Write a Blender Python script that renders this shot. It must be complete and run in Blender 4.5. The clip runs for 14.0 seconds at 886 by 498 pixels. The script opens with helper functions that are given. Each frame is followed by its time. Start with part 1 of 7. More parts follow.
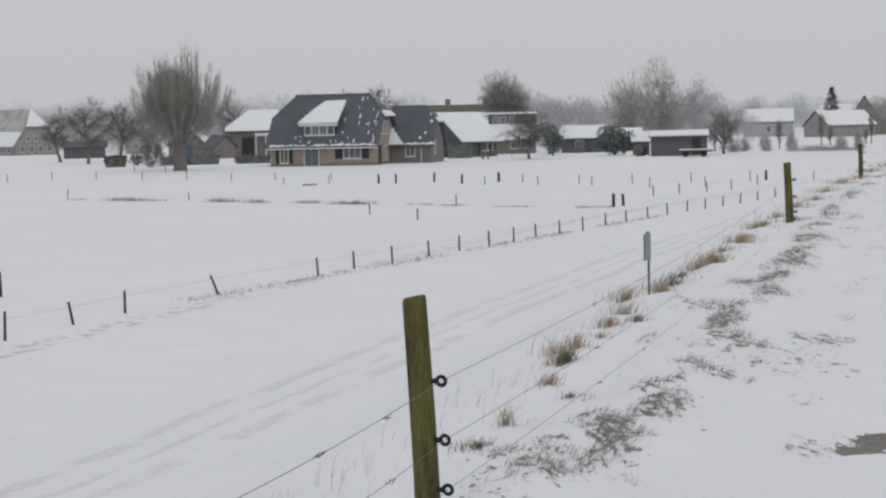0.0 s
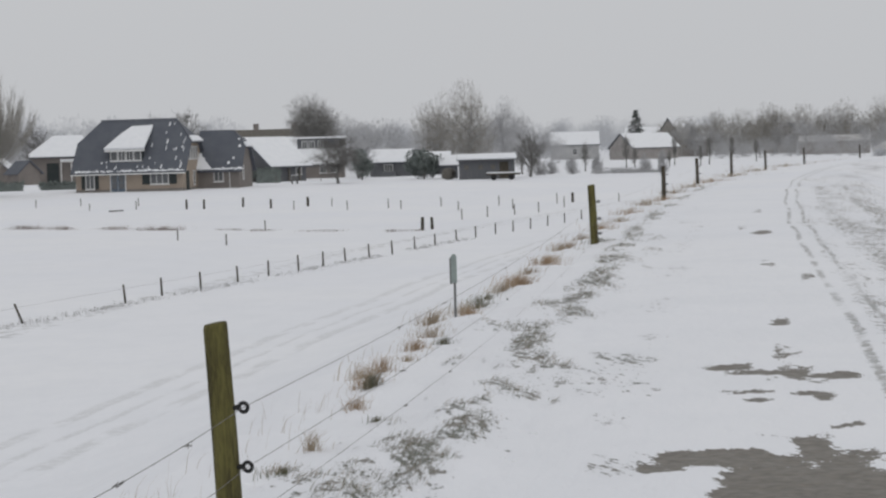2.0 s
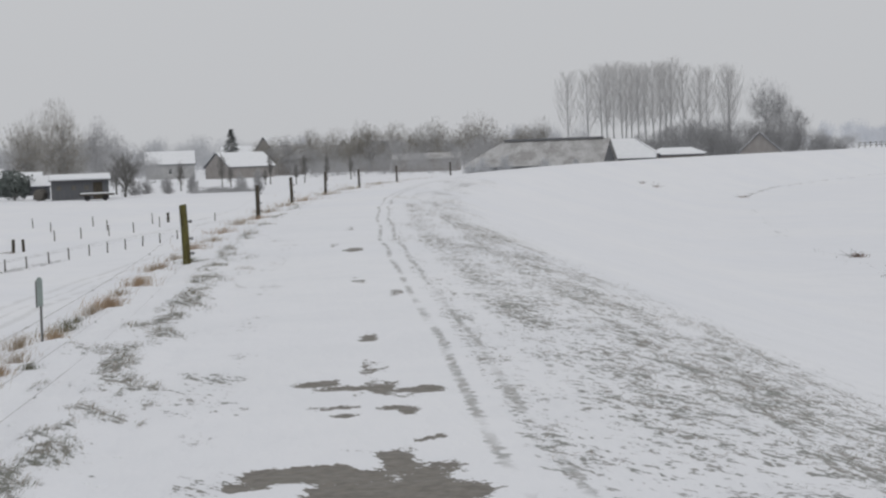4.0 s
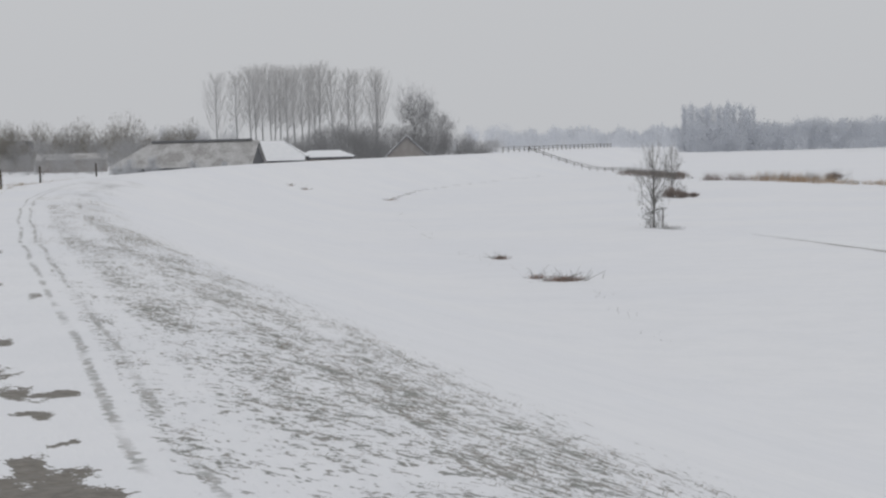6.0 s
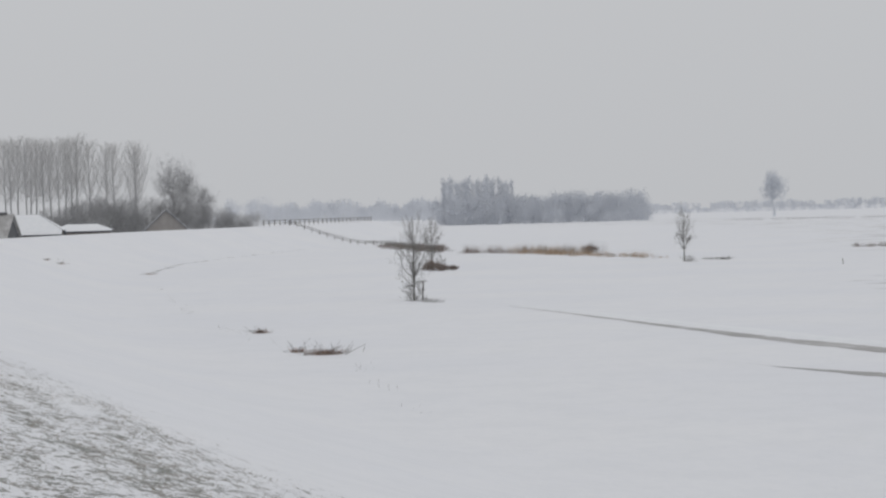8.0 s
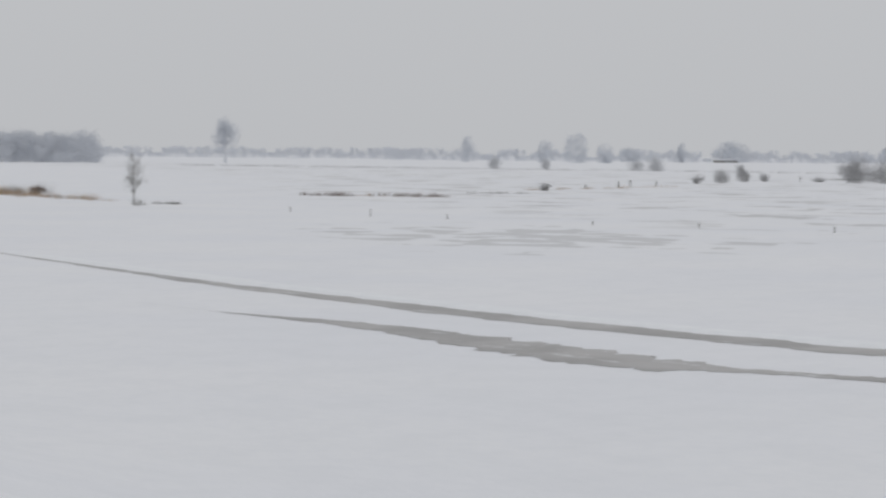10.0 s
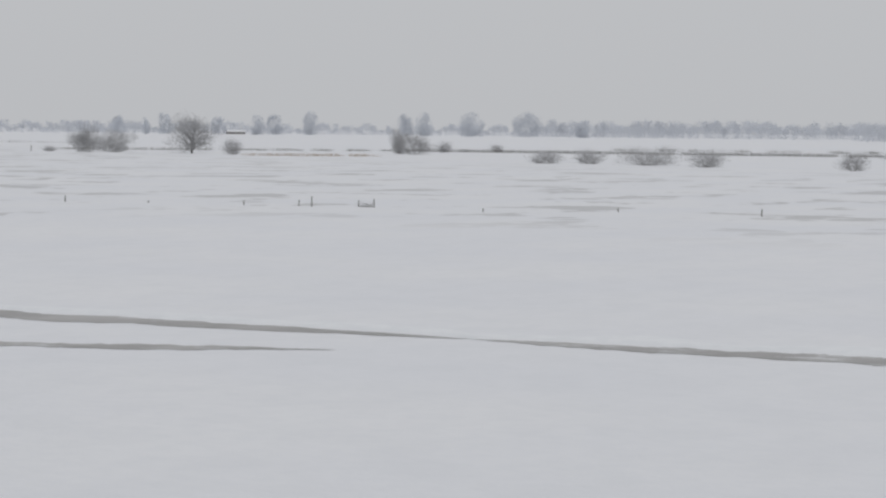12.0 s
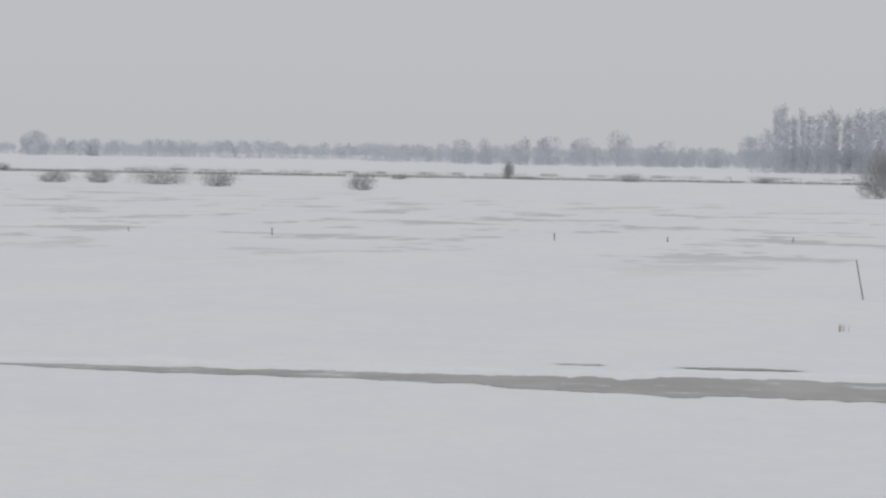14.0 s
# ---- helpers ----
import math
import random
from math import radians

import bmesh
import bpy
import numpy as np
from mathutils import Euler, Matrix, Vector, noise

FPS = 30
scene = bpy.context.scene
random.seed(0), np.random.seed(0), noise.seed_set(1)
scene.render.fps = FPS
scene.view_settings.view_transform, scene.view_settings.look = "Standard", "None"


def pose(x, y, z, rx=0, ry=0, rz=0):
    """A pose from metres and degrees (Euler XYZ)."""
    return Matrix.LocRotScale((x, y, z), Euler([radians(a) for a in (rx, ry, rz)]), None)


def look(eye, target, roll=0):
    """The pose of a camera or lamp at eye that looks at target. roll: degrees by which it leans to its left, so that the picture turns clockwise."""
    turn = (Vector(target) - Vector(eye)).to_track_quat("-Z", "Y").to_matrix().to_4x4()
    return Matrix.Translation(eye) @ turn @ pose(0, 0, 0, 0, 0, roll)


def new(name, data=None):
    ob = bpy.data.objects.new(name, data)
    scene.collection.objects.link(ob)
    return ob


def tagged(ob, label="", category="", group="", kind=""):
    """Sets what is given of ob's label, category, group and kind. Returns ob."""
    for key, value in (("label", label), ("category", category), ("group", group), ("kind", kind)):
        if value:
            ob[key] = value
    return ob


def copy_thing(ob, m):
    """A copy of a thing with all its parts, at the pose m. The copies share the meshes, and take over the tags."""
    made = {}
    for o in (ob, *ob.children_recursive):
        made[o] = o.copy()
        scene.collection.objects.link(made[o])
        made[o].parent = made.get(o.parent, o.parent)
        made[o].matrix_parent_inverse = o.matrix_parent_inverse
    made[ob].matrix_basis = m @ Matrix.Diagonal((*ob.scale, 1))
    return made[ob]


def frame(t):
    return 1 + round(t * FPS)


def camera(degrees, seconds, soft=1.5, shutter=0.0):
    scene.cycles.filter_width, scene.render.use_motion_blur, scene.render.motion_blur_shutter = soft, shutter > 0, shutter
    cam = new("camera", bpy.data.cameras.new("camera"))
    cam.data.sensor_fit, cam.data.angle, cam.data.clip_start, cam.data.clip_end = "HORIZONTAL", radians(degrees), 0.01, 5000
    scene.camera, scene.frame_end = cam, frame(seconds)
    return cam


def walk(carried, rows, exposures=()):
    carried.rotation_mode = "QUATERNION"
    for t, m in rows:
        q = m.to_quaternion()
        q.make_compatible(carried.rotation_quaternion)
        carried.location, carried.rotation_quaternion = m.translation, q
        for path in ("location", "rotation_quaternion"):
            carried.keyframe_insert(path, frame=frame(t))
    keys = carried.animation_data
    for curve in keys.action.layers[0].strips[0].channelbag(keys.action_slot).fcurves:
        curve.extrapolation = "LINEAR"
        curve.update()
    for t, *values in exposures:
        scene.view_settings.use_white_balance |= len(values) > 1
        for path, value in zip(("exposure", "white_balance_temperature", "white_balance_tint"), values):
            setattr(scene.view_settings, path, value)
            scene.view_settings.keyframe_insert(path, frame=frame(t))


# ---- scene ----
EYE, ARM = 1.65, 0.41
cam = camera(25.61, 14.0, soft=2.3, shutter=0.08)
# seconds, yaw, pitch, roll of a camera held at arm's length by someone who turns on the spot
ROWS = [
    (0.0, -0.00, -3.53, 1.26),
    (0.5, -0.75, -3.28, 0.98),
    (1.0, -1.38, -3.25, 1.19),
    (1.5, -2.95, -3.26, 1.46),
    (2.0, -5.60, -2.96, 1.60),
    (2.5, -7.77, -2.71, 1.55),
    (3.0, -10.90, -2.80, 1.73),
    (3.5, -14.30, -2.64, 2.18),
    (4.0, -17.42, -2.77, 1.99),
    (4.2, -18.43, -3.00, 2.25),
    (6.3, -28.61, -2.67, 0.94),
    (6.5, -29.07, -2.34, 0.60),
    (7.0, -31.24, -1.62, 0.89),
    (7.2, -32.07, -1.50, 1.23),
    (9.3, -40.73, -1.71, -0.00),
    (9.5, -42.14, -2.35, -0.33),
    (9.8, -45.20, -2.81, -0.41),
    (10.0, -50.71, -2.82, -0.47),
    (10.2, -56.55, -2.93, -0.29),
    (10.4, -61.03, -3.08, -0.33),
    (10.5, -62.44, -3.05, -0.06),
    (10.6, -64.10, -3.08, -0.26),
    (11.0, -65.71, -3.62, -0.20),
    (11.5, -68.56, -3.35, -0.64),
    (12.0, -73.00, -3.53, -0.56),
    (12.5, -76.92, -3.42, -0.18),
    (13.0, -80.42, -3.26, -0.47),
    (13.5, -83.49, -2.98, -0.63),
    (14.0, -87.26, -2.79, -0.93),
]
walk(cam, [(t, pose(-ARM * math.sin(radians(yaw)), ARM * math.cos(radians(yaw)), EYE, 90 + pitch, roll, yaw)) for t, yaw, pitch, roll in ROWS], [(0.0, 0.0), (4.2, 0.0), (9.3, -0.05), (14.0, -0.07)])

# ---- world and light: an even overcast sky over snow ----
world = bpy.data.worlds.new("overcast")
scene.world = world
world.use_nodes = True
wn, wl = world.node_tree.nodes, world.node_tree.links
wn.clear()
w_out, w_bg, w_co, w_sep, w_ramp = (wn.new(k) for k in ("ShaderNodeOutputWorld", "ShaderNodeBackground", "ShaderNodeTexCoord", "ShaderNodeSeparateXYZ", "ShaderNodeValToRGB"))
w_ramp.color_ramp.elements[0].position, w_ramp.color_ramp.elements[0].color = 0.0, (0.515, 0.525, 0.545, 1)
w_ramp.color_ramp.elements[1].position, w_ramp.color_ramp.elements[1].color = 1.0, (0.62, 0.63, 0.65, 1)
mid = w_ramp.color_ramp.elements.new(0.16)
mid.color = (0.55, 0.56, 0.578, 1)
wl.new(w_co.outputs["Generated"], w_sep.inputs[0])
wl.new(w_sep.outputs[2], w_ramp.inputs[0])
wl.new(w_ramp.outputs[0], w_bg.inputs[0])
w_bg.inputs[1].default_value = 1.0
wl.new(w_bg.outputs[0], w_out.inputs[0])
sun = new("sun", bpy.data.lights.new("sun", "SUN"))
sun.data.energy, sun.data.angle, sun.data.color = 0.35, radians(40), (1.0, 0.97, 0.93)
sun.matrix_world = look((0, 0, 50), (-20, 32, 0))


# ---- materials ----
def material(name, rough=0.8, metal=0.0):
    m = bpy.data.materials.new(name)
    m.use_nodes = True
    b = m.node_tree.nodes["Principled BSDF"]
    b.inputs["Roughness"].default_value, b.inputs["Metallic"].default_value = rough, metal
    b.inputs["Specular IOR Level"].default_value = 0.3
    return m, m.node_tree.nodes, m.node_tree.links, b


def mixed(nodes, links, fac, a, b):
    n = nodes.new("ShaderNodeMix")
    n.data_type = "RGBA"
    for key, value in ((0, fac), (6, a), (7, b)):
        if isinstance(value, (tuple, float, int)):
            n.inputs[key].default_value = (*value, 1) if isinstance(value, tuple) else value
        else:
            links.new(value, n.inputs[key])
    return n.outputs[2]


def maths(nodes, links, op, a, b=0.0, c=None, clamp=False):
    n = nodes.new("ShaderNodeMath")
    n.operation, n.use_clamp = op, clamp
    for i, value in enumerate((a, b) if c is None else (a, b, c)):
        if isinstance(value, (float, int)):
            n.inputs[i].default_value = value
        else:
            links.new(value, n.inputs[i])
    return n.outputs[0]


def noise_of(nodes, links, vector, scale, detail=3.0, stretch=None):
    if stretch:
        mp = nodes.new("ShaderNodeMapping")
        mp.inputs["Scale"].default_value = stretch
        links.new(vector, mp.inputs[0])
        vector = mp.outputs[0]
    n = nodes.new("ShaderNodeTexNoise")
    n.inputs["Scale"].default_value, n.inputs["Detail"].default_value = scale, detail
    links.new(vector, n.inputs["Vector"])
    return n.outputs[0]


def ramp(nodes, links, value, lo, hi):
    n = nodes.new("ShaderNodeMapRange")
    n.interpolation_type = "SMOOTHSTEP"
    n.inputs[1].default_value, n.inputs[2].default_value = lo, hi
    links.new(value, n.inputs[0])
    return n.outputs[0]


def plain(name, colour, other=None, scale=3.0, fine=40.0, rough=0.8, bump=0.2, metal=0.0, stretch=None, snow=0.0):
    """A two-scale noisy surface: large stains, fine grain, a little relief; snow: how much snow clings to it."""
    m, nodes, links, b = material(name, rough, metal)
    co = nodes.new("ShaderNodeTexCoord").outputs["Object"]
    big, small = noise_of(nodes, links, co, scale, 3, stretch), noise_of(nodes, links, co, fine, 3, stretch)
    other = other or tuple(c * 0.6 for c in colour)
    fac = maths(nodes, links, "ADD", maths(nodes, links, "MULTIPLY", ramp(nodes, links, big, 0.35, 0.65), 0.6), maths(nodes, links, "MULTIPLY", ramp(nodes, links, small, 0.3, 0.7), 0.4))
    col = mixed(nodes, links, fac, colour, other)
    if snow:
        up = nodes.new("ShaderNodeSeparateXYZ")
        links.new(nodes.new("ShaderNodeNewGeometry").outputs["Normal"], up.inputs[0])
        lie = maths(nodes, links, "ADD", up.outputs[2], maths(nodes, links, "MULTIPLY", small, 0.6))
        col = mixed(nodes, links, ramp(nodes, links, lie, 1.25 - snow, 1.4 - snow), col, (0.82, 0.83, 0.86))
    links.new(col, b.inputs["Base Color"])
    if bump:
        bp = nodes.new("ShaderNodeBump")
        bp.inputs["Strength"].default_value, bp.inputs["Distance"].default_value = bump, 0.02
        links.new(small, bp.inputs["Height"])
        links.new(bp.outputs[0], b.inputs["Normal"])
    return m


def ground_material():
    """Snow, with grass and road where the wind has bared them; the UV map holds metres to the right of the road and along it."""
    m, nodes, links, b = material("snow_ground", 0.75)
    uv = nodes.new("ShaderNodeUVMap").outputs[0]
    sep = nodes.new("ShaderNodeSeparateXYZ")
    links.new(uv, sep.inputs[0])
    s, l = sep.outputs[0], sep.outputs[1]
    M = lambda op, a, c=0.0, d=None, clamp=False: maths(nodes, links, op, a, c, d, clamp)
    N = lambda scale, detail=3.0, stretch=None: noise_of(nodes, links, uv, scale, detail, stretch)
    R = lambda v, lo, hi: ramp(nodes, links, v, lo, hi)
    band = lambda a, c, d, e: M("MULTIPLY", R(s, a, c), M("SUBTRACT", 1.0, R(s, d, e)))
    coarse, middle, fine = N(0.45, 3), N(2.2, 4, (1, 0.7, 1)), N(11, 4, (1, 0.7, 1))
    ripple = N(3.4, 4, (1.9, 0.6, 1))
    wide = N(0.06, 2)
    def mask(name):
        n = nodes.new("ShaderNodeAttribute")
        n.attribute_name = name
        return n.outputs["Fac"]
    # the wind blew aslant over the dike: streaks along it
    cu = M("ADD", M("MULTIPLY", l, -0.93), M("MULTIPLY", s, 0.37))
    cv = M("ADD", M("MULTIPLY", l, 0.37), M("MULTIPLY", s, 0.93))
    wind = nodes.new("ShaderNodeCombineXYZ")
    links.new(cu, wind.inputs[0])
    links.new(cv, wind.inputs[1])
    W = lambda scale, detail, stretch: M("SUBTRACT", noise_of(nodes, links, wind.outputs[0], scale, detail, stretch), 0.5)
    blown = M("ADD", M("MULTIPLY", W(7.0, 6, (0.75, 1.9, 1)), 1.15), M("MULTIPLY", W(24, 5, (0.7, 1.5, 1)), 0.9))
    crumb = M("ADD", M("MULTIPLY", M("SUBTRACT", N(16, 5, (0.8, 1.1, 1)), 0.5), 0.75), M("MULTIPLY", M("SUBTRACT", N(45, 4), 0.5), 0.55))
    shred = M("ADD", M("MULTIPLY", N(5.5, 4, (0.9, 1, 1)), 0.6), M("MULTIPLY", N(21, 4), 0.4))
    # flattened grass on the left verge, wind-combed grass on the right one
    left = R(M("ADD", mask("verge"), M("MULTIPLY", blown, 1.3)), -0.02, 0.22)
    right = R(M("ADD", mask("comb"), M("MULTIPLY", blown, 0.75)), 0.0, 0.11)
    # wheel tracks along the right edge of the road
    wob = M("MULTIPLY", M("SUBTRACT", N(0.12, 1), 0.5), 0.3)
    def track(at, w):
        d = M("ABSOLUTE", M("SUBTRACT", M("ADD", M("ADD", s, wob), M("MULTIPLY", M("SUBTRACT", fine, 0.5), 0.16)), at))
        return M("MULTIPLY", M("SUBTRACT", 1.0, R(d, w * 0.4, w)), M("MULTIPLY", R(N(1.6, 3, (1, 0.4, 1)), 0.36, 0.52), R(shred, 0.36, 0.54)))
    tracks = M("MAXIMUM", track(0.8, 0.05), track(1.1, 0.045))
    toe = M("MULTIPLY", M("MAXIMUM", track(-10.9, 0.25), M("MAXIMUM", track(-12.4, 0.25), track(-11.6, 0.12))), 0.34)
    dry = M("MULTIPLY", M("MULTIPLY", band(-21.2, -20.8, -20.2, -19.8), R(middle, 0.5, 0.6)), 0.6)
    grass = M("MAXIMUM", M("MAXIMUM", left, right), M("MAXIMUM", tracks, dry))
    # bare road
    bare = R(M("ADD", mask("bare"), M("ADD", M("MULTIPLY", crumb, 0.16), M("MULTIPLY", blown, 0.14))), 0.0, 0.02)
    # the meadow by the river: thin snow over grey ice in long drifts
    drift = M("ADD", M("MULTIPLY", N(0.1, 6, (0.8, 0.75, 1)), 0.72), M("MULTIPLY", N(0.5, 5, (0.9, 0.7, 1)), 0.28))
    drifts = M("MULTIPLY", M("MULTIPLY", band(100, 140, 230, 330), R(drift, 0.545, 0.585)), 0.62)
    pools = M("ADD", M("MULTIPLY", M("MULTIPLY", band(74, 84, 98, 108), M("MULTIPLY", R(l, 105, 125), M("SUBTRACT", 1.0, R(l, 145, 165)))), 0.16), N(0.2, 6, (1.2, 0.8, 1)))
    drifts = M("MAXIMUM", drifts, M("MULTIPLY", M("MULTIPLY", R(pools, 0.61, 0.655), M("MULTIPLY", R(s, 70, 80), M("MULTIPLY", R(l, 95, 110), M("SUBTRACT", 1.0, R(l, 160, 180))))), M("SUBTRACT", 0.5, M("MULTIPLY", R(s, 104, 112), 0.5))))
    tone = mixed(nodes, links, R(wide, 0.3, 0.7), (0.808, 0.818, 0.852), (0.84, 0.845, 0.866))
    tone = mixed(nodes, links, M("MULTIPLY", R(middle, 0.35, 0.7), 0.25), tone, (0.755, 0.77, 0.805))
    tone = mixed(nodes, links, M("MULTIPLY", R(coarse, 0.4, 0.66), 0.2), tone, (0.73, 0.745, 0.775))
    straw = mixed(nodes, links, R(N(3.0, 2), 0.4, 0.6), (0.088, 0.095, 0.064), (0.155, 0.138, 0.105))
    tone = mixed(nodes, links, M("MULTIPLY", M("MAXIMUM", M("MULTIPLY", right, 0.72), M("MAXIMUM", M("MULTIPLY", left, 0.82), M("MULTIPLY", M("MAXIMUM", tracks, dry), 0.55))), 1.0), tone, straw)
    tone = mixed(nodes, links, toe, tone, (0.45, 0.45, 0.44))
    tone = mixed(nodes, links, drifts, tone, (0.47, 0.47, 0.47))
    asphalt = mixed(nodes, links, R(N(14, 4), 0.3, 0.7), (0.1, 0.088, 0.07), (0.16, 0.14, 0.113))
    tone = mixed(nodes, links, bare, tone, asphalt)
    links.new(tone, b.inputs["Base Color"])
    links.new(M("SUBTRACT", 0.8, M("MULTIPLY", bare, 0.35)), b.inputs["Roughness"])
    bp = nodes.new("ShaderNodeBump")
    bp.inputs["Strength"].default_value, bp.inputs["Distance"].default_value = 0.6, 0.06
    relief = M("ADD", M("MULTIPLY", ripple, 0.8), M("MULTIPLY", fine, 0.3))
    links.new(M("ADD", relief, M("MULTIPLY", grass, -0.35)), bp.inputs["Height"])
    links.new(bp.outputs[0], b.inputs["Normal"])
    return m


SNOW_GROUND = ground_material()
SNOW = plain("snow", (0.86, 0.87, 0.89), (0.8, 0.815, 0.84), 1.5, 12, 0.8, 0.3)
MOSSY = plain("mossy_wood", (0.165, 0.15, 0.05), (0.048, 0.04, 0.018), 5, 38, 0.9, 0.8, stretch=(3, 3, 0.5))
OLDWOOD = plain("weathered_wood", (0.1, 0.085, 0.065), (0.045, 0.04, 0.032), 5, 40, 0.9, 0.5, stretch=(3, 3, 0.4))
# poplar twigs lightened towards the sky's tone to stand for haze
POPLARTWIG = plain("hazed_poplar_twigs", (0.68, 0.675, 0.67), (0.62, 0.615, 0.61), 0.3, 3, 0.95, 0.0)
GREYWOOD = plain("grey_weathered_wood", (0.2, 0.185, 0.165), (0.1, 0.095, 0.085), 5, 40, 0.9, 0.4)
PLASTIC = plain("black_plastic", (0.012, 0.012, 0.013), (0.02, 0.02, 0.02), 5, 60, 0.4, 0.05)
WIRE = plain("grey_wire", (0.22, 0.21, 0.2), (0.13, 0.12, 0.115), 8, 60, 0.5, 0.0, 0.3)
STRAW = plain("dry_straw", (0.46, 0.345, 0.24), (0.33, 0.245, 0.17), 3, 30, 0.9, 0.1)
DRYGRASS = plain("pale_dry_grass", (0.45, 0.38, 0.29), (0.31, 0.25, 0.19), 3, 30, 0.9, 0.1)
GRASS = plain("winter_grass", (0.13, 0.135, 0.085), (0.2, 0.185, 0.135), 3, 30, 0.9, 0.1)
# bark and twig tones are raised somewhat to allow for haze
BARK = plain("dark_bark", (0.21, 0.203, 0.193), (0.155, 0.15, 0.143), 2, 12, 0.95, 0.3)
TWIG = plain("bare_twigs", (0.26, 0.255, 0.245), (0.2, 0.195, 0.185), 1, 6, 0.95, 0.0)
WILLOWTWIG = plain("willow_twigs", (0.36, 0.345, 0.315), (0.3, 0.288, 0.265), 1, 6, 0.95, 0.0)
# Aerial haze is put into these tones, paler with distance; some bushes bear rime.
HAZERIME1 = plain("light_haze_and_rime_twigs", (0.47, 0.47, 0.477), (0.41, 0.41, 0.417), 0.3, 3, 0.95, 0.0)
HAZERIME2 = plain("haze_and_rime_twigs", (0.62, 0.63, 0.65), (0.56, 0.57, 0.59), 0.1, 2, 0.95, 0.0)
HAZE3 = plain("haze_pale_woods", (0.74, 0.76, 0.8), (0.71, 0.73, 0.77), 0.02, 1, 0.95, 0.0)
FARWOOD = plain("haze_grey_woods", (0.65, 0.672, 0.715), (0.61, 0.632, 0.675), 0.02, 1, 0.95, 0.0)
HAZEWOOD = plain("hazed_light_grey_woods", (0.67, 0.695, 0.74), (0.63, 0.655, 0.7), 0.02, 1, 0.95, 0.0)
NEEDLES = plain("dark_needles", (0.12, 0.13, 0.125), (0.08, 0.088, 0.085), 1, 8, 0.95, 0.0)
HEDGE = plain("evergreen_leaves", (0.19, 0.215, 0.2), (0.14, 0.16, 0.152), 1.5, 10, 0.9, 0.2)
# brick, tile and board tones here are lightened a little for haze
BRICK = plain("ochre_brick", (0.37, 0.31, 0.25), (0.31, 0.258, 0.212), 0.8, 9, 0.9, 0.3)
BRICKDARK = plain("brown_brick", (0.245, 0.22, 0.203), (0.195, 0.177, 0.165), 0.8, 9, 0.9, 0.3)
# brick of the farther farms, distance haze put into its pale colour
BRICKFAR = plain("haze_pale_brick", (0.37, 0.35, 0.335), (0.29, 0.272, 0.26), 0.6, 7, 0.9, 0.3)
SLATE = plain("blue_black_roof_tiles", (0.095, 0.104, 0.126), (0.118, 0.128, 0.148), 0.8, 8, 0.65, 0.3)
THATCH = plain("snow_dusted_thatch", (0.55, 0.55, 0.55), (0.3, 0.29, 0.285), 0.5, 4, 0.95, 0.4)
DARKBOARD = plain("dark_tarred_boards", (0.112, 0.117, 0.127), (0.145, 0.147, 0.154), 1.5, 10, 0.8, 0.2, stretch=(6, 6, 0.5))
WHITE = plain("white_paint", (0.75, 0.75, 0.74), (0.62, 0.62, 0.61), 2, 20, 0.6, 0.05)
SHUTTER = plain("dark_shutter_paint", (0.03, 0.04, 0.04), (0.045, 0.05, 0.05), 2, 20, 0.6, 0.1)
BLUEDOOR = plain("blue_grey_door_paint", (0.12, 0.16, 0.21), (0.09, 0.12, 0.16), 2, 20, 0.5, 0.1)
PLASTER = plain("grey_white_plaster", (0.5, 0.5, 0.5), (0.4, 0.4, 0.4), 0.6, 6, 0.9, 0.1)
SIGNMETAL = plain("grey_green_sign_paint", (0.33, 0.38, 0.36), (0.24, 0.28, 0.265), 4, 30, 0.5, 0.1)
BRUSH = plain("brown_brushwood", (0.3, 0.25, 0.225), (0.2, 0.168, 0.152), 1.5, 8, 0.95, 0.0)
FLOTSAM = plain("wet_red_brown_reed", (0.33, 0.22, 0.17), (0.22, 0.15, 0.12), 2, 9, 0.9, 0.0)
STEEL = plain("dull_steel", (0.2, 0.2, 0.2), (0.13, 0.13, 0.13), 5, 40, 0.5, 0.1, 0.6)
REDDISH = plain("red_brown_boards", (0.19, 0.115, 0.09), (0.13, 0.082, 0.068), 2, 12, 0.85, 0.2)


def glass_material():
    m, nodes, links, b = material("dark_window_glass", 0.08)
    b.inputs["Base Color"].default_value = (0.13, 0.135, 0.14, 1)
    b.inputs["Specular IOR Level"].default_value = 0.5
    return m


GLASS = glass_material()


def ice_material():
    """Grey ice with thin snow blown over it in patches."""
    m, nodes, links, b = material("grey_ditch_ice", 0.5)
    co = nodes.new("ShaderNodeTexCoord").outputs["Object"]
    col = mixed(nodes, links, ramp(nodes, links, noise_of(nodes, links, co, 0.3, 4), 0.35, 0.65), (0.44, 0.43, 0.425), (0.35, 0.342, 0.338))
    blown = maths(nodes, links, "ADD", noise_of(nodes, links, co, 0.9, 6, (1.6, 0.5, 1)), maths(nodes, links, "MULTIPLY", noise_of(nodes, links, co, 4.0, 5), 0.3))
    col = mixed(nodes, links, maths(nodes, links, "MULTIPLY", ramp(nodes, links, blown, 0.74, 0.84), 0.5), col, (0.8, 0.815, 0.84))
    links.new(col, b.inputs["Base Color"])
    return m


ICE = ice_material()


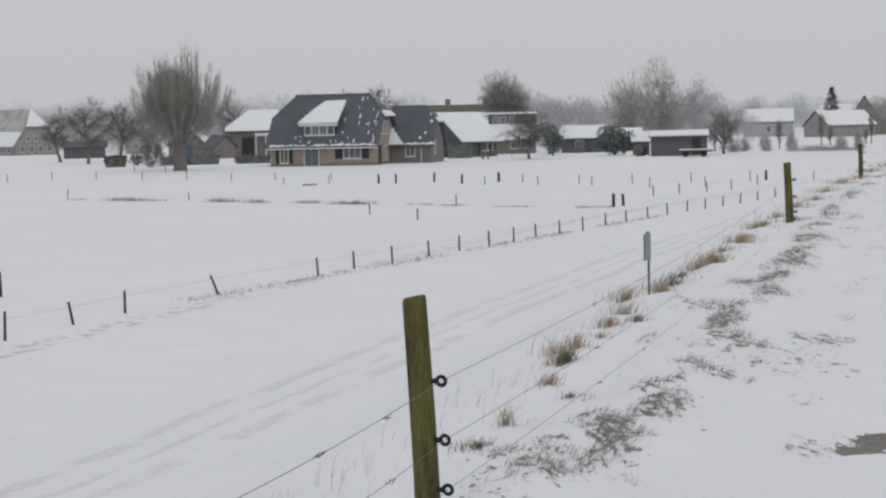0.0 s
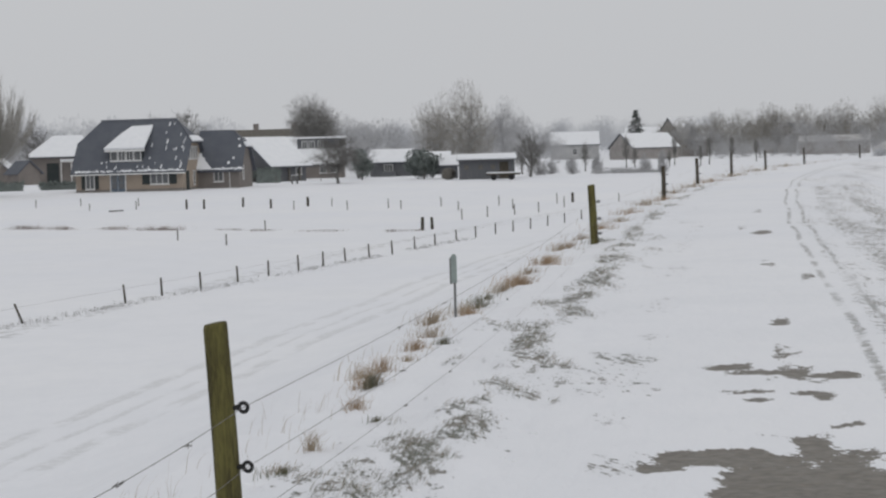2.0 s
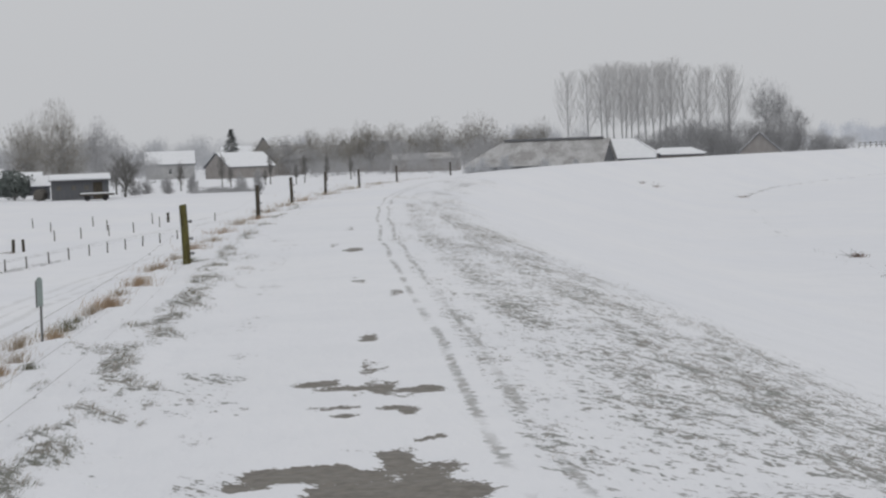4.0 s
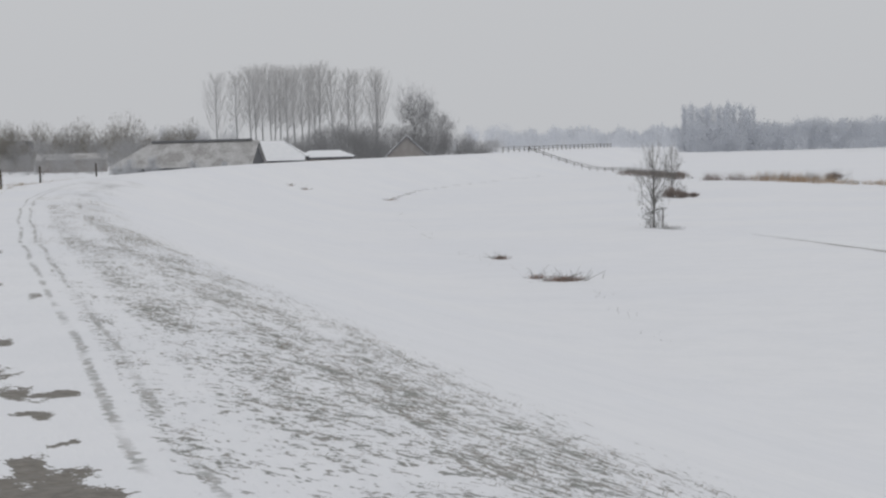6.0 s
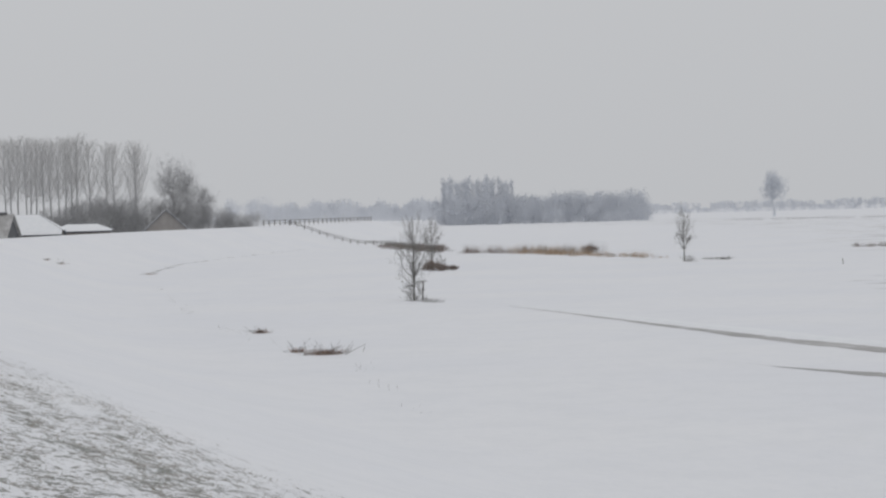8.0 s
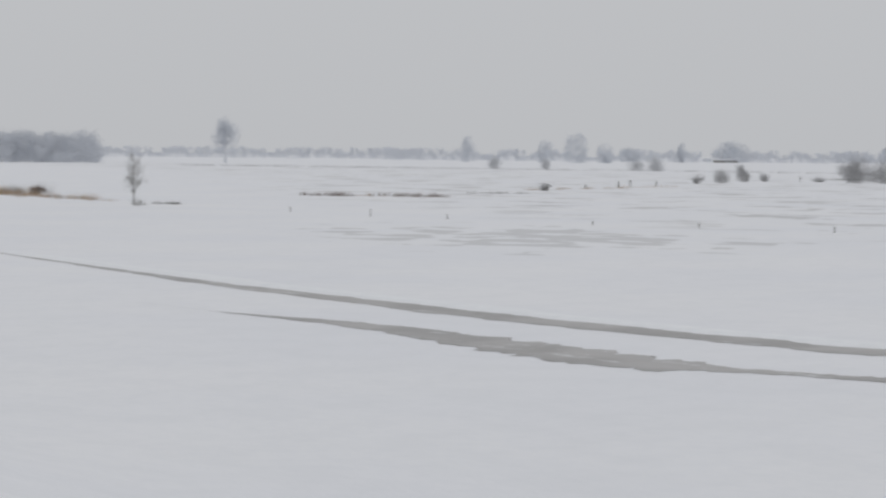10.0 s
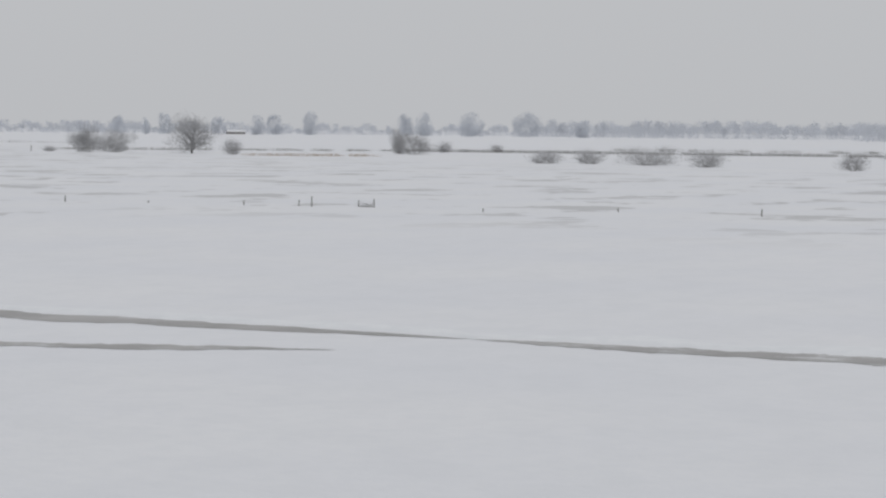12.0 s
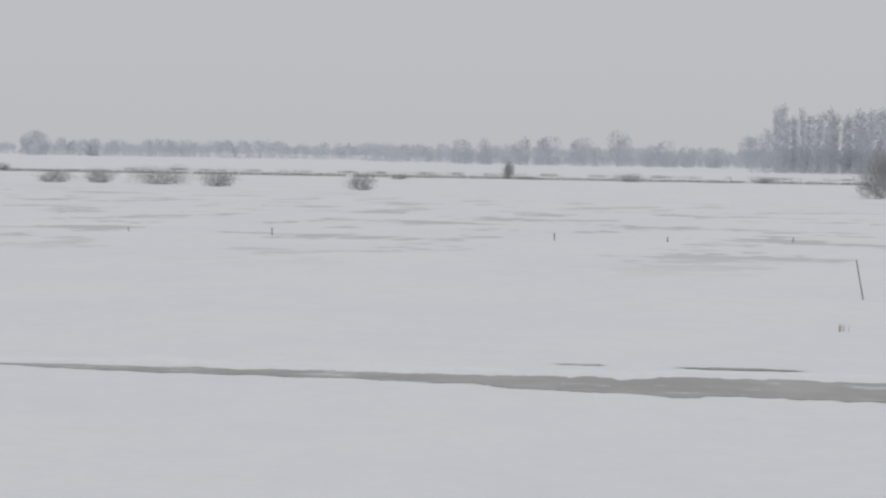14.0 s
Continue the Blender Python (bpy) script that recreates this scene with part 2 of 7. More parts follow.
# ---- the lie of the land: a dike road, a lower field and farms to its left, river meadows to its right ----
# centre line of the dike road, in metres
LINE = [(-150, -560), (-120, -440), (-62, -230), (-30, -115), (-12.5, -48), (0.05, 0.0), (2.5, 9.4), (5.9, 22.9), (11.9, 46.5), (22.5, 83), (37.5, 124), (54.8, 161), (92.6, 234), (142, 298), (214, 375), (325, 500), (425, 680), (510, 1000), (560, 1500), (600, 3000), (640, 5200)]


def smooth(a, b, x):
    t = np.clip((x - a) / (b - a), 0, 1)
    return t * t * (3 - 2 * t)


def centre_line():
    """The road's centre line, rounded by Chaikin's corner cutting."""
    p = np.array(LINE, float)
    for _ in range(3):
        a, b = p[:-1] * 0.75 + p[1:] * 0.25, p[:-1] * 0.25 + p[1:] * 0.75
        p = np.concatenate([p[:1], np.stack([a, b], 1).reshape(-1, 2), p[-1:]])
    return p


CENTRE = centre_line()


def along(x, y):
    """Metres along the road and to its right, for arrays of places."""
    x, y = np.asarray(x, float).ravel(), np.asarray(y, float).ravel()
    best, s, l, run = np.full(x.shape, 1e18), np.zeros(x.shape), np.zeros(x.shape), 0.0
    for (ax, ay), (bx, by) in zip(CENTRE[:-1], CENTRE[1:]):
        ux, uy = bx - ax, by - ay
        n = math.hypot(ux, uy)
        k = np.clip(((x - ax) * ux + (y - ay) * uy) / n ** 2, 0, 1)
        dx, dy = x - ax - k * ux, y - ay - k * uy
        d = dx * dx + dy * dy
        near = d < best
        best = np.where(near, d, best)
        s = np.where(near, np.sqrt(d) * np.sign(dx * uy - dy * ux), s)
        l = np.where(near, run + k * n, l)
        run += n
    return l, s


RIGHT = [(0, 0), (1.1, 0), (2.4, -0.06), (3.6, -0.3), (5.5, -0.95), (9, -2.15), (14, -3.75), (17, -4.5), (20, -4.85), (24, -4.95), (1e5, -4.95)]
LEFT = [(0, 0), (1.1, -0.02), (2.0, -0.06), (3.0, -0.11), (3.5, -0.2), (4.6, -0.62), (6.5, -1.6), (8.8, -2.75), (10.5, -3.1), (14, -3.15), (1e5, -3.15)]


def height(x, y):
    l, s = along(x, y)
    x, y = np.asarray(x, float).ravel(), np.asarray(y, float).ravel()
    right, left = np.interp(s, *zip(*RIGHT)), np.interp(-s, *zip(*LEFT))
    d = np.hypot(x, y)
    left = left + 1.2 * smooth(135, 225, d) * smooth(12, 40, -s)
    return np.where(s > 0, right, left)


def mesh_from(name, verts, faces, mat, smooth_shade=False):
    """An object from arrays of vertices and of triangles or quads."""
    verts, faces = np.asarray(verts, np.float32), np.asarray(faces, np.int32)
    me = bpy.data.meshes.new(name)
    k = faces.shape[1]
    me.vertices.add(len(verts))
    me.vertices.foreach_set("co", verts.ravel())
    me.loops.add(faces.size)
    me.loops.foreach_set("vertex_index", faces.ravel())
    me.polygons.add(len(faces))
    me.polygons.foreach_set("loop_start", np.arange(0, faces.size, k, dtype=np.int32))
    me.polygons.foreach_set("use_smooth", np.full(len(faces), smooth_shade))
    me.update(calc_edges=True)
    me.materials.append(mat)
    return new(name, me)


L0 = float(along([0.0], [0.0])[0][0])


def lattice(x, y, seed):
    """Smooth value noise between 0 and 1."""
    ix, iy = np.floor(x), np.floor(y)
    fx, fy = x - ix, y - iy
    fx, fy = fx * fx * (3 - 2 * fx), fy * fy * (3 - 2 * fy)
    def h(a, b):
        v = np.sin(a * 127.1 + b * 311.7 + seed * 74.7) * 43758.5453
        return v - np.floor(v)
    return (h(ix, iy) * (1 - fx) + h(ix + 1, iy) * fx) * (1 - fy) + (h(ix, iy + 1) * (1 - fx) + h(ix + 1, iy + 1) * fx) * fy


def fbm(x, y, seed, octaves=3):
    total, size, norm = 0.0, 1.0, 0.0
    for k in range(octaves):
        total = total + size * lattice(x * 2 ** k + 17.3 * k, y * 2 ** k - 9.1 * k, seed + k)
        norm += size
        size *= 0.55
    return total / norm


# patches of flattened grass on the left verge: metres along, metres aside, half length, half width, strength
TURF = [(12.95, -1.93, 0.3, 0.16, 0.9), (12.4, -1.74, 0.3, 0.14, 0.9), (12.35, -1.97, 0.25, 0.14, 0.9), (11.65, -1.8, 0.4, 0.22, 1.1), (11.15, -2.1, 0.4, 0.2, 1.1), (10.85, -1.97, 0.5, 0.14, 1.2), (10.3, -1.88, 0.55, 0.18, 1.1), (9.6, -2.1, 0.5, 0.25, 1.0), (14.15, -1.88, 0.4, 0.14, 0.9), (13.7, -1.68, 0.3, 0.13, 0.9), (12.95, -1.42, 0.3, 0.05, 0.7),
        (18.4, -2.05, 0.6, 0.16, 0.8), (17.2, -1.98, 0.6, 0.2, 1.0), (16.4, -1.9, 0.6, 0.24, 1.1), (15.6, -1.8, 0.4, 0.22, 0.9), (15.0, -1.6, 0.3, 0.2, 1.0), (19.7, -1.83, 0.7, 0.2, 1.2), (21.4, -1.92, 0.9, 0.22, 1.1), (21.0, -2.25, 0.7, 0.16, 0.8), (24.0, -1.9, 1.2, 0.26, 1.1), (26.6, -2.0, 1.0, 0.22, 0.9), (29.0, -2.05, 1.4, 0.24, 1.0), (32.0, -2.1, 1.3, 0.22, 1.0), (35.2, -2.1, 1.5, 0.26, 0.9), (39.5, -2.2, 2.0, 0.24, 0.8), (45.0, -2.2, 2.4, 0.26, 0.8), (52.0, -2.2, 2.4, 0.24, 0.7), (60.0, -2.3, 3.0, 0.28, 0.7), (70.0, -2.3, 3.5, 0.3, 0.7), (82.0, -2.3, 4.0, 0.3, 0.7),
        (16.85, -0.93, 0.5, 0.13, 0.62), (14.05, -0.93, 0.4, 0.14, 0.6), (13.5, -0.83, 0.3, 0.1, 0.55), (12.15, -0.95, 0.35, 0.12, 0.6), (10.4, -0.84, 0.5, 0.15, 0.62), (20.5, -1.0, 1.0, 0.16, 0.52), (26.0, -1.0, 1.6, 0.16, 0.5), (33.0, -1.0, 2.0, 0.2, 0.48), (12.45, -2.42, 0.16, 0.12, 0.8), (16.2, -2.5, 0.3, 0.12, 0.6), (19.0, -2.6, 0.4, 0.14, 0.6)]
# blots where the road lies bare: metres along, metres aside, half length, half width
BARE = [(8.5, 0.15, 2.2, 0.5), (10.5, -0.12, 0.26, 0.22), (10.9, 0.19, 0.42, 0.09), (10.62, -0.36, 0.26, 0.34), (10.35, -0.62, 0.16, 0.14), (14.3, 0.2, 0.45, 0.15), (14.2, 0.38, 0.17, 0.2), (14.38, 0.0, 0.17, 0.22), (14.78, -0.28, 0.17, 0.16), (14.85, 0.14, 0.6, 0.06), (15.85, 0.09, 0.2, 0.035), (15.3, 0.12, 0.2, 0.03), (12.87, -0.07, 0.1, 0.11), (13.2, 0.24, 0.1, 0.1), (12.95, 0.32, 0.16, 0.04), (13.3, -0.12, 0.07, 0.1), (18.35, 0.2, 0.18, 0.06), (18.0, 0.17, 0.15, 0.04), (11.75, 0.39, 0.07, 0.06), (11.4, -0.07, 0.06, 0.05), (24.2, 0.62, 0.35, 0.05), (26.5, 0.2, 0.3, 0.03), (35.5, 0.2, 0.8, 0.16), (46.0, 0.1, 0.8, 0.1), (38.0, -0.1, 0.5, 0.06)]


def snow_lie(l, s):
    """Relief of the snow beside the road, and how far grass or road shows through: verge, comb, bare (above zero: it shows)."""
    # the wind blew aslant over the dike; u runs with it, v across it
    u, v = -0.93 * l + 0.37 * s, 0.37 * l + 0.93 * s
    near = (np.abs(s) < 14) & (l > -60) & (l < 140)
    verge, comb, bare, dz = (np.full(l.shape, x) for x in (-1.0, -1.0, -1.0, 0.0))
    l, s, u, v = l[near], s[near], u[near], v[near]
    streak = fbm(u * 1.7, v * 5.0, 3, 4)
    env = np.zeros(l.shape)
    for l0, s0, rl, rs, k in TURF:
        env = np.maximum(env, k * np.exp(-(((l - l0) / rl) ** 2 + ((s - s0) / rs) ** 2) * 0.7))
    stray = smooth(0.56, 0.78, fbm(u * 0.55, v * 1.5, 51, 3)) * smooth(0.6, 1.0, -s) * (1 - smooth(2.3, 2.9, -s)) * (1 - smooth(30, 70, l))
    env = np.maximum(env, 0.62 * stray)
    verge[near] = 0.46 * env - 0.36 + 0.6 * (streak - 0.5)
    verge[near] = np.where(env < 0.12, -1.0, verge[near])
    reach = smooth(0.85, 1.0, s) * (1 - smooth(3.4, 7.5, s))
    rows = 0.1 * np.exp(-((s - 2.68 + 0.06 * np.sin(l * 0.5)) / 0.1) ** 2) + 0.06 * np.exp(-((s - 1.8) / 0.3) ** 2) + 0.07 * np.exp(-((s - 3.2) / 0.5) ** 2) - 0.09 * np.exp(-((s - 1.4) / 0.14) ** 2)
    rows = rows + 0.22 * (fbm(l * 0.28, s * 1.7, 23, 2) - 0.5)
    combed = 0.62 * fbm(u * 1.6, v * 4.6, 11, 3) + 0.38 * fbm(u * 4.5, v * 12.0, 31, 2)
    comb[near] = 0.4 * (combed - 0.5) + 0.8 * rows - 0.035 - 0.07 * smooth(24, 70, l) - 0.3 * (1 - reach)
    b = np.full(l.shape, -1.0)
    for l0, s0, rl, rs in BARE:
        b = np.maximum(b, (1 - (((l - l0) / rl) ** 4 + ((s - s0) / rs) ** 4) ** 0.25) * min(rs, rl))
    bare[near] = b + 0.3 * (fbm(l * 2.6, s * 6.0, 41, 4) - 0.5)
    # hummocks on the left verge, small ridges on the right one
    ease = (1 - smooth(60, 120, l))
    tuffet = smooth(1.15, 1.7, -s) * (1 - smooth(3.6, 4.6, -s))
    ridges = smooth(0.95, 1.2, s) * (1 - smooth(5.0, 8.0, s))
    dz[near] = ease * (tuffet * (0.2 * (fbm(u * 0.9, v * 2.2, 5, 3) - 0.5) + 0.05 * env) + ridges * (0.07 * (combed - 0.5) + 0.05 * (fbm(u * 0.6, v * 1.6, 7, 2) - 0.5)) + (1 - ridges - tuffet) * 0.012 * (fbm(u, v * 2, 9, 3) - 0.5) + np.where(bare[near] > 0, -0.006, 0))
    slope = smooth(6.0, 9.0, np.abs(s))
    dz[near] += slope * 0.16 * (fbm(u * 0.35, v * 0.9, 13, 4) - 0.5)
    return dz, verge, comb, bare


def ground():
    """One sheet from under the feet to the horizon, in rings and rays that are finest where the view goes."""
    az = np.concatenate([np.arange(-104, 15, 0.28), np.arange(15, 256, 3.0)])
    rad = np.concatenate([[0.0], np.geomspace(0.6, 6.4, 20), np.geomspace(6.5, 80, 520), np.geomspace(82, 4700, 122)])
    a, r = np.meshgrid(np.radians(az), rad)
    x, y = (-np.sin(a) * r).ravel(), (np.cos(a) * r).ravel()
    l, s = along(x, y)
    dz, verge, comb, bare = snow_lie(l - L0, s)
    z = height(x, y) + dz
    n, k = len(az), len(rad)
    i, j = np.meshgrid(np.arange(k - 1), np.arange(n), indexing="ij")
    j2 = (j + 1) % n
    quads = np.stack([i * n + j, i * n + j2, (i + 1) * n + j2, (i + 1) * n + j], -1).reshape(-1, 4)[:, ::-1]
    ob = mesh_from("ground", np.stack([x, y, z], 1), quads, SNOW_GROUND, True)
    uv = ob.data.uv_layers.new(name="road")
    idx = np.zeros(len(ob.data.loops), np.int32)
    ob.data.loops.foreach_get("vertex_index", idx)
    uv.data.foreach_set("uv", np.stack([s, l - L0], 1)[idx].astype(np.float32).ravel())
    for key, values in (("verge", verge), ("comb", comb), ("bare", bare)):
        ob.data.attributes.new(key, "FLOAT", "POINT").data.foreach_set("value", values.astype(np.float32))
    return tagged(ob, "snow-covered dike, fields and river meadows with grass poking through", "ground", kind="structure")


ground()


def at(az, d, z=None):
    """The place at a bearing (degrees to the left of straight ahead) and a distance from where the viewer stands, on the ground unless z is given."""
    x, y = -math.sin(radians(az)) * d, math.cos(radians(az)) * d
    return Vector((x, y, float(height([x], [y])[0]) if z is None else z))


# ---- building kit ----
def empty(name, place=(0, 0, 0), rz=0.0):
    ob = new(name)
    ob.matrix_world = pose(*place, 0, 0, rz)
    return ob


def part(name, bm, mat, parent, label="", smooth_shade=False):
    """A bmesh as one mesh object under a thing or under a part; its places are the thing's own."""
    me = bpy.data.meshes.new(name)
    bmesh.ops.recalc_face_normals(bm, faces=bm.faces)
    bm.to_mesh(me)
    bm.free()
    me.materials.append(mat)
    for p in me.polygons:
        p.use_smooth = smooth_shade
    ob = new(name, me)
    ob.parent = parent
    if label:
        ob["label"] = label
    return ob


def box(x0, x1, y0, y1, z0, z1, bevel=0.0, bm=None):
    bm = bm or bmesh.new()
    vs = [bm.verts.new((x, y, z)) for x in (x0, x1) for y in (y0, y1) for z in (z0, z1)]
    fs = [bm.faces.new([vs[i] for i in f]) for f in ((0, 1, 3, 2), (4, 6, 7, 5), (0, 4, 5, 1), (2, 3, 7, 6), (0, 2, 6, 4), (1, 5, 7, 3))]
    if bevel:
        bmesh.ops.bevel(bm, geom=list({e for f in fs for e in f.edges}), offset=bevel, segments=1, affect="EDGES")
    return bm


def hull(points, bm=None):
    bm = bm or bmesh.new()
    vs = [bm.verts.new(p) for p in points]
    bmesh.ops.convex_hull(bm, input=vs)
    return bm


def slab(points, thick, lift=0.0, bm=None):
    """A flat polygon made into a board of that thickness on its upper side."""
    pts = [Vector(p) for p in points]
    n = (pts[1] - pts[0]).cross(pts[2] - pts[0]).normalized()
    if n.z < 0:
        n = -n
    return hull([p + n * lift for p in pts] + [p + n * (lift + thick) for p in pts], bm)


def lathe(profile, sides=10, bm=None, at_=(0, 0, 0)):
    """Turns (radius, height) pairs about the z axis."""
    bm = bm or bmesh.new()
    rings = [[bm.verts.new((at_[0] + r * math.cos(2 * math.pi * k / sides), at_[1] + r * math.sin(2 * math.pi * k / sides), at_[2] + z)) for k in range(sides)] for r, z in profile]
    for a, c in zip(rings[:-1], rings[1:]):
        for k in range(sides):
            bm.faces.new((a[k], a[(k + 1) % sides], c[(k + 1) % sides], c[k]))
    bm.faces.new(rings[0][::-1]), bm.faces.new(rings[-1])
    return bm


def tubes(p0, p1, r0, r1, sides=3):
    """Vertices and quads of many tapered sticks; with one side, slivers for the finest twigs."""
    p0, p1, r0, r1 = (np.asarray(v, float) for v in (p0, p1, r0, r1))
    d = p1 - p0
    d /= np.maximum(np.linalg.norm(d, axis=1), 1e-9)[:, None]
    ref = np.where(np.abs(d[:, 2:3]) < 0.9, [[0, 0, 1.0]], [[1.0, 0, 0]])
    u = np.cross(d, ref)
    u /= np.linalg.norm(u, axis=1)[:, None]
    v = np.cross(d, u)
    if sides == 1:
        turn = np.random.default_rng(len(p0)).uniform(0, math.pi, (len(p0), 1))
        u = (u * np.cos(turn) + v * np.sin(turn)) * 1.35
        verts = np.stack([p0 - u * r0[:, None], p0 + u * r0[:, None], p1 + (p1 - p0) * 0.15], 1).reshape(-1, 3)
        return verts, np.arange(len(verts)).reshape(-1, 3)
    a = np.arange(sides) * 2 * math.pi / sides
    ring = u[:, None] * np.cos(a)[None, :, None] + v[:, None] * np.sin(a)[None, :, None]
    verts = np.concatenate([p0[:, None] + ring * r0[:, None, None], p1[:, None] + ring * r1[:, None, None]], 1).reshape(-1, 3)
    base = np.arange(len(p0))[:, None] * 2 * sides
    k = np.arange(sides)
    k2 = (k + 1) % sides
    quads = np.stack([base + k, base + k2, base + sides + k2, base + sides + k], -1).reshape(-1, 4)
    return verts, quads


def sticks(name, segs, mat, parent=None, sides=3, label=""):
    segs = segs if isinstance(segs, np.ndarray) else np.array([(*a, *b, r, q) for a, b, r, q in segs])
    v, f = tubes(segs[:, 0:3], segs[:, 3:6], segs[:, 6], segs[:, 7], sides)
    ob = mesh_from(name, v, f, mat, True)
    ob.parent = parent
    if label:
        ob["label"] = label
    return ob


def blob(points, radius, rng, bm, squash=0.6):
    """Small uneven lumps, such as snow on a twig."""
    for p in points:
        r = radius * rng.uniform(0.6, 1.3)
        hull([(p[0] + r * x, p[1] + r * y, p[2] + r * squash * z) for x, y, z in ((1, 0.2, 0), (-0.9, 0.1, 0.1), (0.1, 1, 0), (0, -1, 0.1), (0.1, 0, 1), (0, 0.1, -0.5))], bm)
    return bm


# ---- trees ----
def tree_segs(seed, tall, wide, r, k):
    """Sticks of a bare tree: limbs reach into an uneven egg-shaped crown and part into boughs, twigs and twiglets. Rows of start, end, two radii."""
    g = np.random.default_rng(seed)
    low, up, least, bush = k["low"], k["up"], k["least"] * tall, k.get("bush", False)
    rad = np.array([wide / 2, wide / 2, tall * (1 - low) / 2])
    mid_ = np.array([0, 0, tall * (1 + low) / 2])
    if bush:
        rad[2], mid_[2] = tall * 0.78, tall * 0.22
    n = k["n"]
    i = np.arange(n[0]) + 0.5
    z = 1 - 2 * i / n[0] * (0.6 if bush else 0.93)
    th = i * 2.39996 + g.uniform(0, 6)
    rim = np.sqrt(np.maximum(1 - z * z, 0.05))
    out = np.stack([rim * np.cos(th), rim * np.sin(th), z], 1) * g.uniform(0.72, 1.12, (n[0], 1))
    out += g.normal(0, 0.08, out.shape)
    top = tall * k.get("stem", 0.75)
    limb = mid_ + out * rad * 0.62
    side = np.hypot(limb[:, 0], limb[:, 1])
    start_z = np.clip(limb[:, 2] - side * k["steep"] - 0.1 * tall, 0.0 if bush else low * tall * 0.7, top)
    start = np.stack([0 * side, 0 * side, start_z], 1) + (g.normal(0, wide * 0.11, (n[0], 3)) * [1, 1, 0] if bush else 0)
    rl = np.maximum(r * k.get("limb", 0.38) * (1.15 - 0.6 * start_z / tall), least * 2)
    wood, fine = [], []
    def bend(a, c, ra, rb, into, sway):
        m = (a + c) / 2 + g.normal(0, 1, a.shape) * np.linalg.norm(c - a, axis=1)[:, None] * sway + [0, 0, -0.06 * up]
        into.append(np.column_stack([a, m, ra, (ra + rb) / 2]))
        into.append(np.column_stack([m, c, (ra + rb) / 2, rb]))
        return m
    if not bush:
        zs = np.linspace(-0.3, top, 7)
        tx = np.concatenate([np.zeros((2, 2)), np.cumsum(g.normal(0, 0.012 * tall * k.get("crook", 1.0), (5, 2)), 0)])
        tr = r * (1.0 - 0.8 * np.clip(zs / top, 0, 1)) * np.where(zs < 0.05 * tall, 1.25, 1.0)
        tp = np.column_stack([tx, zs])
        wood.append(np.column_stack([tp[:-1], tp[1:], tr[:-1], tr[1:]]))
        start[:, 0], start[:, 1] = np.interp(start_z, zs, tx[:, 0]), np.interp(start_z, zs, tx[:, 1])
    m1 = bend(start, limb, rl, rl * 0.45, wood, 0.1)
    base, tip, mid1, r1, o1 = start, limb, m1, rl, out
    size = rad.mean()
    for lv, (reach, wander, sway) in enumerate(((0.46, 0.75, 0.1), (0.26, 0.85, 0.12), (0.15, 0.9, 0.0)), 1):
        c = n[lv]
        t = g.uniform(0.15, 1.0, (len(tip), c, 1))
        a = np.where(t < 0.5, base[:, None] * (1 - 2 * t) + mid1[:, None] * 2 * t, mid1[:, None] * (2 - 2 * t) + tip[:, None] * (2 * t - 1))
        d = o1[:, None] / np.maximum(np.linalg.norm(o1, axis=1), 0.1)[:, None, None] * 0.55 + g.normal(0, wander, a.shape) * 0.75
        d[..., 2] += up * (0.5 + 0.4 * lv)
        d /= np.linalg.norm(d, axis=2)[..., None]
        e = a + d * (rad * 0.55 + size * 0.45) * reach * g.uniform(0.5, 1.25, t.shape)
        e[..., 2] = np.maximum(e[..., 2], 0.04 * tall)
        rr = np.maximum(np.repeat(r1, c) * 0.42, least)
        a, e = a.reshape(-1, 3), e.reshape(-1, 3)
        if lv < 3:
            mid1 = bend(a, e, rr, np.maximum(rr * 0.5, least * 0.7), fine, sway)
        else:
            fine.append(np.column_stack([a, e, rr, rr * 0.5]))
        base, tip, r1, o1 = a, e, rr, (e - mid_) / rad
    wood, fine = np.concatenate(wood), np.concatenate(fine)
    high, reach = fine[:, 5].max(), np.percentile(np.hypot(fine[:, 3], fine[:, 4]), 97)
    for q in (wood, fine):
        q[:, [0, 1, 3, 4]] *= wide / 2 / reach
        q[:, 2] = np.where(q[:, 2] > 0, q[:, 2] * tall / high, q[:, 2])
        q[:, 5] = np.where(q[:, 5] > 0, q[:, 5] * tall / high, q[:, 5])
    return wood, fine


ROUND = dict(low=0.25, n=(13, 7, 7, 9), up=0.2, steep=0.5, least=0.0009)
WIDE = dict(low=0.2, n=(12, 7, 7, 9), up=0.12, steep=0.35, least=0.001, crook=2.0, stem=0.55)
FAN = dict(low=0.1, n=(18, 7, 7, 8), up=0.7, steep=1.1, least=0.0009, stem=0.4)
BUSH = dict(low=0.0, n=(20, 6, 6, 7), up=0.35, steep=1.2, least=0.0016, bush=True, limb=0.5)
SLIM = dict(low=0.2, n=(24, 5, 5, 4), up=0.5, steep=1.0, least=0.0012, stem=0.92, limb=0.25, crook=0.5)


def tree(name, label, place, seed, tall, wide, r, k, bark, twig, group=""):
    root = empty(name, place)
    wood, fine = tree_segs(seed, tall, wide, r, k)
    sticks("trunk", wood, bark, root, 6)
    sticks("crown", fine, twig, root, 1)
    return tagged(root, label, "shrub" if k.get("bush") else "tree", group)


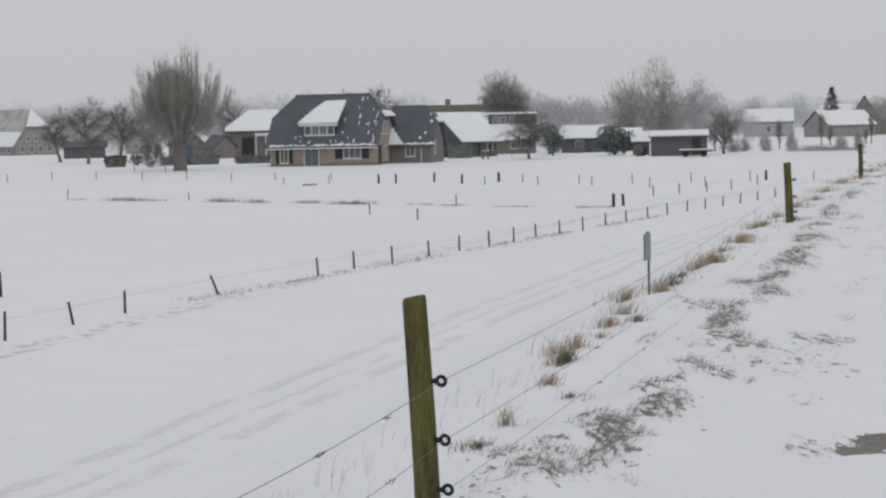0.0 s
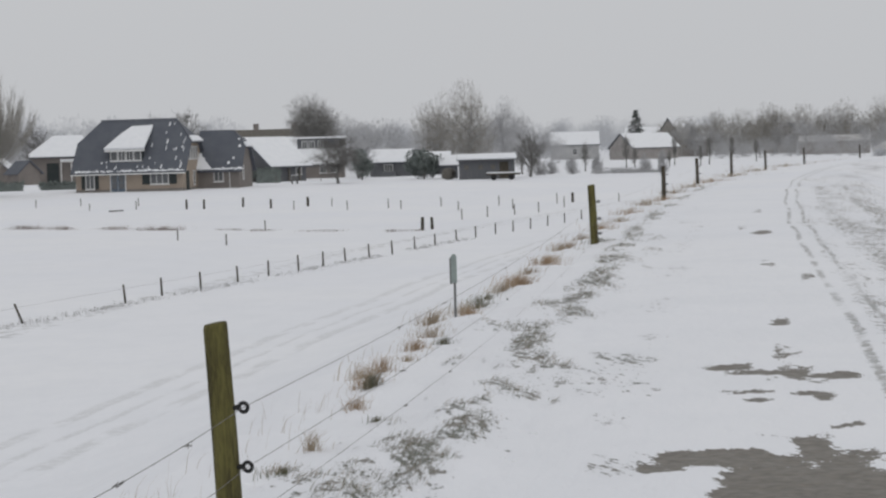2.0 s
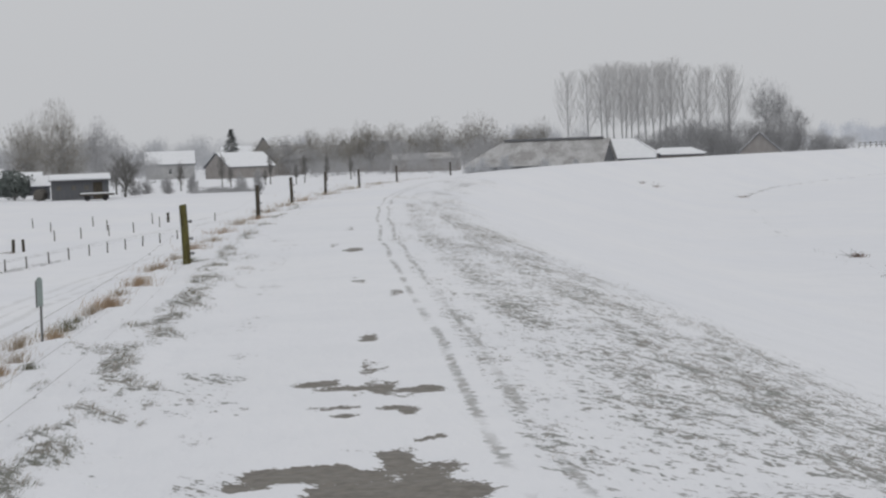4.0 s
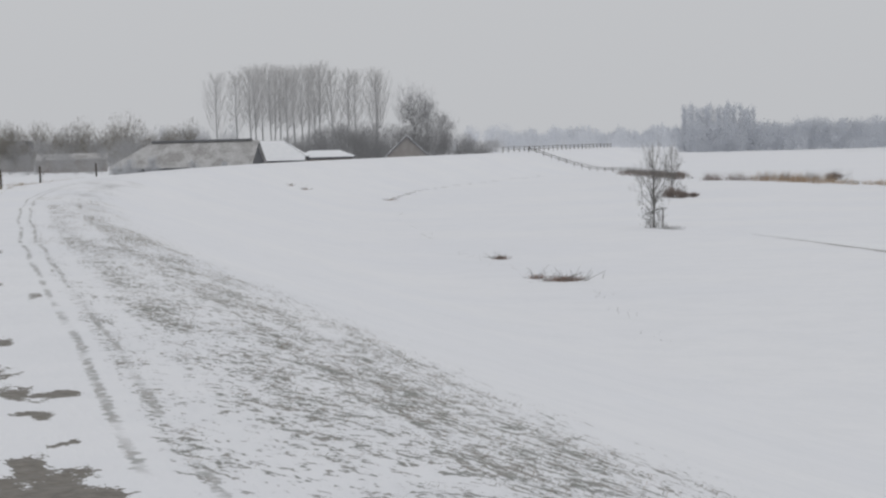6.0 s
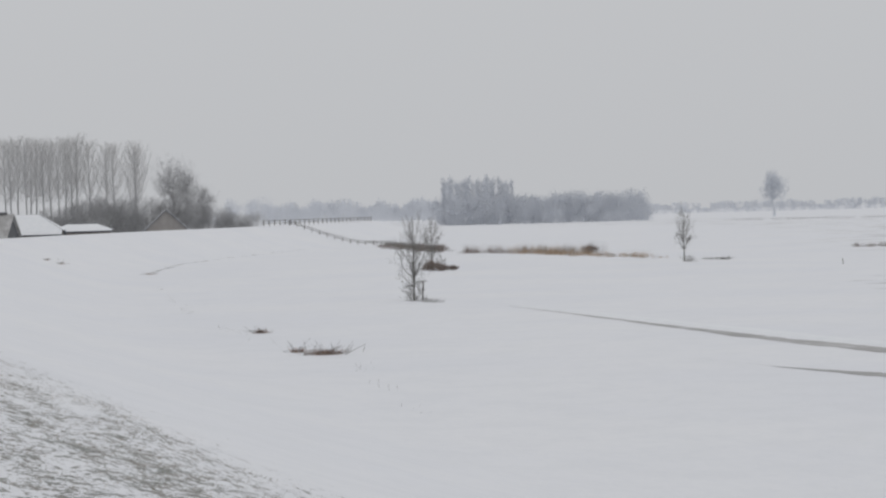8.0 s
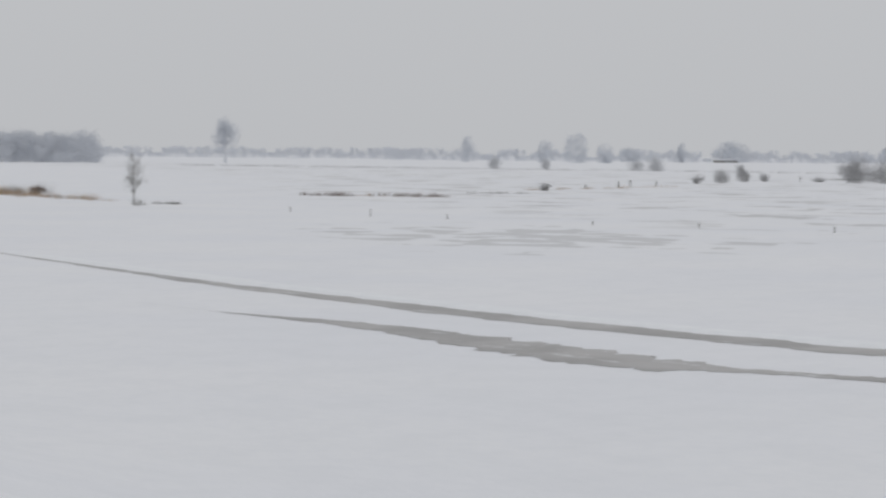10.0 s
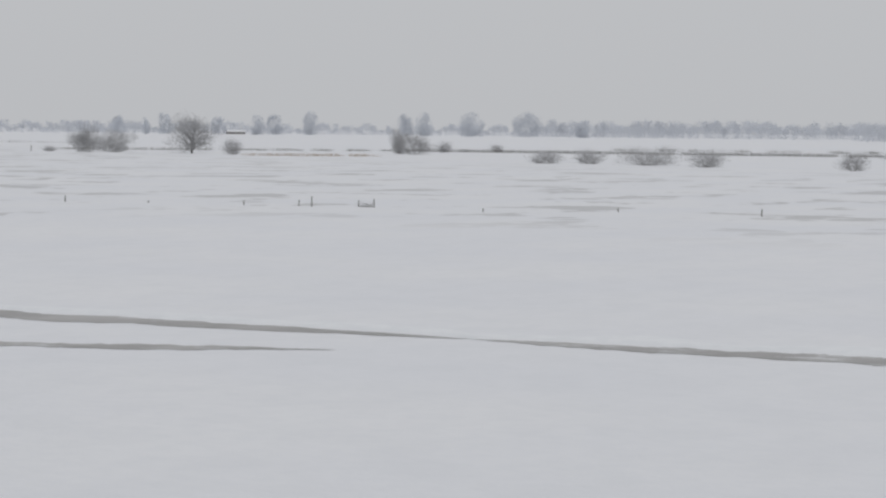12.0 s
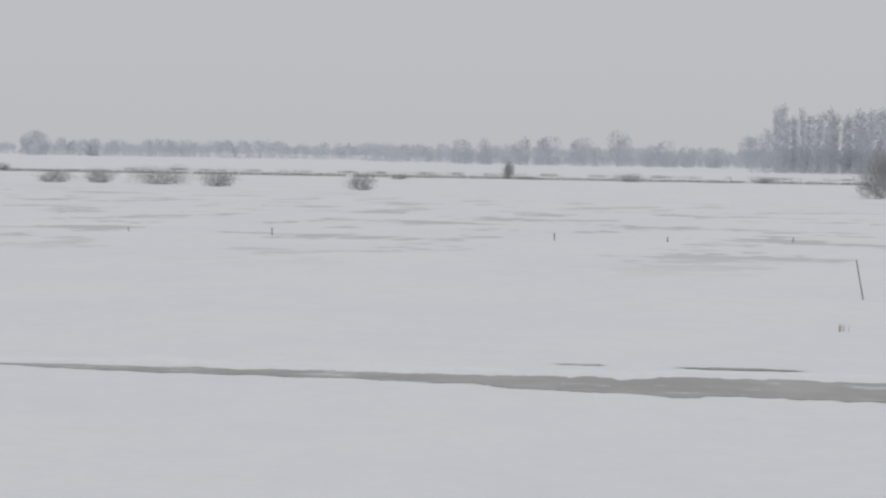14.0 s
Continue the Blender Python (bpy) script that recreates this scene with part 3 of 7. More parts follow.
def woods(name, label, spots, templates, mat, category="trees"):
    """Many far trees as one mesh. spots: (place, template's number, scale across, scale up, turn)."""
    vs, fs, n = [], [], 0
    for p, i, sx, sz, turn in spots:
        v, f = templates[i]
        c, s = math.cos(turn), math.sin(turn)
        w = np.stack([(v[:, 0] * c - v[:, 1] * s) * sx + p[0], (v[:, 0] * s + v[:, 1] * c) * sx + p[1], v[:, 2] * sz + p[2]], 1)
        vs.append(w), fs.append(f + n)
        n += len(v)
    return tagged(mesh_from(name, np.concatenate(vs), np.concatenate(fs), mat), label, category, kind="stuff")


def spray(seed, tall, wide, count, r, low=0.2, lobes=9, rise=0.5, length=0.09):
    """Fine twigs that fill an uneven domed crown, denser towards its rim and pointing outwards."""
    g = np.random.default_rng(seed)
    c = g.normal(0, 1, (lobes, 3))
    c = c / np.linalg.norm(c, axis=1)[:, None] * g.uniform(0.25, 0.62, (lobes, 1))
    size = g.uniform(0.34, 0.55, lobes)
    i = g.integers(0, lobes, count)
    d = g.normal(0, 1, (count, 3))
    d /= np.linalg.norm(d, axis=1)[:, None]
    p = (c[i] + d * (size[i] * g.uniform(0, 1, count) ** 0.36)[:, None]) * [wide / 2, wide / 2, tall * (1 - low) / 2] + [0, 0, tall * (1 + low) / 2]
    p[:, :2] *= wide * 0.5 / np.percentile(np.hypot(p[:, 0], p[:, 1]), 96)
    top, foot = np.percentile(p[:, 2], 99), np.percentile(p[:, 2], 1)
    p[:, 2] = tall * low + (p[:, 2] - foot) * (tall * (0.99 - length * 0.8 - low)) / (top - foot)
    out = p - [0, 0, tall * low]
    out /= np.maximum(np.linalg.norm(out, axis=1), 0.1)[:, None]
    way = out * 0.7 + g.normal(0, 0.4, p.shape) + [0, 0, rise]
    way /= np.linalg.norm(way, axis=1)[:, None]
    q = p + way * tall * length * g.uniform(0.5, 1.2, (count, 1))
    p[:, 2], q[:, 2] = np.maximum(p[:, 2], 0.05), np.maximum(q[:, 2], 0.1)
    return np.column_stack([p, q, np.full(count, r), np.full(count, r * 0.4)])


def template(seed, tall, wide, r, k, count, twig, low, rise=0.4):
    a, c = tree_segs(seed, tall * 0.94, wide * 0.86, r, dict(k, n=(11, 4, 3, 2)))
    segs = np.concatenate([a, c, spray(seed, tall, wide, count, twig, low, rise=rise)])
    return tubes(segs[:, 0:3], segs[:, 3:6], segs[:, 6], segs[:, 7], 1)


def dome_tree(name, label, place, seed, tall, wide, r, count, twig_r, bark, twig, low=0.2, rise=0.5, length=0.08, group="", k=None, category="tree"):
    """A bare tree whose many fine twigs make a close, rounded crown."""
    root = empty(name, place)
    wood, fine = tree_segs(seed, tall * 0.95, wide * 0.88, r, dict(k or ROUND, low=max(low, 0.02), n=(15, 7, 5, 4)))
    sticks("trunk", wood, bark, root, 6)
    sticks("crown", np.concatenate([fine, spray(seed, tall, wide, int(count * 0.75), twig_r, low, rise=rise, length=length)]), twig, root, 1)
    return tagged(root, label, category, group)


def fan_tree(name, label, place, seed, tall, wide, r, fork, shoots, twigs, mass, bark, twig):
    """A pollard: a short stout trunk, a fan of long upright shoots, and a dense ball of twigs above the fork. mass: (count, height, half width, half height)."""
    g = np.random.default_rng(seed)
    root = empty(name, place)
    part("trunk", lathe([(r * 1.3, -0.3), (r * 1.05, 0.4), (r * 0.92, fork * 0.6), (r * 1.1, fork), (r * 0.5, fork + 0.5)], 12), bark, root, "", True)
    a = g.uniform(0, 2 * math.pi, shoots)
    out = np.sqrt(g.uniform(0, 1, shoots)) * wide / 2
    top = tall * (1 - 0.34 * (out / (wide / 2)) ** 2.2) * g.uniform(0.84, 1.0, shoots)
    u = np.stack([np.cos(a), np.sin(a)], 1)
    base = np.column_stack([u * r * 0.6, g.uniform(fork * 0.7, fork + 0.3, shoots)])
    bow = np.column_stack([u * (out * 0.85)[:, None], fork + (top - fork) * g.uniform(0.18, 0.42, shoots)])
    tip = np.column_stack([u * out[:, None], top]) + g.normal(0, 0.25, (shoots, 3))
    at_ = lambda i, t: base[i] * ((1 - t) ** 2)[:, None] + bow[i] * (2 * t * (1 - t))[:, None] + tip[i] * (t * t)[:, None]
    wood = []
    for j in range(7):
        i = np.arange(shoots)
        t0, t1 = np.full(shoots, j / 7), np.full(shoots, (j + 1) / 7)
        w0, w1 = (r * 0.045 * (1 - 0.8 * q) for q in (t0, t1))
        wood.append(np.column_stack([at_(i, t0), at_(i, t1), w0, w1]))
    sticks("branchwork", np.concatenate(wood), twig, root, 4)["kind"] = "stuff"
    i = g.integers(0, shoots, shoots * twigs)
    t = g.uniform(0.2, 1.0, len(i)) ** 0.8
    p = at_(i, t)
    d = at_(i, np.minimum(t + 0.05, 1.05)) - p
    d /= np.linalg.norm(d, axis=1)[:, None]
    d = d + g.normal(0, 0.38, d.shape) + [0, 0, 0.25]
    e = p + d * g.uniform(0.03, 0.1, (len(i), 1)) * tall * 0.8
    fine = [np.column_stack([p, e, np.full(len(i), tall * 0.00065), np.full(len(i), 0.002)])]
    n, z, rx, rz = mass
    if n:
        lobe = g.uniform(-0.55, 0.55, (9, 3))
        c = g.normal(0, 1, (n, 3))
        c /= np.linalg.norm(c, axis=1)[:, None]
        c = (lobe[g.integers(0, 9, n)] + c * (g.uniform(0, 1, (n, 1)) ** 0.5) * 0.62) * [rx, rx, rz] + [0, 0, z]
        d = g.normal(0, 0.5, (n, 3)) + [0, 0, 0.7]
        fine.append(np.column_stack([c, c + d * g.uniform(0.5, 1.2, (n, 1)), np.full(n, tall * 0.0009), np.full(n, 0.002)]))
    sticks("crown", np.concatenate(fine), twig, root, 1)
    return tagged(root, label, "tree")


def cloud(seed, tall, wide, count, size, low=0.1, lobes=8, column=False, fit=False):
    """A far tree whose twigs run together: many small slips in an uneven crown of lobes, thinner towards the rim."""
    g = np.random.default_rng(seed)
    c = g.uniform(-1, 1, (lobes, 3))
    if column:
        c = np.column_stack([c[:, 0] * 0.12, c[:, 1] * 0.12, np.linspace(-0.75, 0.8, lobes)])
    else:
        c *= [0.55, 0.55, 0.45]
    r = g.uniform(0.3, 0.55, lobes)
    i = g.integers(0, lobes, count)
    d = g.normal(0, 1, (count, 3))
    d /= np.linalg.norm(d, axis=1)[:, None]
    p = c[i] + d * (g.uniform(0, 1.1, count) ** 0.6 * r[i])[:, None] * ([0.9, 0.9, 0.55] if column else 1)
    if fit:
        p[:, :2] *= 0.92 / np.percentile(np.abs(p[:, :2]), 96)
        p[:, 2] *= 0.93 / np.percentile(p[:, 2], 97)
        far = np.maximum(np.linalg.norm(p * [1, 1, 0.92], axis=1), 1e-6)
        p *= np.minimum(1, g.uniform(0.82, 1.02, count) / far)[:, None]
    p = p * [wide / 2, wide / 2, tall * (1 - low) / 2] + [0, 0, tall * (1 + low) / 2]
    skirt = g.random(count) < 0.22
    p[skirt, 2] *= g.uniform(0, 0.8, skirt.sum())
    p[:, 2] = np.maximum(p[:, 2], 0.2)
    a = g.uniform(0, math.pi, count)
    flat = np.stack([np.cos(a), np.sin(a), 0 * a], 1)
    v = (p[:, None] + flat[:, None] * g.normal(0, size * 0.8, (count, 3, 1)) + np.array([0, 0, 1.0]) * g.normal(0, size, (count, 3, 1))).reshape(-1, 3)
    return v, np.arange(count * 3).reshape(-1, 3)


def poplar_segs(seed, tall, wide, r):
    """A straight stem, with thin branches that rise steeply from its upper two thirds and carry fine upright twigs."""
    g = np.random.default_rng(seed)
    zs = np.linspace(-0.3, tall * 0.97, 9)
    xy = np.cumsum(g.normal(0, 0.07, (9, 2)), 0)
    tp, tr = np.column_stack([xy, zs]), r * (1 - 0.85 * np.clip(zs / tall, 0, 1))
    wood = [np.column_stack([tp[:-1], tp[1:], tr[:-1], tr[1:]])]
    n = 52
    z0 = tall * (0.34 + 0.58 * np.arange(n) / n)
    a = np.arange(n) * 2.4 + g.uniform(-0.5, 0.5, n)
    base = np.column_stack([np.interp(z0, zs, xy[:, 0]), np.interp(z0, zs, xy[:, 1]), z0])
    out = wide / 2 * g.uniform(0.5, 1.1, n) * np.minimum(1, 2.4 * (1 - z0 / tall) + 0.15)
    rise = np.minimum(out * g.uniform(1.5, 2.4, n), tall * 1.01 - z0)
    tip = base + np.column_stack([np.cos(a) * out, np.sin(a) * out, rise])
    mid1 = base * 0.5 + tip * 0.5 + np.column_stack([np.cos(a) * out, np.sin(a) * out, -rise * 0.6]) * 0.14
    wood += [np.column_stack([base, mid1, np.full(n, r * 0.11), np.full(n, r * 0.08)]), np.column_stack([mid1, tip, np.full(n, r * 0.08), np.full(n, r * 0.04)])]
    m = n * 46
    i, t = g.integers(0, n, m), g.uniform(0.15, 1.0, (m, 1))
    p = np.where(t < 0.5, base[i] * (1 - 2 * t) + mid1[i] * 2 * t, mid1[i] * (2 - 2 * t) + tip[i] * (2 * t - 1))
    d = (tip - base)[i] / np.linalg.norm((tip - base)[i], axis=1)[:, None] + g.normal(0, 0.42, (m, 3)) + [0, 0, 0.3]
    e = p + d * g.uniform(0.5, 1.3, (m, 1))
    e[:, 2] = np.minimum(e[:, 2], tall * 1.03)
    return np.concatenate(wood), np.column_stack([p, e, np.full(m, 0.0075), np.full(m, 0.003)])


# ---- houses ----
def house(name, label, place, rz, length, depth, eave, ridge, walls, roof, ends=((0.0, None), (0.0, None)), snow=True, over=0.35, category="house"):
    """x runs along the front, y away behind it. ends: for each gable (inset of the ridge, height where the hip begins); None: a plain gable."""
    root = empty(name, place, rz)
    half = depth / 2
    pitch = (ridge - eave) / half
    low = eave - over * pitch
    yc = lambda z: (z - eave) / pitch
    body = [(x, y, z) for x in (0, length) for y in (0, depth) for z in (-0.6, eave)]
    cuts = []
    for x, (inset, cut) in zip((0, length), ends):
        c = ridge if cut is None else max(cut, low)
        cuts.append((inset if cut is not None else -over, c))
        if c > eave:
            body += [(x, yc(c - 0.05), c - 0.05), (x, depth - yc(c - 0.05), c - 0.05)]
    part("wall", hull(body), walls, root)
    slopes = []
    (i0, c0), (i1, c1) = cuts
    for sgn in (1, -1):
        fy = (lambda y: y) if sgn == 1 else (lambda y: depth - y)
        pts = [(-over, fy(-over), low), (length + over, fy(-over), low)]
        if c1 > low + 0.01:
            pts.append((length + over, fy(yc(c1)), c1))
        pts += [(length - i1, half, ridge)] + ([(i0, half, ridge)] if length - i1 > i0 + 0.01 else [])
        if c0 > low + 0.01:
            pts.append((-over, fy(yc(c0)), c0))
        slopes.append(pts)
    for x, (inset, c) in ((-over, cuts[0]), (length + over, cuts[1])):
        if c < ridge - 0.01:
            slopes.append([(x, yc(c), c), (x, depth - yc(c), c), (inset if x < 0 else length - inset, half, ridge)])
    bm = bmesh.new()
    for pts in slopes:
        slab(pts, 0.14, 0.0, bm)
    roof_ob = part("roof", bm, roof, root)
    if snow:
        bm = bmesh.new()
        for pts in slopes:
            c = sum((Vector(p) for p in pts), Vector()) / len(pts)
            slab([c + (Vector(p) - c) * 0.985 for p in pts], 0.1, 0.142, bm)
        part("snow_cover", bm, SNOW, roof_ob, "even layer of snow")
    return tagged(root, label, category)


def window(root, x, z, w, h, y=0.0, panes=2, side=None, frame_mat=None, shutters=0.0, glass=None):
    """A window in the front (side None), or in the end wall at x = side, where x then runs along the depth."""
    place = (lambda a, b, c: (a, b, c)) if side is None else (lambda a, b, c: (side[0] - side[1] * b, a, c))
    def b(x0, x1, y0, y1, z0, z1):
        p, q = place(x0, y0, z0), place(x1, y1, z1)
        return box(min(p[0], q[0]), max(p[0], q[0]), min(p[1], q[1]), max(p[1], q[1]), z0, z1)
    f = 0.09
    fr = b(x, x + f, y - 0.06, y + 0.05, z, z + h)
    for x0, x1, z0, z1 in ((x + w - f, x + w, z, z + h), (x + f, x + w - f, z, z + f), (x + f, x + w - f, z + h - f, z + h)):
        p, q = place(x0, y - 0.06, z0), place(x1, y + 0.05, z1)
        box(min(p[0], q[0]), max(p[0], q[0]), min(p[1], q[1]), max(p[1], q[1]), z0, z1, 0, fr)
    win = part("window", fr, frame_mat or WHITE, root)
    for i in range(panes):
        a, c = x + f + (w - 2 * f) * i / panes, x + f + (w - 2 * f) * (i + 1) / panes
        part("pane", b(a + (0.03 if i else 0), c - (0.03 if i < panes - 1 else 0), y - 0.02, y + 0.01, z + f, z + h - f), glass or GLASS, win)
        if i:
            part("mullion", b(a - 0.03, a + 0.03, y - 0.05, y + 0.02, z + f, z + h - f), frame_mat or WHITE, win)
    part("sill", b(x - 0.06, x + w + 0.06, y - 0.12, y, z - 0.08, z), frame_mat or WHITE, win)
    if shutters:
        for x0 in (x - shutters - 0.03, x + w + 0.03):
            part("shutter", b(x0, x0 + shutters, y - 0.05, y - 0.005, z, z + h), SHUTTER, root, "dark painted shutter")
    return win


def box_part(root, name, x0, x1, y0, y1, z0, z1, mat, label="", bevel=0.0):
    return part(name, box(x0, x1, y0, y1, z0, z1, bevel), mat, root, label)


# ---- the fence along the dike ----
def post_mesh(bm, r, tall, rng, sides=10, chamfer=0.02):
    """A round post: slightly tapered and uneven, its top sawn a little askew."""
    rings = []
    for z in (-0.4, 0, tall * 0.25, tall * 0.5, tall * 0.75, tall - chamfer, tall):
        k = 1.04 - 0.1 * z / tall if z < tall else 0.86
        ring = []
        for i in range(sides):
            a = 2 * math.pi * i / sides
            q = r * k * (1 + 0.05 * math.sin(3 * a + z * 4) + rng.uniform(-0.02, 0.02))
            ring.append(bm.verts.new((q * math.cos(a), q * math.sin(a), z + (0.12 * q * math.cos(a) if z >= tall - chamfer else 0))))
        rings.append(ring)
    for a, c in zip(rings[:-1], rings[1:]):
        for i in range(sides):
            bm.faces.new((a[i], a[(i + 1) % sides], c[(i + 1) % sides], c[i]))
    bm.faces.new(rings[-1])
    return bm


def ring_insulator(root, z, turn, r):
    """A screw-in insulator: shank, collar and ring."""
    c, s = math.cos(turn), math.sin(turn)
    v, f = [], []
    for i in range(14):
        a = 2 * math.pi * i / 14
        for j in range(6):
            b = 2 * math.pi * j / 6
            q = 0.02 + 0.009 * math.cos(b)
            u = r + 0.045 + q * math.cos(a)
            v.append((u * c + 0.009 * math.sin(b) * -s, u * s + 0.009 * math.sin(b) * c, z + q * math.sin(a)))
            f.append((i * 6 + j, ((i + 1) % 14) * 6 + j, ((i + 1) % 14) * 6 + (j + 1) % 6, i * 6 + (j + 1) % 6))
    ob = mesh_from("insulator", v, f, PLASTIC, True)
    ob.parent, ob["label"] = root, "black plastic ring insulator"
    at_ = lambda u: (u * c, u * s, z)
    sticks("shank", [(at_(r - 0.02), at_(r + 0.012), 0.011, 0.011), (at_(r + 0.012), at_(r + 0.026), 0.015, 0.01)], PLASTIC, ob, 6)
    return ob


rng = random.Random(4)
line_posts = [(0.645, 8.9, 0.056, 1.0), (-9.92, 33.7, 0.066, 1.05), (-11.98, 60.8, 0.068, 1.02), (-12.97, 79, 0.068, 1.08), (-13.95, 97, 0.068, 1.15), (-14.94, 118, 0.068, 1.15), (-16.04, 138, 0.068, 1.15), (-17.62, 168, 0.07, 1.2)]
tops = []
for i, (az, d, r, tall) in enumerate(line_posts):
    p = at(az, d)
    post = empty("fence_post", p)
    post.matrix_world = pose(*p, 0, -(2.3, 2.0, 0, 0.8, -0.6, 1.0, 0, 0)[i], 0)
    part("post", post_mesh(bmesh.new(), r, tall, rng, 14 if i < 2 else 8), MOSSY if i < 2 else OLDWOOD, post, "", True)
    for h in ([0.628, 0.368, 0.148] if i == 0 else [0.76, 0.47, 0.22]):
        ring_insulator(post, h, radians(-22), r)
        tops.append((i, post.matrix_world @ Vector(((r + 0.045) * math.cos(radians(-22)), (r + 0.045) * math.sin(radians(-22)), h))))
    tagged(post, "round mossy green fence post with black ring insulators" if i < 2 else "dark weathered round fence post on the snowy dike verge", "fence post", "posts along the dike fence")
for k in range(3):
    path = [p for _, p in tops][k::3]
    first = path[0] + Vector(((-1.3, -4.6, 0.0), (-1.35, -3.6, -0.12), (-1.3, -3.6, -0.1))[k])
    path = [first] + path
    segs = []
    for a, c in zip(path[:-1], path[1:]):
        n = 12
        sag = 0.02 * (c - a).length ** 0.5 + (0.05 if k else 0.02)
        pts = [a.lerp(c, t / n) - Vector((0, 0, 4 * sag * (t / n) * (1 - t / n))) for t in range(n + 1)]
        thin = [0.0018 if a is path[0] or (a is path[1] and i < 4 + 5 * (k == 0)) else 0.0009 for i in range(n)]
        segs += [(p, q, w, w) for p, q, w in zip(pts[:-1], pts[1:], thin)]
        if c is path[2] or a is path[0]:
            for t in (2, 3, 5, 8, 10):
                p = pts[t]
                for _ in range(5):
                    v = Vector((rng.uniform(-1, 1), rng.uniform(-1, 1), rng.uniform(-0.8, 0.5))) * 0.022
                    segs.append((p + v * 0.2 + (c - a).normalized() * rng.uniform(-0.06, 0.06), p + v + (c - a).normalized() * rng.uniform(-0.06, 0.06), 0.003, 0.0015))
    tagged(sticks("fence_wire", segs, WIRE, None, 4), "thin grey fence wire with knots, strung along the posts", "wire", "wires of the dike fence")

# a marker board on a thin pole by the fence
marker = empty("marker_board", at(-5.83, 20.2), -20)
marker.scale = (0.73, 0.73, 0.69)
part("pole", lathe([(0.018, -0.3), (0.018, 0.97)], 8), STEEL, marker, "thin steel pole", True)
part("board", hull([(x, y, z) for y in (-0.035, -0.02) for x, z in ((-0.04, 0.58), (0.04, 0.58), (0.04, 0.96), (0.02, 1.0), (-0.02, 1.0), (-0.04, 0.96))]), SIGNMETAL, marker, "narrow grey-green board with rounded top")
part("back_plate", box(-0.062, -0.042, -0.03, 0.02, 0.56, 0.95, 0.004), STEEL, marker)
tagged(marker, "narrow grey-green marker board on a thin pole beside the fence", "marker post")


# ---- grass ----
def blades(name, spots, rng, mat, label, parent=None, kind="stuff"):
    """Bent two-part blades. spots: (place, height, lean, width)."""
    v, f = [], []
    for p, h, lean, w in spots:
        a = rng.uniform(0, 2 * math.pi)
        wx, wy = math.cos(a) * w, math.sin(a) * w
        mx, my = lean[0] * 0.35, lean[1] * 0.35
        n = len(v)
        v += [(p[0] - wx, p[1] - wy, p[2] - 0.02), (p[0] + wx, p[1] + wy, p[2] - 0.02), (p[0] + mx + wx * 0.8, p[1] + my + wy * 0.8, p[2] + h * 0.6), (p[0] + mx - wx * 0.8, p[1] + my - wy * 0.8, p[2] + h * 0.6), (p[0] + lean[0] + wx * 0.15, p[1] + lean[1] + wy * 0.15, p[2] + h), (p[0] + lean[0] - wx * 0.15, p[1] + lean[1] - wy * 0.15, p[2] + h)]
        f += [(n, n + 1, n + 2, n + 3), (n + 3, n + 2, n + 4, n + 5)]
    ob = mesh_from(name, v, f, mat)
    return tagged(ob, label, "grass", kind=kind)


def tuft(az, d, n, tall, wide, mat, label, place=None):
    c = place or at(az, d)
    rows = []
    for _ in range(int(n * 1.5)):
        q = abs(rng.gauss(0, 0.6))
        a = rng.uniform(0, 2 * math.pi)
        x, y = c.x + math.cos(a) * q * wide, c.y + math.sin(a) * q * wide
        h = tall * 0.68 * rng.uniform(0.2, 1.0)
        rows.append(((x, y, c.z + 0.0), h, (h * rng.gauss(0.3, 0.5), h * rng.gauss(-0.05, 0.5)), 0.0013 + 0.00005 * d))
    tagged(blades("grass_tuft", rows, rng, mat, label), group="grass tufts along the dike fence")


RUN = np.concatenate([[0], np.cumsum(np.hypot(*np.diff(CENTRE, axis=0).T))])


def beside(l, s, lie=None):
    """A place l metres along the road from the viewer and s metres to its right."""
    i = int(np.searchsorted(RUN, l + L0)) - 1
    (ax, ay), (bx, by) = CENTRE[i], CENTRE[i + 1]
    n = RUN[i + 1] - RUN[i]
    t = (l + L0 - RUN[i]) / n
    side = RIGHT if s > 0 else LEFT
    j = next(k for k in range(1, len(side)) if side[k][0] >= abs(s))
    (p, za), (q, zb) = side[j - 1], side[j]
    lie = float(snow_lie(np.array([l]), np.array([s]))[0][0]) if lie is None else float(lie)
    return Vector((ax + (bx - ax) * t + (by - ay) / n * s, ay + (by - ay) * t - (bx - ax) / n * s, za + (zb - za) * (abs(s) - p) / (q - p) + lie))


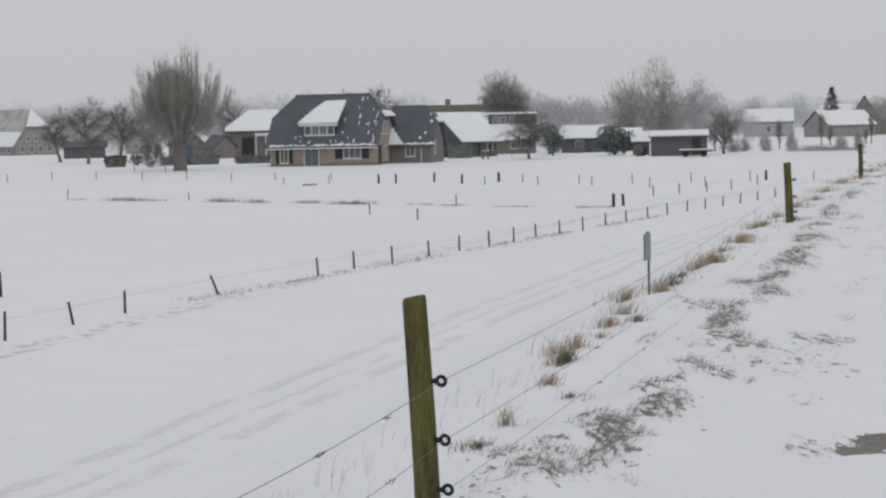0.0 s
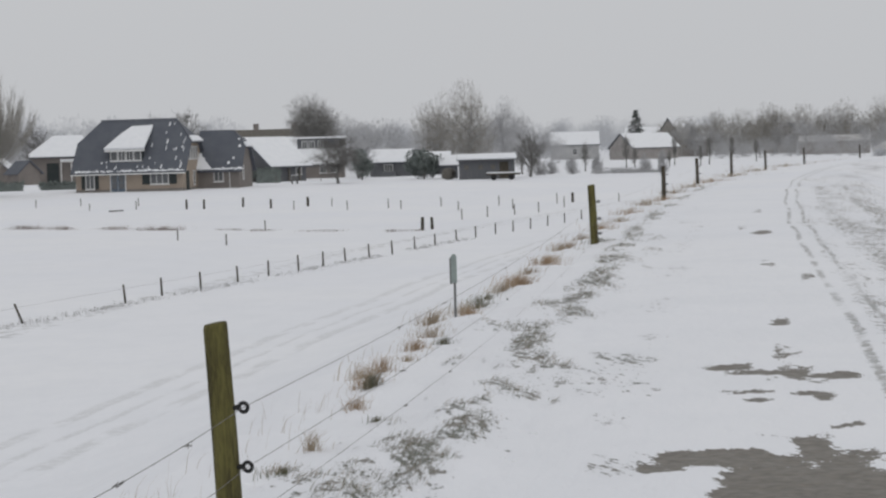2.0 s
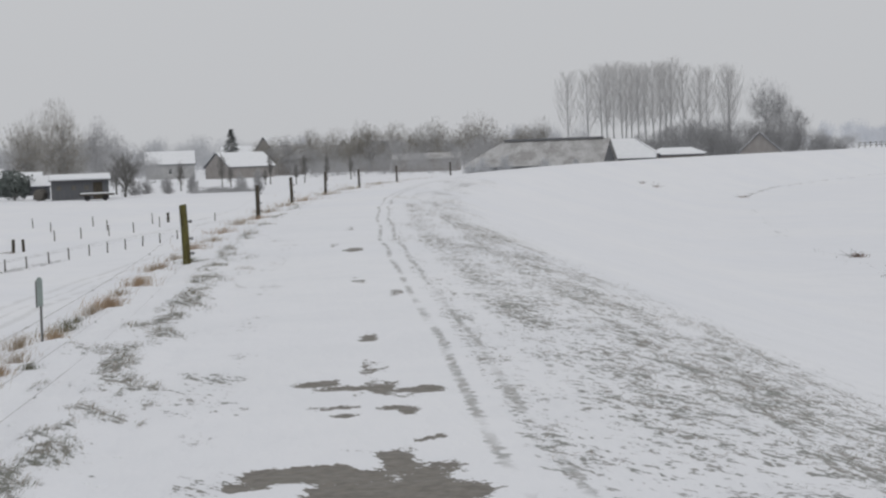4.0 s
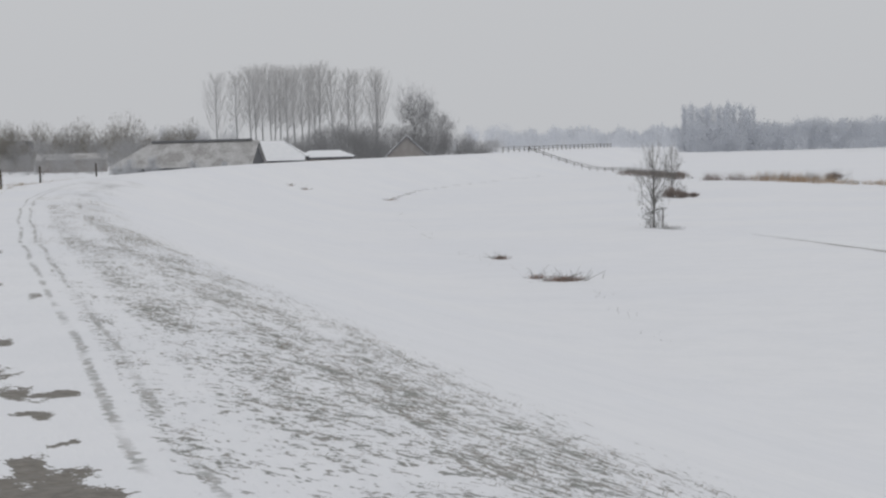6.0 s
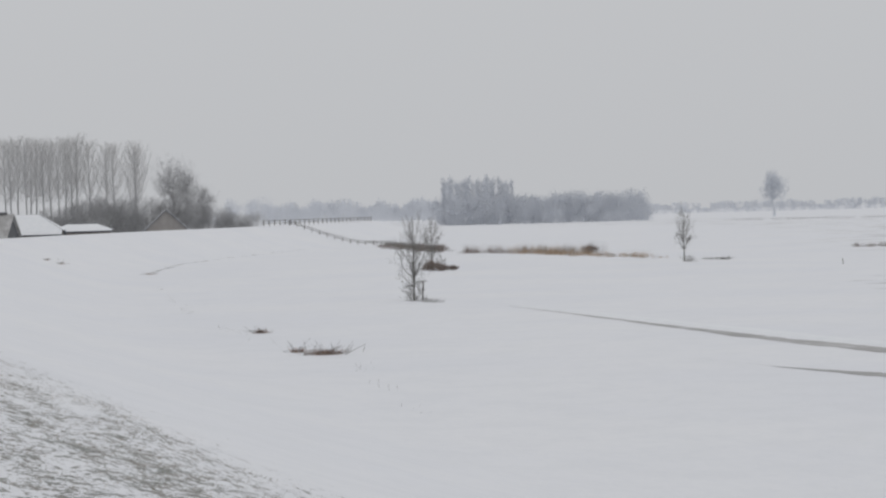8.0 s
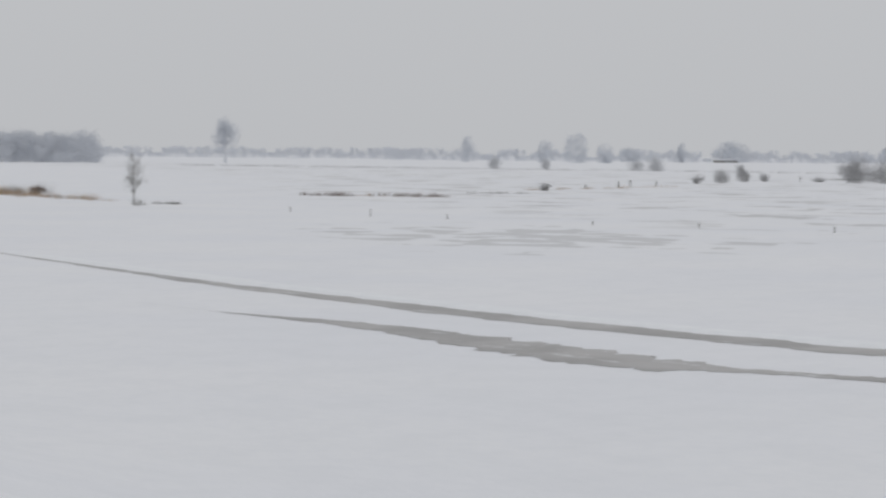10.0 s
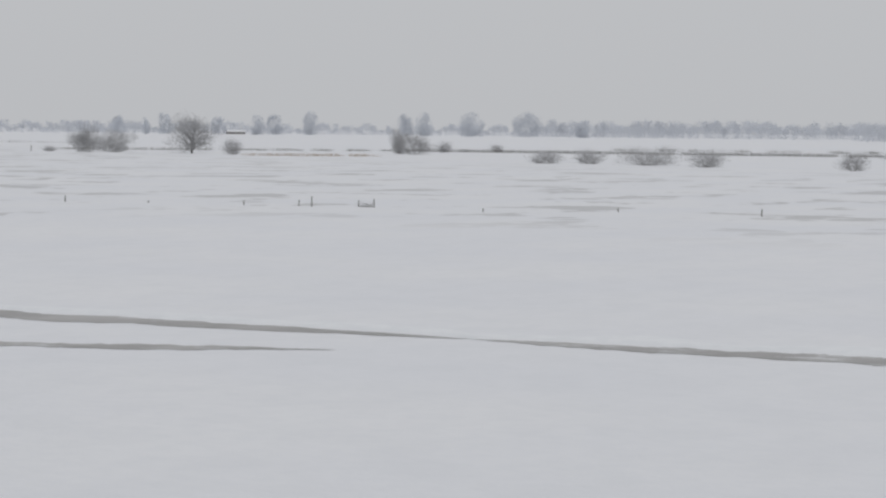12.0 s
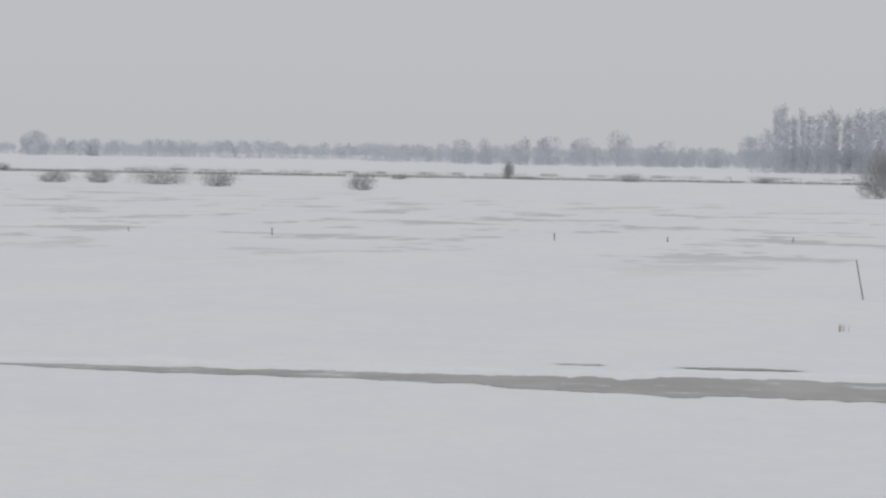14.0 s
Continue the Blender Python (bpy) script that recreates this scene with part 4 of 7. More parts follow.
pale, tan = "tuft of pale dry grass in the snow", "tuft of tan dry grass bent by the wind"
for l, s, n, tall, wide, m in ((14.45, -2.88, 130, 0.22, 0.07, GRASS), (14.6, -2.95, 110, 0.26, 0.12, STRAW), (15.8, -3.05, 90, 0.24, 0.12, STRAW), (15.2, -3.1, 60, 0.26, 0.14, DRYGRASS), (13.45, -2.8, 70, 0.16, 0.09, STRAW), (11.4, -2.66, 60, 0.2, 0.08, DRYGRASS), (10.8, -2.68, 110, 0.08, 0.14, GRASS), (10.9, -2.72, 60, 0.1, 0.12, DRYGRASS), (12.4, -2.46, 50, 0.06, 0.08, GRASS), (16.4, -2.95, 70, 0.1, 0.12, DRYGRASS),
                               (17.3, -3.02, 120, 0.18, 0.14, STRAW), (17.7, -2.84, 90, 0.12, 0.1, GRASS), (18.6, -3.1, 90, 0.26, 0.16, DRYGRASS), (20.1, -3.3, 150, 0.26, 0.2, DRYGRASS), (20.5, -3.0, 120, 0.18, 0.14, STRAW), (21.7, -3.05, 160, 0.2, 0.22, GRASS), (21.3, -3.15, 90, 0.24, 0.2, DRYGRASS), (22.9, -3.1, 110, 0.16, 0.2, GRASS), (24.0, -3.06, 120, 0.2, 0.2, DRYGRASS), (25.1, -2.96, 260, 0.24, 0.2, STRAW), (25.5, -3.05, 140, 0.26, 0.24, STRAW), (27.0, -3.05, 90, 0.18, 0.2, DRYGRASS), (29.0, -3.0, 150, 0.22, 0.26, STRAW), (30.5, -3.1, 100, 0.2, 0.26, DRYGRASS), (32.5, -3.1, 90, 0.2, 0.26, DRYGRASS), (34.4, -3.15, 140, 0.24, 0.3, STRAW), (33.9, -2.6, 160, 0.14, 0.2, GRASS), (37, -3.1, 110, 0.24, 0.3, DRYGRASS), (40, -3.0, 120, 0.24, 0.4, STRAW), (44, -2.9, 120, 0.24, 0.4, DRYGRASS), (48, -3.0, 120, 0.26, 0.5, STRAW), (54, -3.0, 130, 0.26, 0.6, DRYGRASS), (60, -2.9, 120, 0.26, 0.6, STRAW), (66, -3.0, 110, 0.3, 0.7, DRYGRASS), (74, -2.9, 120, 0.3, 0.9, DRYGRASS), (84, -2.9, 130, 0.35, 1.0, STRAW), (96, -2.9, 130, 0.35, 1.4, DRYGRASS), (110, -3.0, 130, 0.35, 1.8, DRYGRASS), (126, -3.0, 130, 0.35, 2.0, DRYGRASS)):
    tuft(0, l, n, tall, wide, m, tan if m is STRAW else pale if m is DRYGRASS else "tuft of dark green winter grass bent by the wind", beside(l, s))

# thin grass along the whole fence line, and the wind-combed sward of both verges
rows = []
for _ in range(650):
    l = 8 + 150 * rng.random() ** 1.6
    p = beside(l, rng.gauss(-3.08, 0.16))
    h = rng.uniform(0.05, 0.17)
    rows.append((p, h, (h * rng.gauss(0.3, 0.3), h * rng.gauss(0, 0.3)), 0.001 + 0.00004 * l))
blades("fence_line_grass", rows, rng, DRYGRASS, "thin pale grass standing in snow along the fence line")


def sward(name, count, which, s0, s1, l1, label, low, mat, cut, lie, seed):
    """Short grass laid over by the wind where it shows through the snow. which: 1 the verge's patches, 2 the combed crown."""
    g = np.random.default_rng(seed)
    l, s = 7 + l1 * g.random(count * 30) ** 2.0, g.uniform(s0, s1, count * 30)
    lie_of = snow_lie(l, s)
    keep = np.flatnonzero(lie_of[which] > cut)[:count]
    rows = []
    for i in keep:
        p = beside(l[i], s[i], lie_of[0][i])
        k = g.uniform(0.4, 1.3)
        rows.append((p, low * g.uniform(0.3, 1.2), (lie[0] * k + g.normal(0, 0.02), lie[1] * k + g.normal(0, 0.02)), 0.0009 + 0.00004 * l[i]))
    blades(name, rows, rng, mat, label)


sward("verge_grass", 4500, 1, -2.7, -1.4, 70, "flattened green grass showing through snow on the road's verge", 0.045, GRASS, -0.06, (0.05, -0.03), 1)
sward("verge_grass", 1200, 1, -2.7, -1.4, 70, "tan dry grass showing through snow on the road's verge", 0.05, DRYGRASS, -0.1, (0.05, -0.03), 2)
sward("dike_grass", 7000, 2, 0.95, 6.0, 75, "wind-combed short grass showing through snow on the dike's crown", 0.022, GRASS, 0.0, (0.05, -0.04), 3)
sward("dike_dry_grass", 5000, 2, 0.95, 6.0, 75, "pale dry grass blades in the snow on the dike's crown", 0.026, DRYGRASS, -0.02, (0.05, -0.04), 4)

def lumps(name, label, count, s0, s1, l1, size):
    """Small uneven lumps of wind-packed snow beside the road."""
    g = np.random.default_rng(count)
    shape = np.array([(1, 0.15, 0), (-0.15, 1, 0), (-1, 0.1, 0), (0.1, -1, 0), (0.1, 0.05, 0.75), (0.5, 0.5, 0.45), (-0.5, 0.4, 0.5), (-0.4, -0.5, 0.42), (0.55, -0.45, 0.5)])
    v, f = [], []
    for _ in range(count):
        c = beside(7 + l1 * g.random() ** 1.7, g.uniform(s0, s1))
        r = size * g.uniform(0.5, 1.5)
        a = g.uniform(0, 6.28)
        q = shape * [r * g.uniform(0.8, 1.6), r, r * g.uniform(0.35, 0.7)] * g.uniform(0.85, 1.15, shape.shape)
        q = np.column_stack([q[:, 0] * math.cos(a) - q[:, 1] * math.sin(a), q[:, 0] * math.sin(a) + q[:, 1] * math.cos(a), q[:, 2]]) + np.array(c) + [0, 0, -0.008]
        k = len(v)
        v += list(q)
        for i, j, m in ((0, 1, 5), (1, 2, 6), (2, 3, 7), (3, 0, 8)):
            o = {5: 8, 6: 5, 7: 6, 8: 7}[m]
            f += [(k + i, k + j, k + m), (k + i, k + m, k + o), (k + o, k + m, k + 4)]
    return tagged(mesh_from(name, v, f, SNOW, True), label, "snow", kind="stuff")


lumps("snow_crust", "wind-packed lumps of snow on the grassy verge", 500, -2.9, -1.2, 55, 0.028)

# ---- fences in the lower field ----
def stake(az, d, tall, r=0.05, lean=0.0, mat=None, label="thin grey wooden stake in the snowy field", group="stakes of the field fences", place=None):
    p = place or at(az, d)
    root = post_mesh(bmesh.new(), r, tall, rng, 6, 0.01)
    me = bpy.data.meshes.new("field_stake")
    root.to_mesh(me)
    root.free()
    me.materials.append(mat or OLDWOOD)
    ob = new("field_stake", me)
    ob.matrix_world = pose(*p, rng.uniform(-3, 3), -lean + rng.uniform(-2, 2), 0)
    return tagged(ob, label, "stake", group)


for az, d, tall, lean in ((12.74, 47.7, 0.7, 0), (10.82, 51, 0.6, 8), (9.34, 53.7, 0.62, 2), (6.66, 58.9, 0.62, 20), (3.74, 65.2, 0.62, 6), (2.69, 68.2, 0.62, 1), (1.57, 70.6, 0.62, 3), (0.49, 73.9, 0.6, 2), (-0.4, 77, 0.6, 1), (-1.28, 79.5, 0.64, 1), (-2.0, 82.3, 0.62, 1), (-2.65, 85.5, 0.58, 1), (-3.35, 87.8, 0.62, 2), (-4.03, 89.8, 0.64, 1), (-4.69, 94.6, 0.58, 0), (-5.29, 97, 0.58, 0), (-5.92, 100.7, 0.6, 0), (-6.49, 104.2, 0.62, 0), (-7.07, 107.7, 0.6, 0), (-7.59, 110.3, 0.62, 0), (-8.1, 113.6, 0.62, 0), (-8.6, 117, 0.62, 0), (-9.1, 121, 0.6, 0), (-9.6, 126, 0.6, 0)):
    stake(az, d, tall, 0.036, lean)
for az, d, tall, r in ((12.9, 61, 0.75, 0.11), (-4.93, 115.4, 0.78, 0.1), (-5.22, 116.5, 0.72, 0.09), (1.92, 164.9, 0.8, 0.09), (1.42, 164.2, 0.8, 0.09), (0.29, 165.8, 0.8, 0.09), (-0.52, 161.5, 0.78, 0.09), (-1.6, 163.1, 0.8, 0.11), (-9.35, 160, 0.8, 0.11)):
    stake(az, d, tall, r, 0, OLDWOOD, "stout dark wooden post in the snowy field")
for az, d, tall in ((10.91, 151, 0.75), (10.09, 187, 0.75), (11.35, 190, 0.7), (8.78, 184, 0.75), (6.21, 177, 0.7), (4.94, 177, 0.7), (4.7, 168, 0.6), (3.37, 167, 0.75), (3.3, 174, 0.7), (-1.19, 158, 0.7), (-2.75, 155, 0.75), (-3.95, 156, 0.75), (-4.32, 153, 0.7), (7.45, 142.6, 0.6), (-0.34, 121, 0.7), (12.6, 186, 0.7), (7.5, 182, 0.8), (-2.3, 162, 0.7), (-5.5, 156, 0.8), (-6.0, 148, 0.75), (-7.2, 156, 0.8), (-7.6, 148, 0.8), (-8.9, 158, 0.85), (-9.1, 150, 0.8), (-10.7, 160, 0.7), (-6.1, 131, 0.72), (-6.85, 134, 0.75), (-7.65, 137, 0.75), (-8.35, 141, 0.75), (2.2, 112, 0.6), (0.8, 104, 0.6), (-0.7, 231, 0.9), (-1.1, 238, 0.8), (-2.0, 240, 0.8), (9.0, 206, 0.9), (8.1, 200, 0.8)):
    stake(az, d, tall, 0.04, 0, GREYWOOD)
wires = []
for az0, d0, az1, d1 in ((12.74, 47.7, 6.66, 58.9), (6.66, 58.9, -2.0, 82.3), (-2.0, 82.3, -9.6, 126)):
    for h in (0.5,):
        a, c = at(az0, d0) + Vector((0, 0, h)), at(az1, d1) + Vector((0, 0, h))
        wires.append((a, c, 0.003, 0.003))
tagged(sticks("field_wire", wires, WIRE, None, 3), "thin wire between stakes in the field", "wire")


def reeds(name, label, az0, d0, az1, d1, count, tall, spread, mat, gaps=0.0, group=""):
    rows = []
    a, c = at(az0, d0), at(az1, d1)
    while len(rows) < count:
        t = rng.random()
        if noise.noise(Vector((t * (c - a).length * 0.2, d0, 0))) + 0.5 * noise.noise(Vector((t * (c - a).length * 0.9, d0, 4))) < gaps:
            continue
        p = a.lerp(c, t) + Vector((rng.gauss(0, spread), rng.gauss(0, spread), 0))
        h = tall * rng.uniform(0.4, 1.1)
        rows.append((p, h, (h * rng.gauss(0.1, 0.35), h * rng.gauss(0, 0.35)), 0.004 + 0.00003 * d0))
    blades(name, rows, rng, mat, label)


reeds("fence_grass", "thin line of brown grass below the field fence", 8.0, 56, -6.5, 104, 1500, 0.13, 0.25, TWIG, -0.05)


# ---- the farms beyond the field ----
def eave_snow(root, length, y, z, rng, step, r, keep=0.8):
    """Ragged lumps of snow left along an eave."""
    bm = bmesh.new()
    pts = [(x, y + rng.uniform(-0.05, 0.25), z + rng.uniform(-0.02, 0.1)) for x in np.arange(0, length, step) if rng.random() < keep]
    return tagged(part("eave_snow", blob(pts, r, rng, bm, 0.7), SNOW, root, "ragged snow along the eave"), kind="stuff")


def main_house():
    p = at(2.0, 208.5)
    rz = 2.0 - 15
    turn = Matrix.Rotation(radians(rz), 3, "Z")
    corner = p - turn @ Vector((11.7, 0, 0))
    L, D, E, R, C = 11.7, 9.0, 2.45, 7.5, 5.1
    h = house("farmhouse", "ochre brick farmhouse with blue-black tiled half-hipped roof, snow-patched", corner, rz, L, D, E, R, BRICK, SLATE, ((1.7, C), (1.7, C)), snow=False, over=0.45)
    part("plinth", box(-0.03, L + 0.03, -0.03, D + 0.03, -0.6, 0.3), BRICKDARK, h)
    pitch = (R - E) / (D / 2)
    part("gutter", box(-0.4, L + 0.4, -0.58, -0.46, E - 0.62, E - 0.48), WHITE, h, "white gutter board")
    eave_snow(h, L + 0.3, -0.42, E - 0.33, rng, 0.1, 0.25, 0.97)
    # patches of snow left on the tiles
    bm = bmesh.new()
    for _ in range(44):
        x, t = L - 0.2 - (L - 0.4) * rng.random() ** 1.8, rng.random() ** 1.6
        if x < 6.9 and t > 0.2 or (3.4 < x < 7.4 and t > 0.15):
            continue
        y = -0.3 + t * (D / 2)
        w, q = rng.uniform(0.03, 0.09), rng.uniform(0.12, 0.5)
        z = E + y * pitch + 0.19
        slab([(x - w, y - q * 0.4, z - q * 0.4 * pitch), (x + w * 0.8, y - q * 0.45, z - q * 0.45 * pitch), (x + w, y + q * 0.4, z + q * 0.4 * pitch), (x - w * 0.3, y + q * 0.5, z + q * 0.5 * pitch)], 0.05, 0, bm)
    part("roof_snow", bm, SNOW, h, "scattered snow patches")["kind"] = "stuff"
    part("ridge_tiles", hull([(x, y, z) for x in (1.6, L - 1.6) for y, z in ((D / 2 - 0.16, R + 0.1), (D / 2 + 0.16, R + 0.1), (D / 2, R + 0.28))]), SLATE, h)
    part("hip_snow", slab([(L + 0.45, 2.36, 5.1), (L + 0.45, 6.64, 5.1), (L - 0.05, 6.15, 5.66), (L - 0.05, 2.85, 5.66)], 0.18, 0.145), SNOW, h, "snow along the half hip")
    # dormer with a snow-laden lean-to roof
    x0, x1, yf = 3.55, 7.2, 0.62
    d = part("dormer", hull([(x, y, z) for x in (x0, x1) for y, z in ((yf, E + 0.5), (yf, 4.62), (3.9, 6.7), (3.9, E + 3.4))]), SHUTTER, h, "dark boarded dormer")
    part("dormer_roof", slab([(x0 - 0.35, yf - 0.4, 4.4), (x1 + 0.35, yf - 0.4, 4.4), (x1 + 0.35, 4.0, 6.75), (x0 - 0.35, 4.0, 6.75)], 0.14), SLATE, d)
    part("dormer_snow", slab([(x0 - 0.4, yf - 0.42, 4.38), (x1 + 0.33, yf - 0.36, 4.4), (x1 + 0.34, 4.1, 6.8), (x0 + 1.7, 3.9, 6.72), (x0 + 0.75, 2.6, 5.88)], 0.22, 0.142), SNOW, d, "thick smooth snow")
    part("fascia", box(x0 - 0.35, x1 + 0.35, yf - 0.46, yf - 0.4, 4.28, 4.52), WHITE, d)
    for i in range(4):
        window(d, x0 + 0.12 + i * 0.86, 3.3, 0.82, 1.05, yf, 2 if i in (1, 2) else 1)
    # front: window, double door, wide window
    window(h, 1.05, 0.35, 1.0, 1.65, 0, 2, shutters=0.42)
    window(h, 8.15, 0.75, 2.0, 1.3, 0, 3, shutters=0.85)
    door = box_part(h, "door", 3.75, 5.5, -0.07, 0.02, 0.02, 2.1, WHITE, "white door frame round blue-grey doors")
    for a, c in ((3.87, 4.6), (4.65, 5.38)):
        leaf = box_part(door, "leaf", a, c, -0.1, -0.072, 0.05, 2.0, BLUEDOOR)
        for z0, z1 in ((0.35, 0.95), (1.02, 1.9)):
            box_part(leaf, "pane", a + 0.1, c - 0.1, -0.115, -0.102, z0, z1, GLASS)
    for x in (3.2, 6.0):
        box_part(h, "wall_lamp", x, x + 0.16, -0.16, -0.005, 1.75, 2.0, PLASTIC)
    # right-hand end: loft windows and a door
    for i in range(4):
        window(h, 2.6 + i * 0.95, 3.3, 0.72, 1.4, 0, 1, side=(L, -1))
    window(h, 4.3, 0.5, 0.7, 1.6, 0, 1, side=(L, -1))
    box_part(h, "door", L + 0.005, L + 0.07, 1.3, 2.4, 0.02, 2.1, SHUTTER)
    # the lower wing behind it
    wing_at = corner + turn @ Vector((L + 0.02, 6.2, 0))
    w = house("farmhouse_wing", "lower brown brick wing of the farmhouse with dark tiled roof", wing_at, rz, 4.6, 6.2, 2.3, 6.3, BRICKDARK, SLATE, ((0.0, None), (1.3, 4.4)), snow=False, over=0.4)
    eave_snow(w, 4.9, -0.38, 2.05, rng, 0.1, 0.26, 0.97)
    bm = bmesh.new()
    for x, y, s in ((0.2, 0.1, 0.6), (0.5, 0.5, 0.5), (0.15, 0.9, 0.4), (3.9, 0.6, 0.25), (4.4, 1.6, 0.3), (3.4, 0.2, 0.3), (4.2, 2.2, 0.2)):
        z = 2.3 + y * 4 / 3.1 + 0.2
        slab([(x - s * 0.5, y - s * 0.3, z - s * 0.39), (x + s * 0.5, y - s * 0.3, z - s * 0.39), (x + s * 0.3, y + s * 0.4, z + s * 0.52), (x - s * 0.4, y + s * 0.3, z + s * 0.39)], 0.07, 0, bm)
    slab([(-0.3, -0.36, 2.02), (1.7, -0.36, 2.02), (0.7, 0.1, 2.61), (0.2, 0.6, 3.26), (-0.3, 1.3, 4.17)], 0.12, 0.145, bm)
    part("roof_snow", bm, SNOW, w)["kind"] = "stuff"
    part("hip_snow", slab([(5.0, 1.63, 4.4), (5.0, 4.57, 4.4), (4.6, 4.2, 4.85), (4.6, 2.0, 4.85)], 0.18, 0.145), SNOW, w, "snow along the half hip")
    window(w, 1.75, 0.75, 1.1, 1.3, 0, 2)
    window(w, 1.6, 0.9, 0.6, 1.6, 0, 1, side=(4.6, -1))
    box_part(w, "downpipe", 3.5, 3.58, -0.12, -0.04, 0, 2.2, WHITE)


main_house()

# farm with a big half-hipped roof, its gable towards the dike
end = at(11.75, 418)
h = house("old_farm", "old brick farm, paled for haze, with half-hipped snowy thatched roof", end - Matrix.Rotation(radians(-50), 3, "Z") @ Vector((22, 5.1, 0)), -50, 22, 10.2, 2.4, 9.6, BRICKFAR, THATCH, ((2.0, 6.0), (2.6, 5.8)), snow=False, over=0.5)
part("hip_snow", slab([(22.5, 2.45, 5.85), (22.5, 7.75, 5.85), (19.5, 5.1, 9.6)], 0.12, 0.145), SNOW, h, "snow on the half hip")
part("eave_snow", slab([(0, -0.5, 1.75), (22.4, -0.5, 1.75), (22.4, 1.6, 4.7), (14, 1.2, 4.1), (0, 1.9, 5.1)], 0.12, 0.145), SNOW, h, "snow along the lower thatch")
for i in range(5):
    window(h, 0.9 + i * 1.8, 2.9, 0.9, 1.0, 0, 2, side=(22, -1))
for i in range(4):
    window(h, 1.2 + i * 2.1, 0.6, 1.1, 1.4, 0, 2, side=(22, -1), shutters=0.4)
for i in range(3):
    window(h, 14 + i * 2.4, 0.5, 1.1, 1.2, 0, 2)
# neighbours to the left of the farmhouse
h = house("brick_barn_house", "brown brick house with snow-covered hipped roof and white porch", at(6.3, 292), 6.3 - 12, 9.5, 8.4, 4.0, 6.9, BRICKDARK, SLATE, ((2.6, 4.2), (2.6, 4.2)))
porch = box_part(h, "porch", 4.4, 7.4, -0.9, -0.7, 3.1, 3.35, WHITE, "white porch with posts")
for x in (4.4, 5.9, 7.25):
    box_part(porch, "porch_post", x, x + 0.14, -0.9, -0.76, 0, 3.1, WHITE)
box_part(porch, "porch_snow", 4.35, 7.45, -0.95, 0, 3.352, 3.55, SNOW)
box_part(h, "barn_door", 2.2, 4.0, -0.05, 0.02, 0, 3.0, SHUTTER)
h = house("lean_to_shed", "small brown shed with snowy roof beside the brick house", at(7.0, 288), 7 - 60, 3.2, 3.6, 1.8, 3.4, BRICKDARK, SLATE, snow=False)
h = house("small_gabled_shed", "dark gabled shed with blue door and snowy roof", at(7.8, 300), 7.8 - 100, 6, 5.4, 2.2, 4.8, BRICKDARK, SLATE, category="shed")
box_part(h, "door", 6.005, 6.06, 1.8, 3.6, 0, 2.1, BLUEDOOR)
h = house("white_cottage", "whitewashed cottage with snowy gabled roof behind bare trees", at(9.0, 395), 9 - 100, 9, 5.6, 3.0, 6.2, PLASTER, SLATE)
window(h, 1.5, 1.0, 0.9, 1.2, 0, 2, side=(9, -1))
window(h, 3.3, 1.0, 0.9, 1.2, 0, 2, side=(9, -1))
h = house("long_dark_shed", "long low dark shed behind the orchard", at(11.0, 330), 10.6 - 4, 6.6, 5, 1.9, 2.7, DARKBOARD, DARKBOARD, snow=False, category="shed")
# farm buildings to the right
h = house("cart_shed", "dark open cart shed with snow-covered pitched roof and posts", at(-0.55, 243), 42, 6.0, 8.6, 2.2, 5.5, DARKBOARD, SLATE, ((0.0, None), (0.0, None)), over=0.6, category="barn")
for i in range(3):
    box_part(h, "shed_post", 1.0 + i * 1.8, 1.22 + i * 1.8, -0.3, -0.1, 0, 2.2, GREYWOOD)
window(h, 4.2, 0.8, 1.0, 0.9, 0, 2)
h = house("villa_with_dormer", "brown brick house with dark upper storey and snowy lower roof", at(-1.2, 266), -8, 6.6, 5.0, 2.0, 4.0, BRICKDARK, SLATE, category="house")
up = box_part(h, "upper_storey", 0.4, 6.4, 2.2, 6.5, 2.6, 5.4, DARKBOARD)
box_part(up, "flat_roof_snow", 0.0, 6.8, 1.9, 6.9, 5.402, 5.65, SNOW)
for x in (1.0, 2.0, 3.2):
    window(h, x, 4.0, 0.8, 1.1, 2.2, 2)
window(h, 3.6, 0.7, 1.0, 1.0, 0, 2)
window(h, 5.0, 0.7, 1.0, 1.0, 0, 2)
h = house("long_roofed_farm", "long dark-roofed farm with chimneys, partly snowed, behind the barns", at(1.05, 335), -3, 17, 9, 3.2, 7.6, BRICKDARK, GREYWOOD, ((1.6, 5.5), (1.6, 5.5)), snow=False)
for x in (6.4, 13.0):
    box_part(h, "chimney", x, x + 0.9, 4.1, 4.9, 6.8, 8.7, BRICKDARK)
h = house("snowy_barn", "low barn with wide snow-covered roof", at(-0.4, 300), -10, 9.5, 8, 2.6, 5.9, BRICKDARK, SLATE, category="barn")
h = house("summer_house", "small dark wooden house with snowy roof and white window", at(-3.45, 263), -14, 5.3, 4.6, 2.0, 3.5, DARKBOARD, SLATE)
window(h, 1.9, 0.65, 1.2, 1.0, 0, 3)
box_part(h, "garden_table", 1.5, 3.6, -1.6, -0.5, 0.0, 0.72, DARKBOARD)
h = house("shed_behind_hedge", "low dark shed with snowy roof", at(-4.6, 270), -5, 5.5, 4, 1.9, 3.0, DARKBOARD, SLATE, category="shed")
h = house("bale_shelter", "small dark shelter with arched snowy roof", at(-5.55, 232), -4, 1.9, 2.4, 1.7, 2.6, DARKBOARD, SLATE, category="shed")
shed = empty("field_shed", at(-6.05, 221), -7)
part("wall", box(0, 6.3, 0, 3.6, -0.5, 2.15), DARKBOARD, shed)
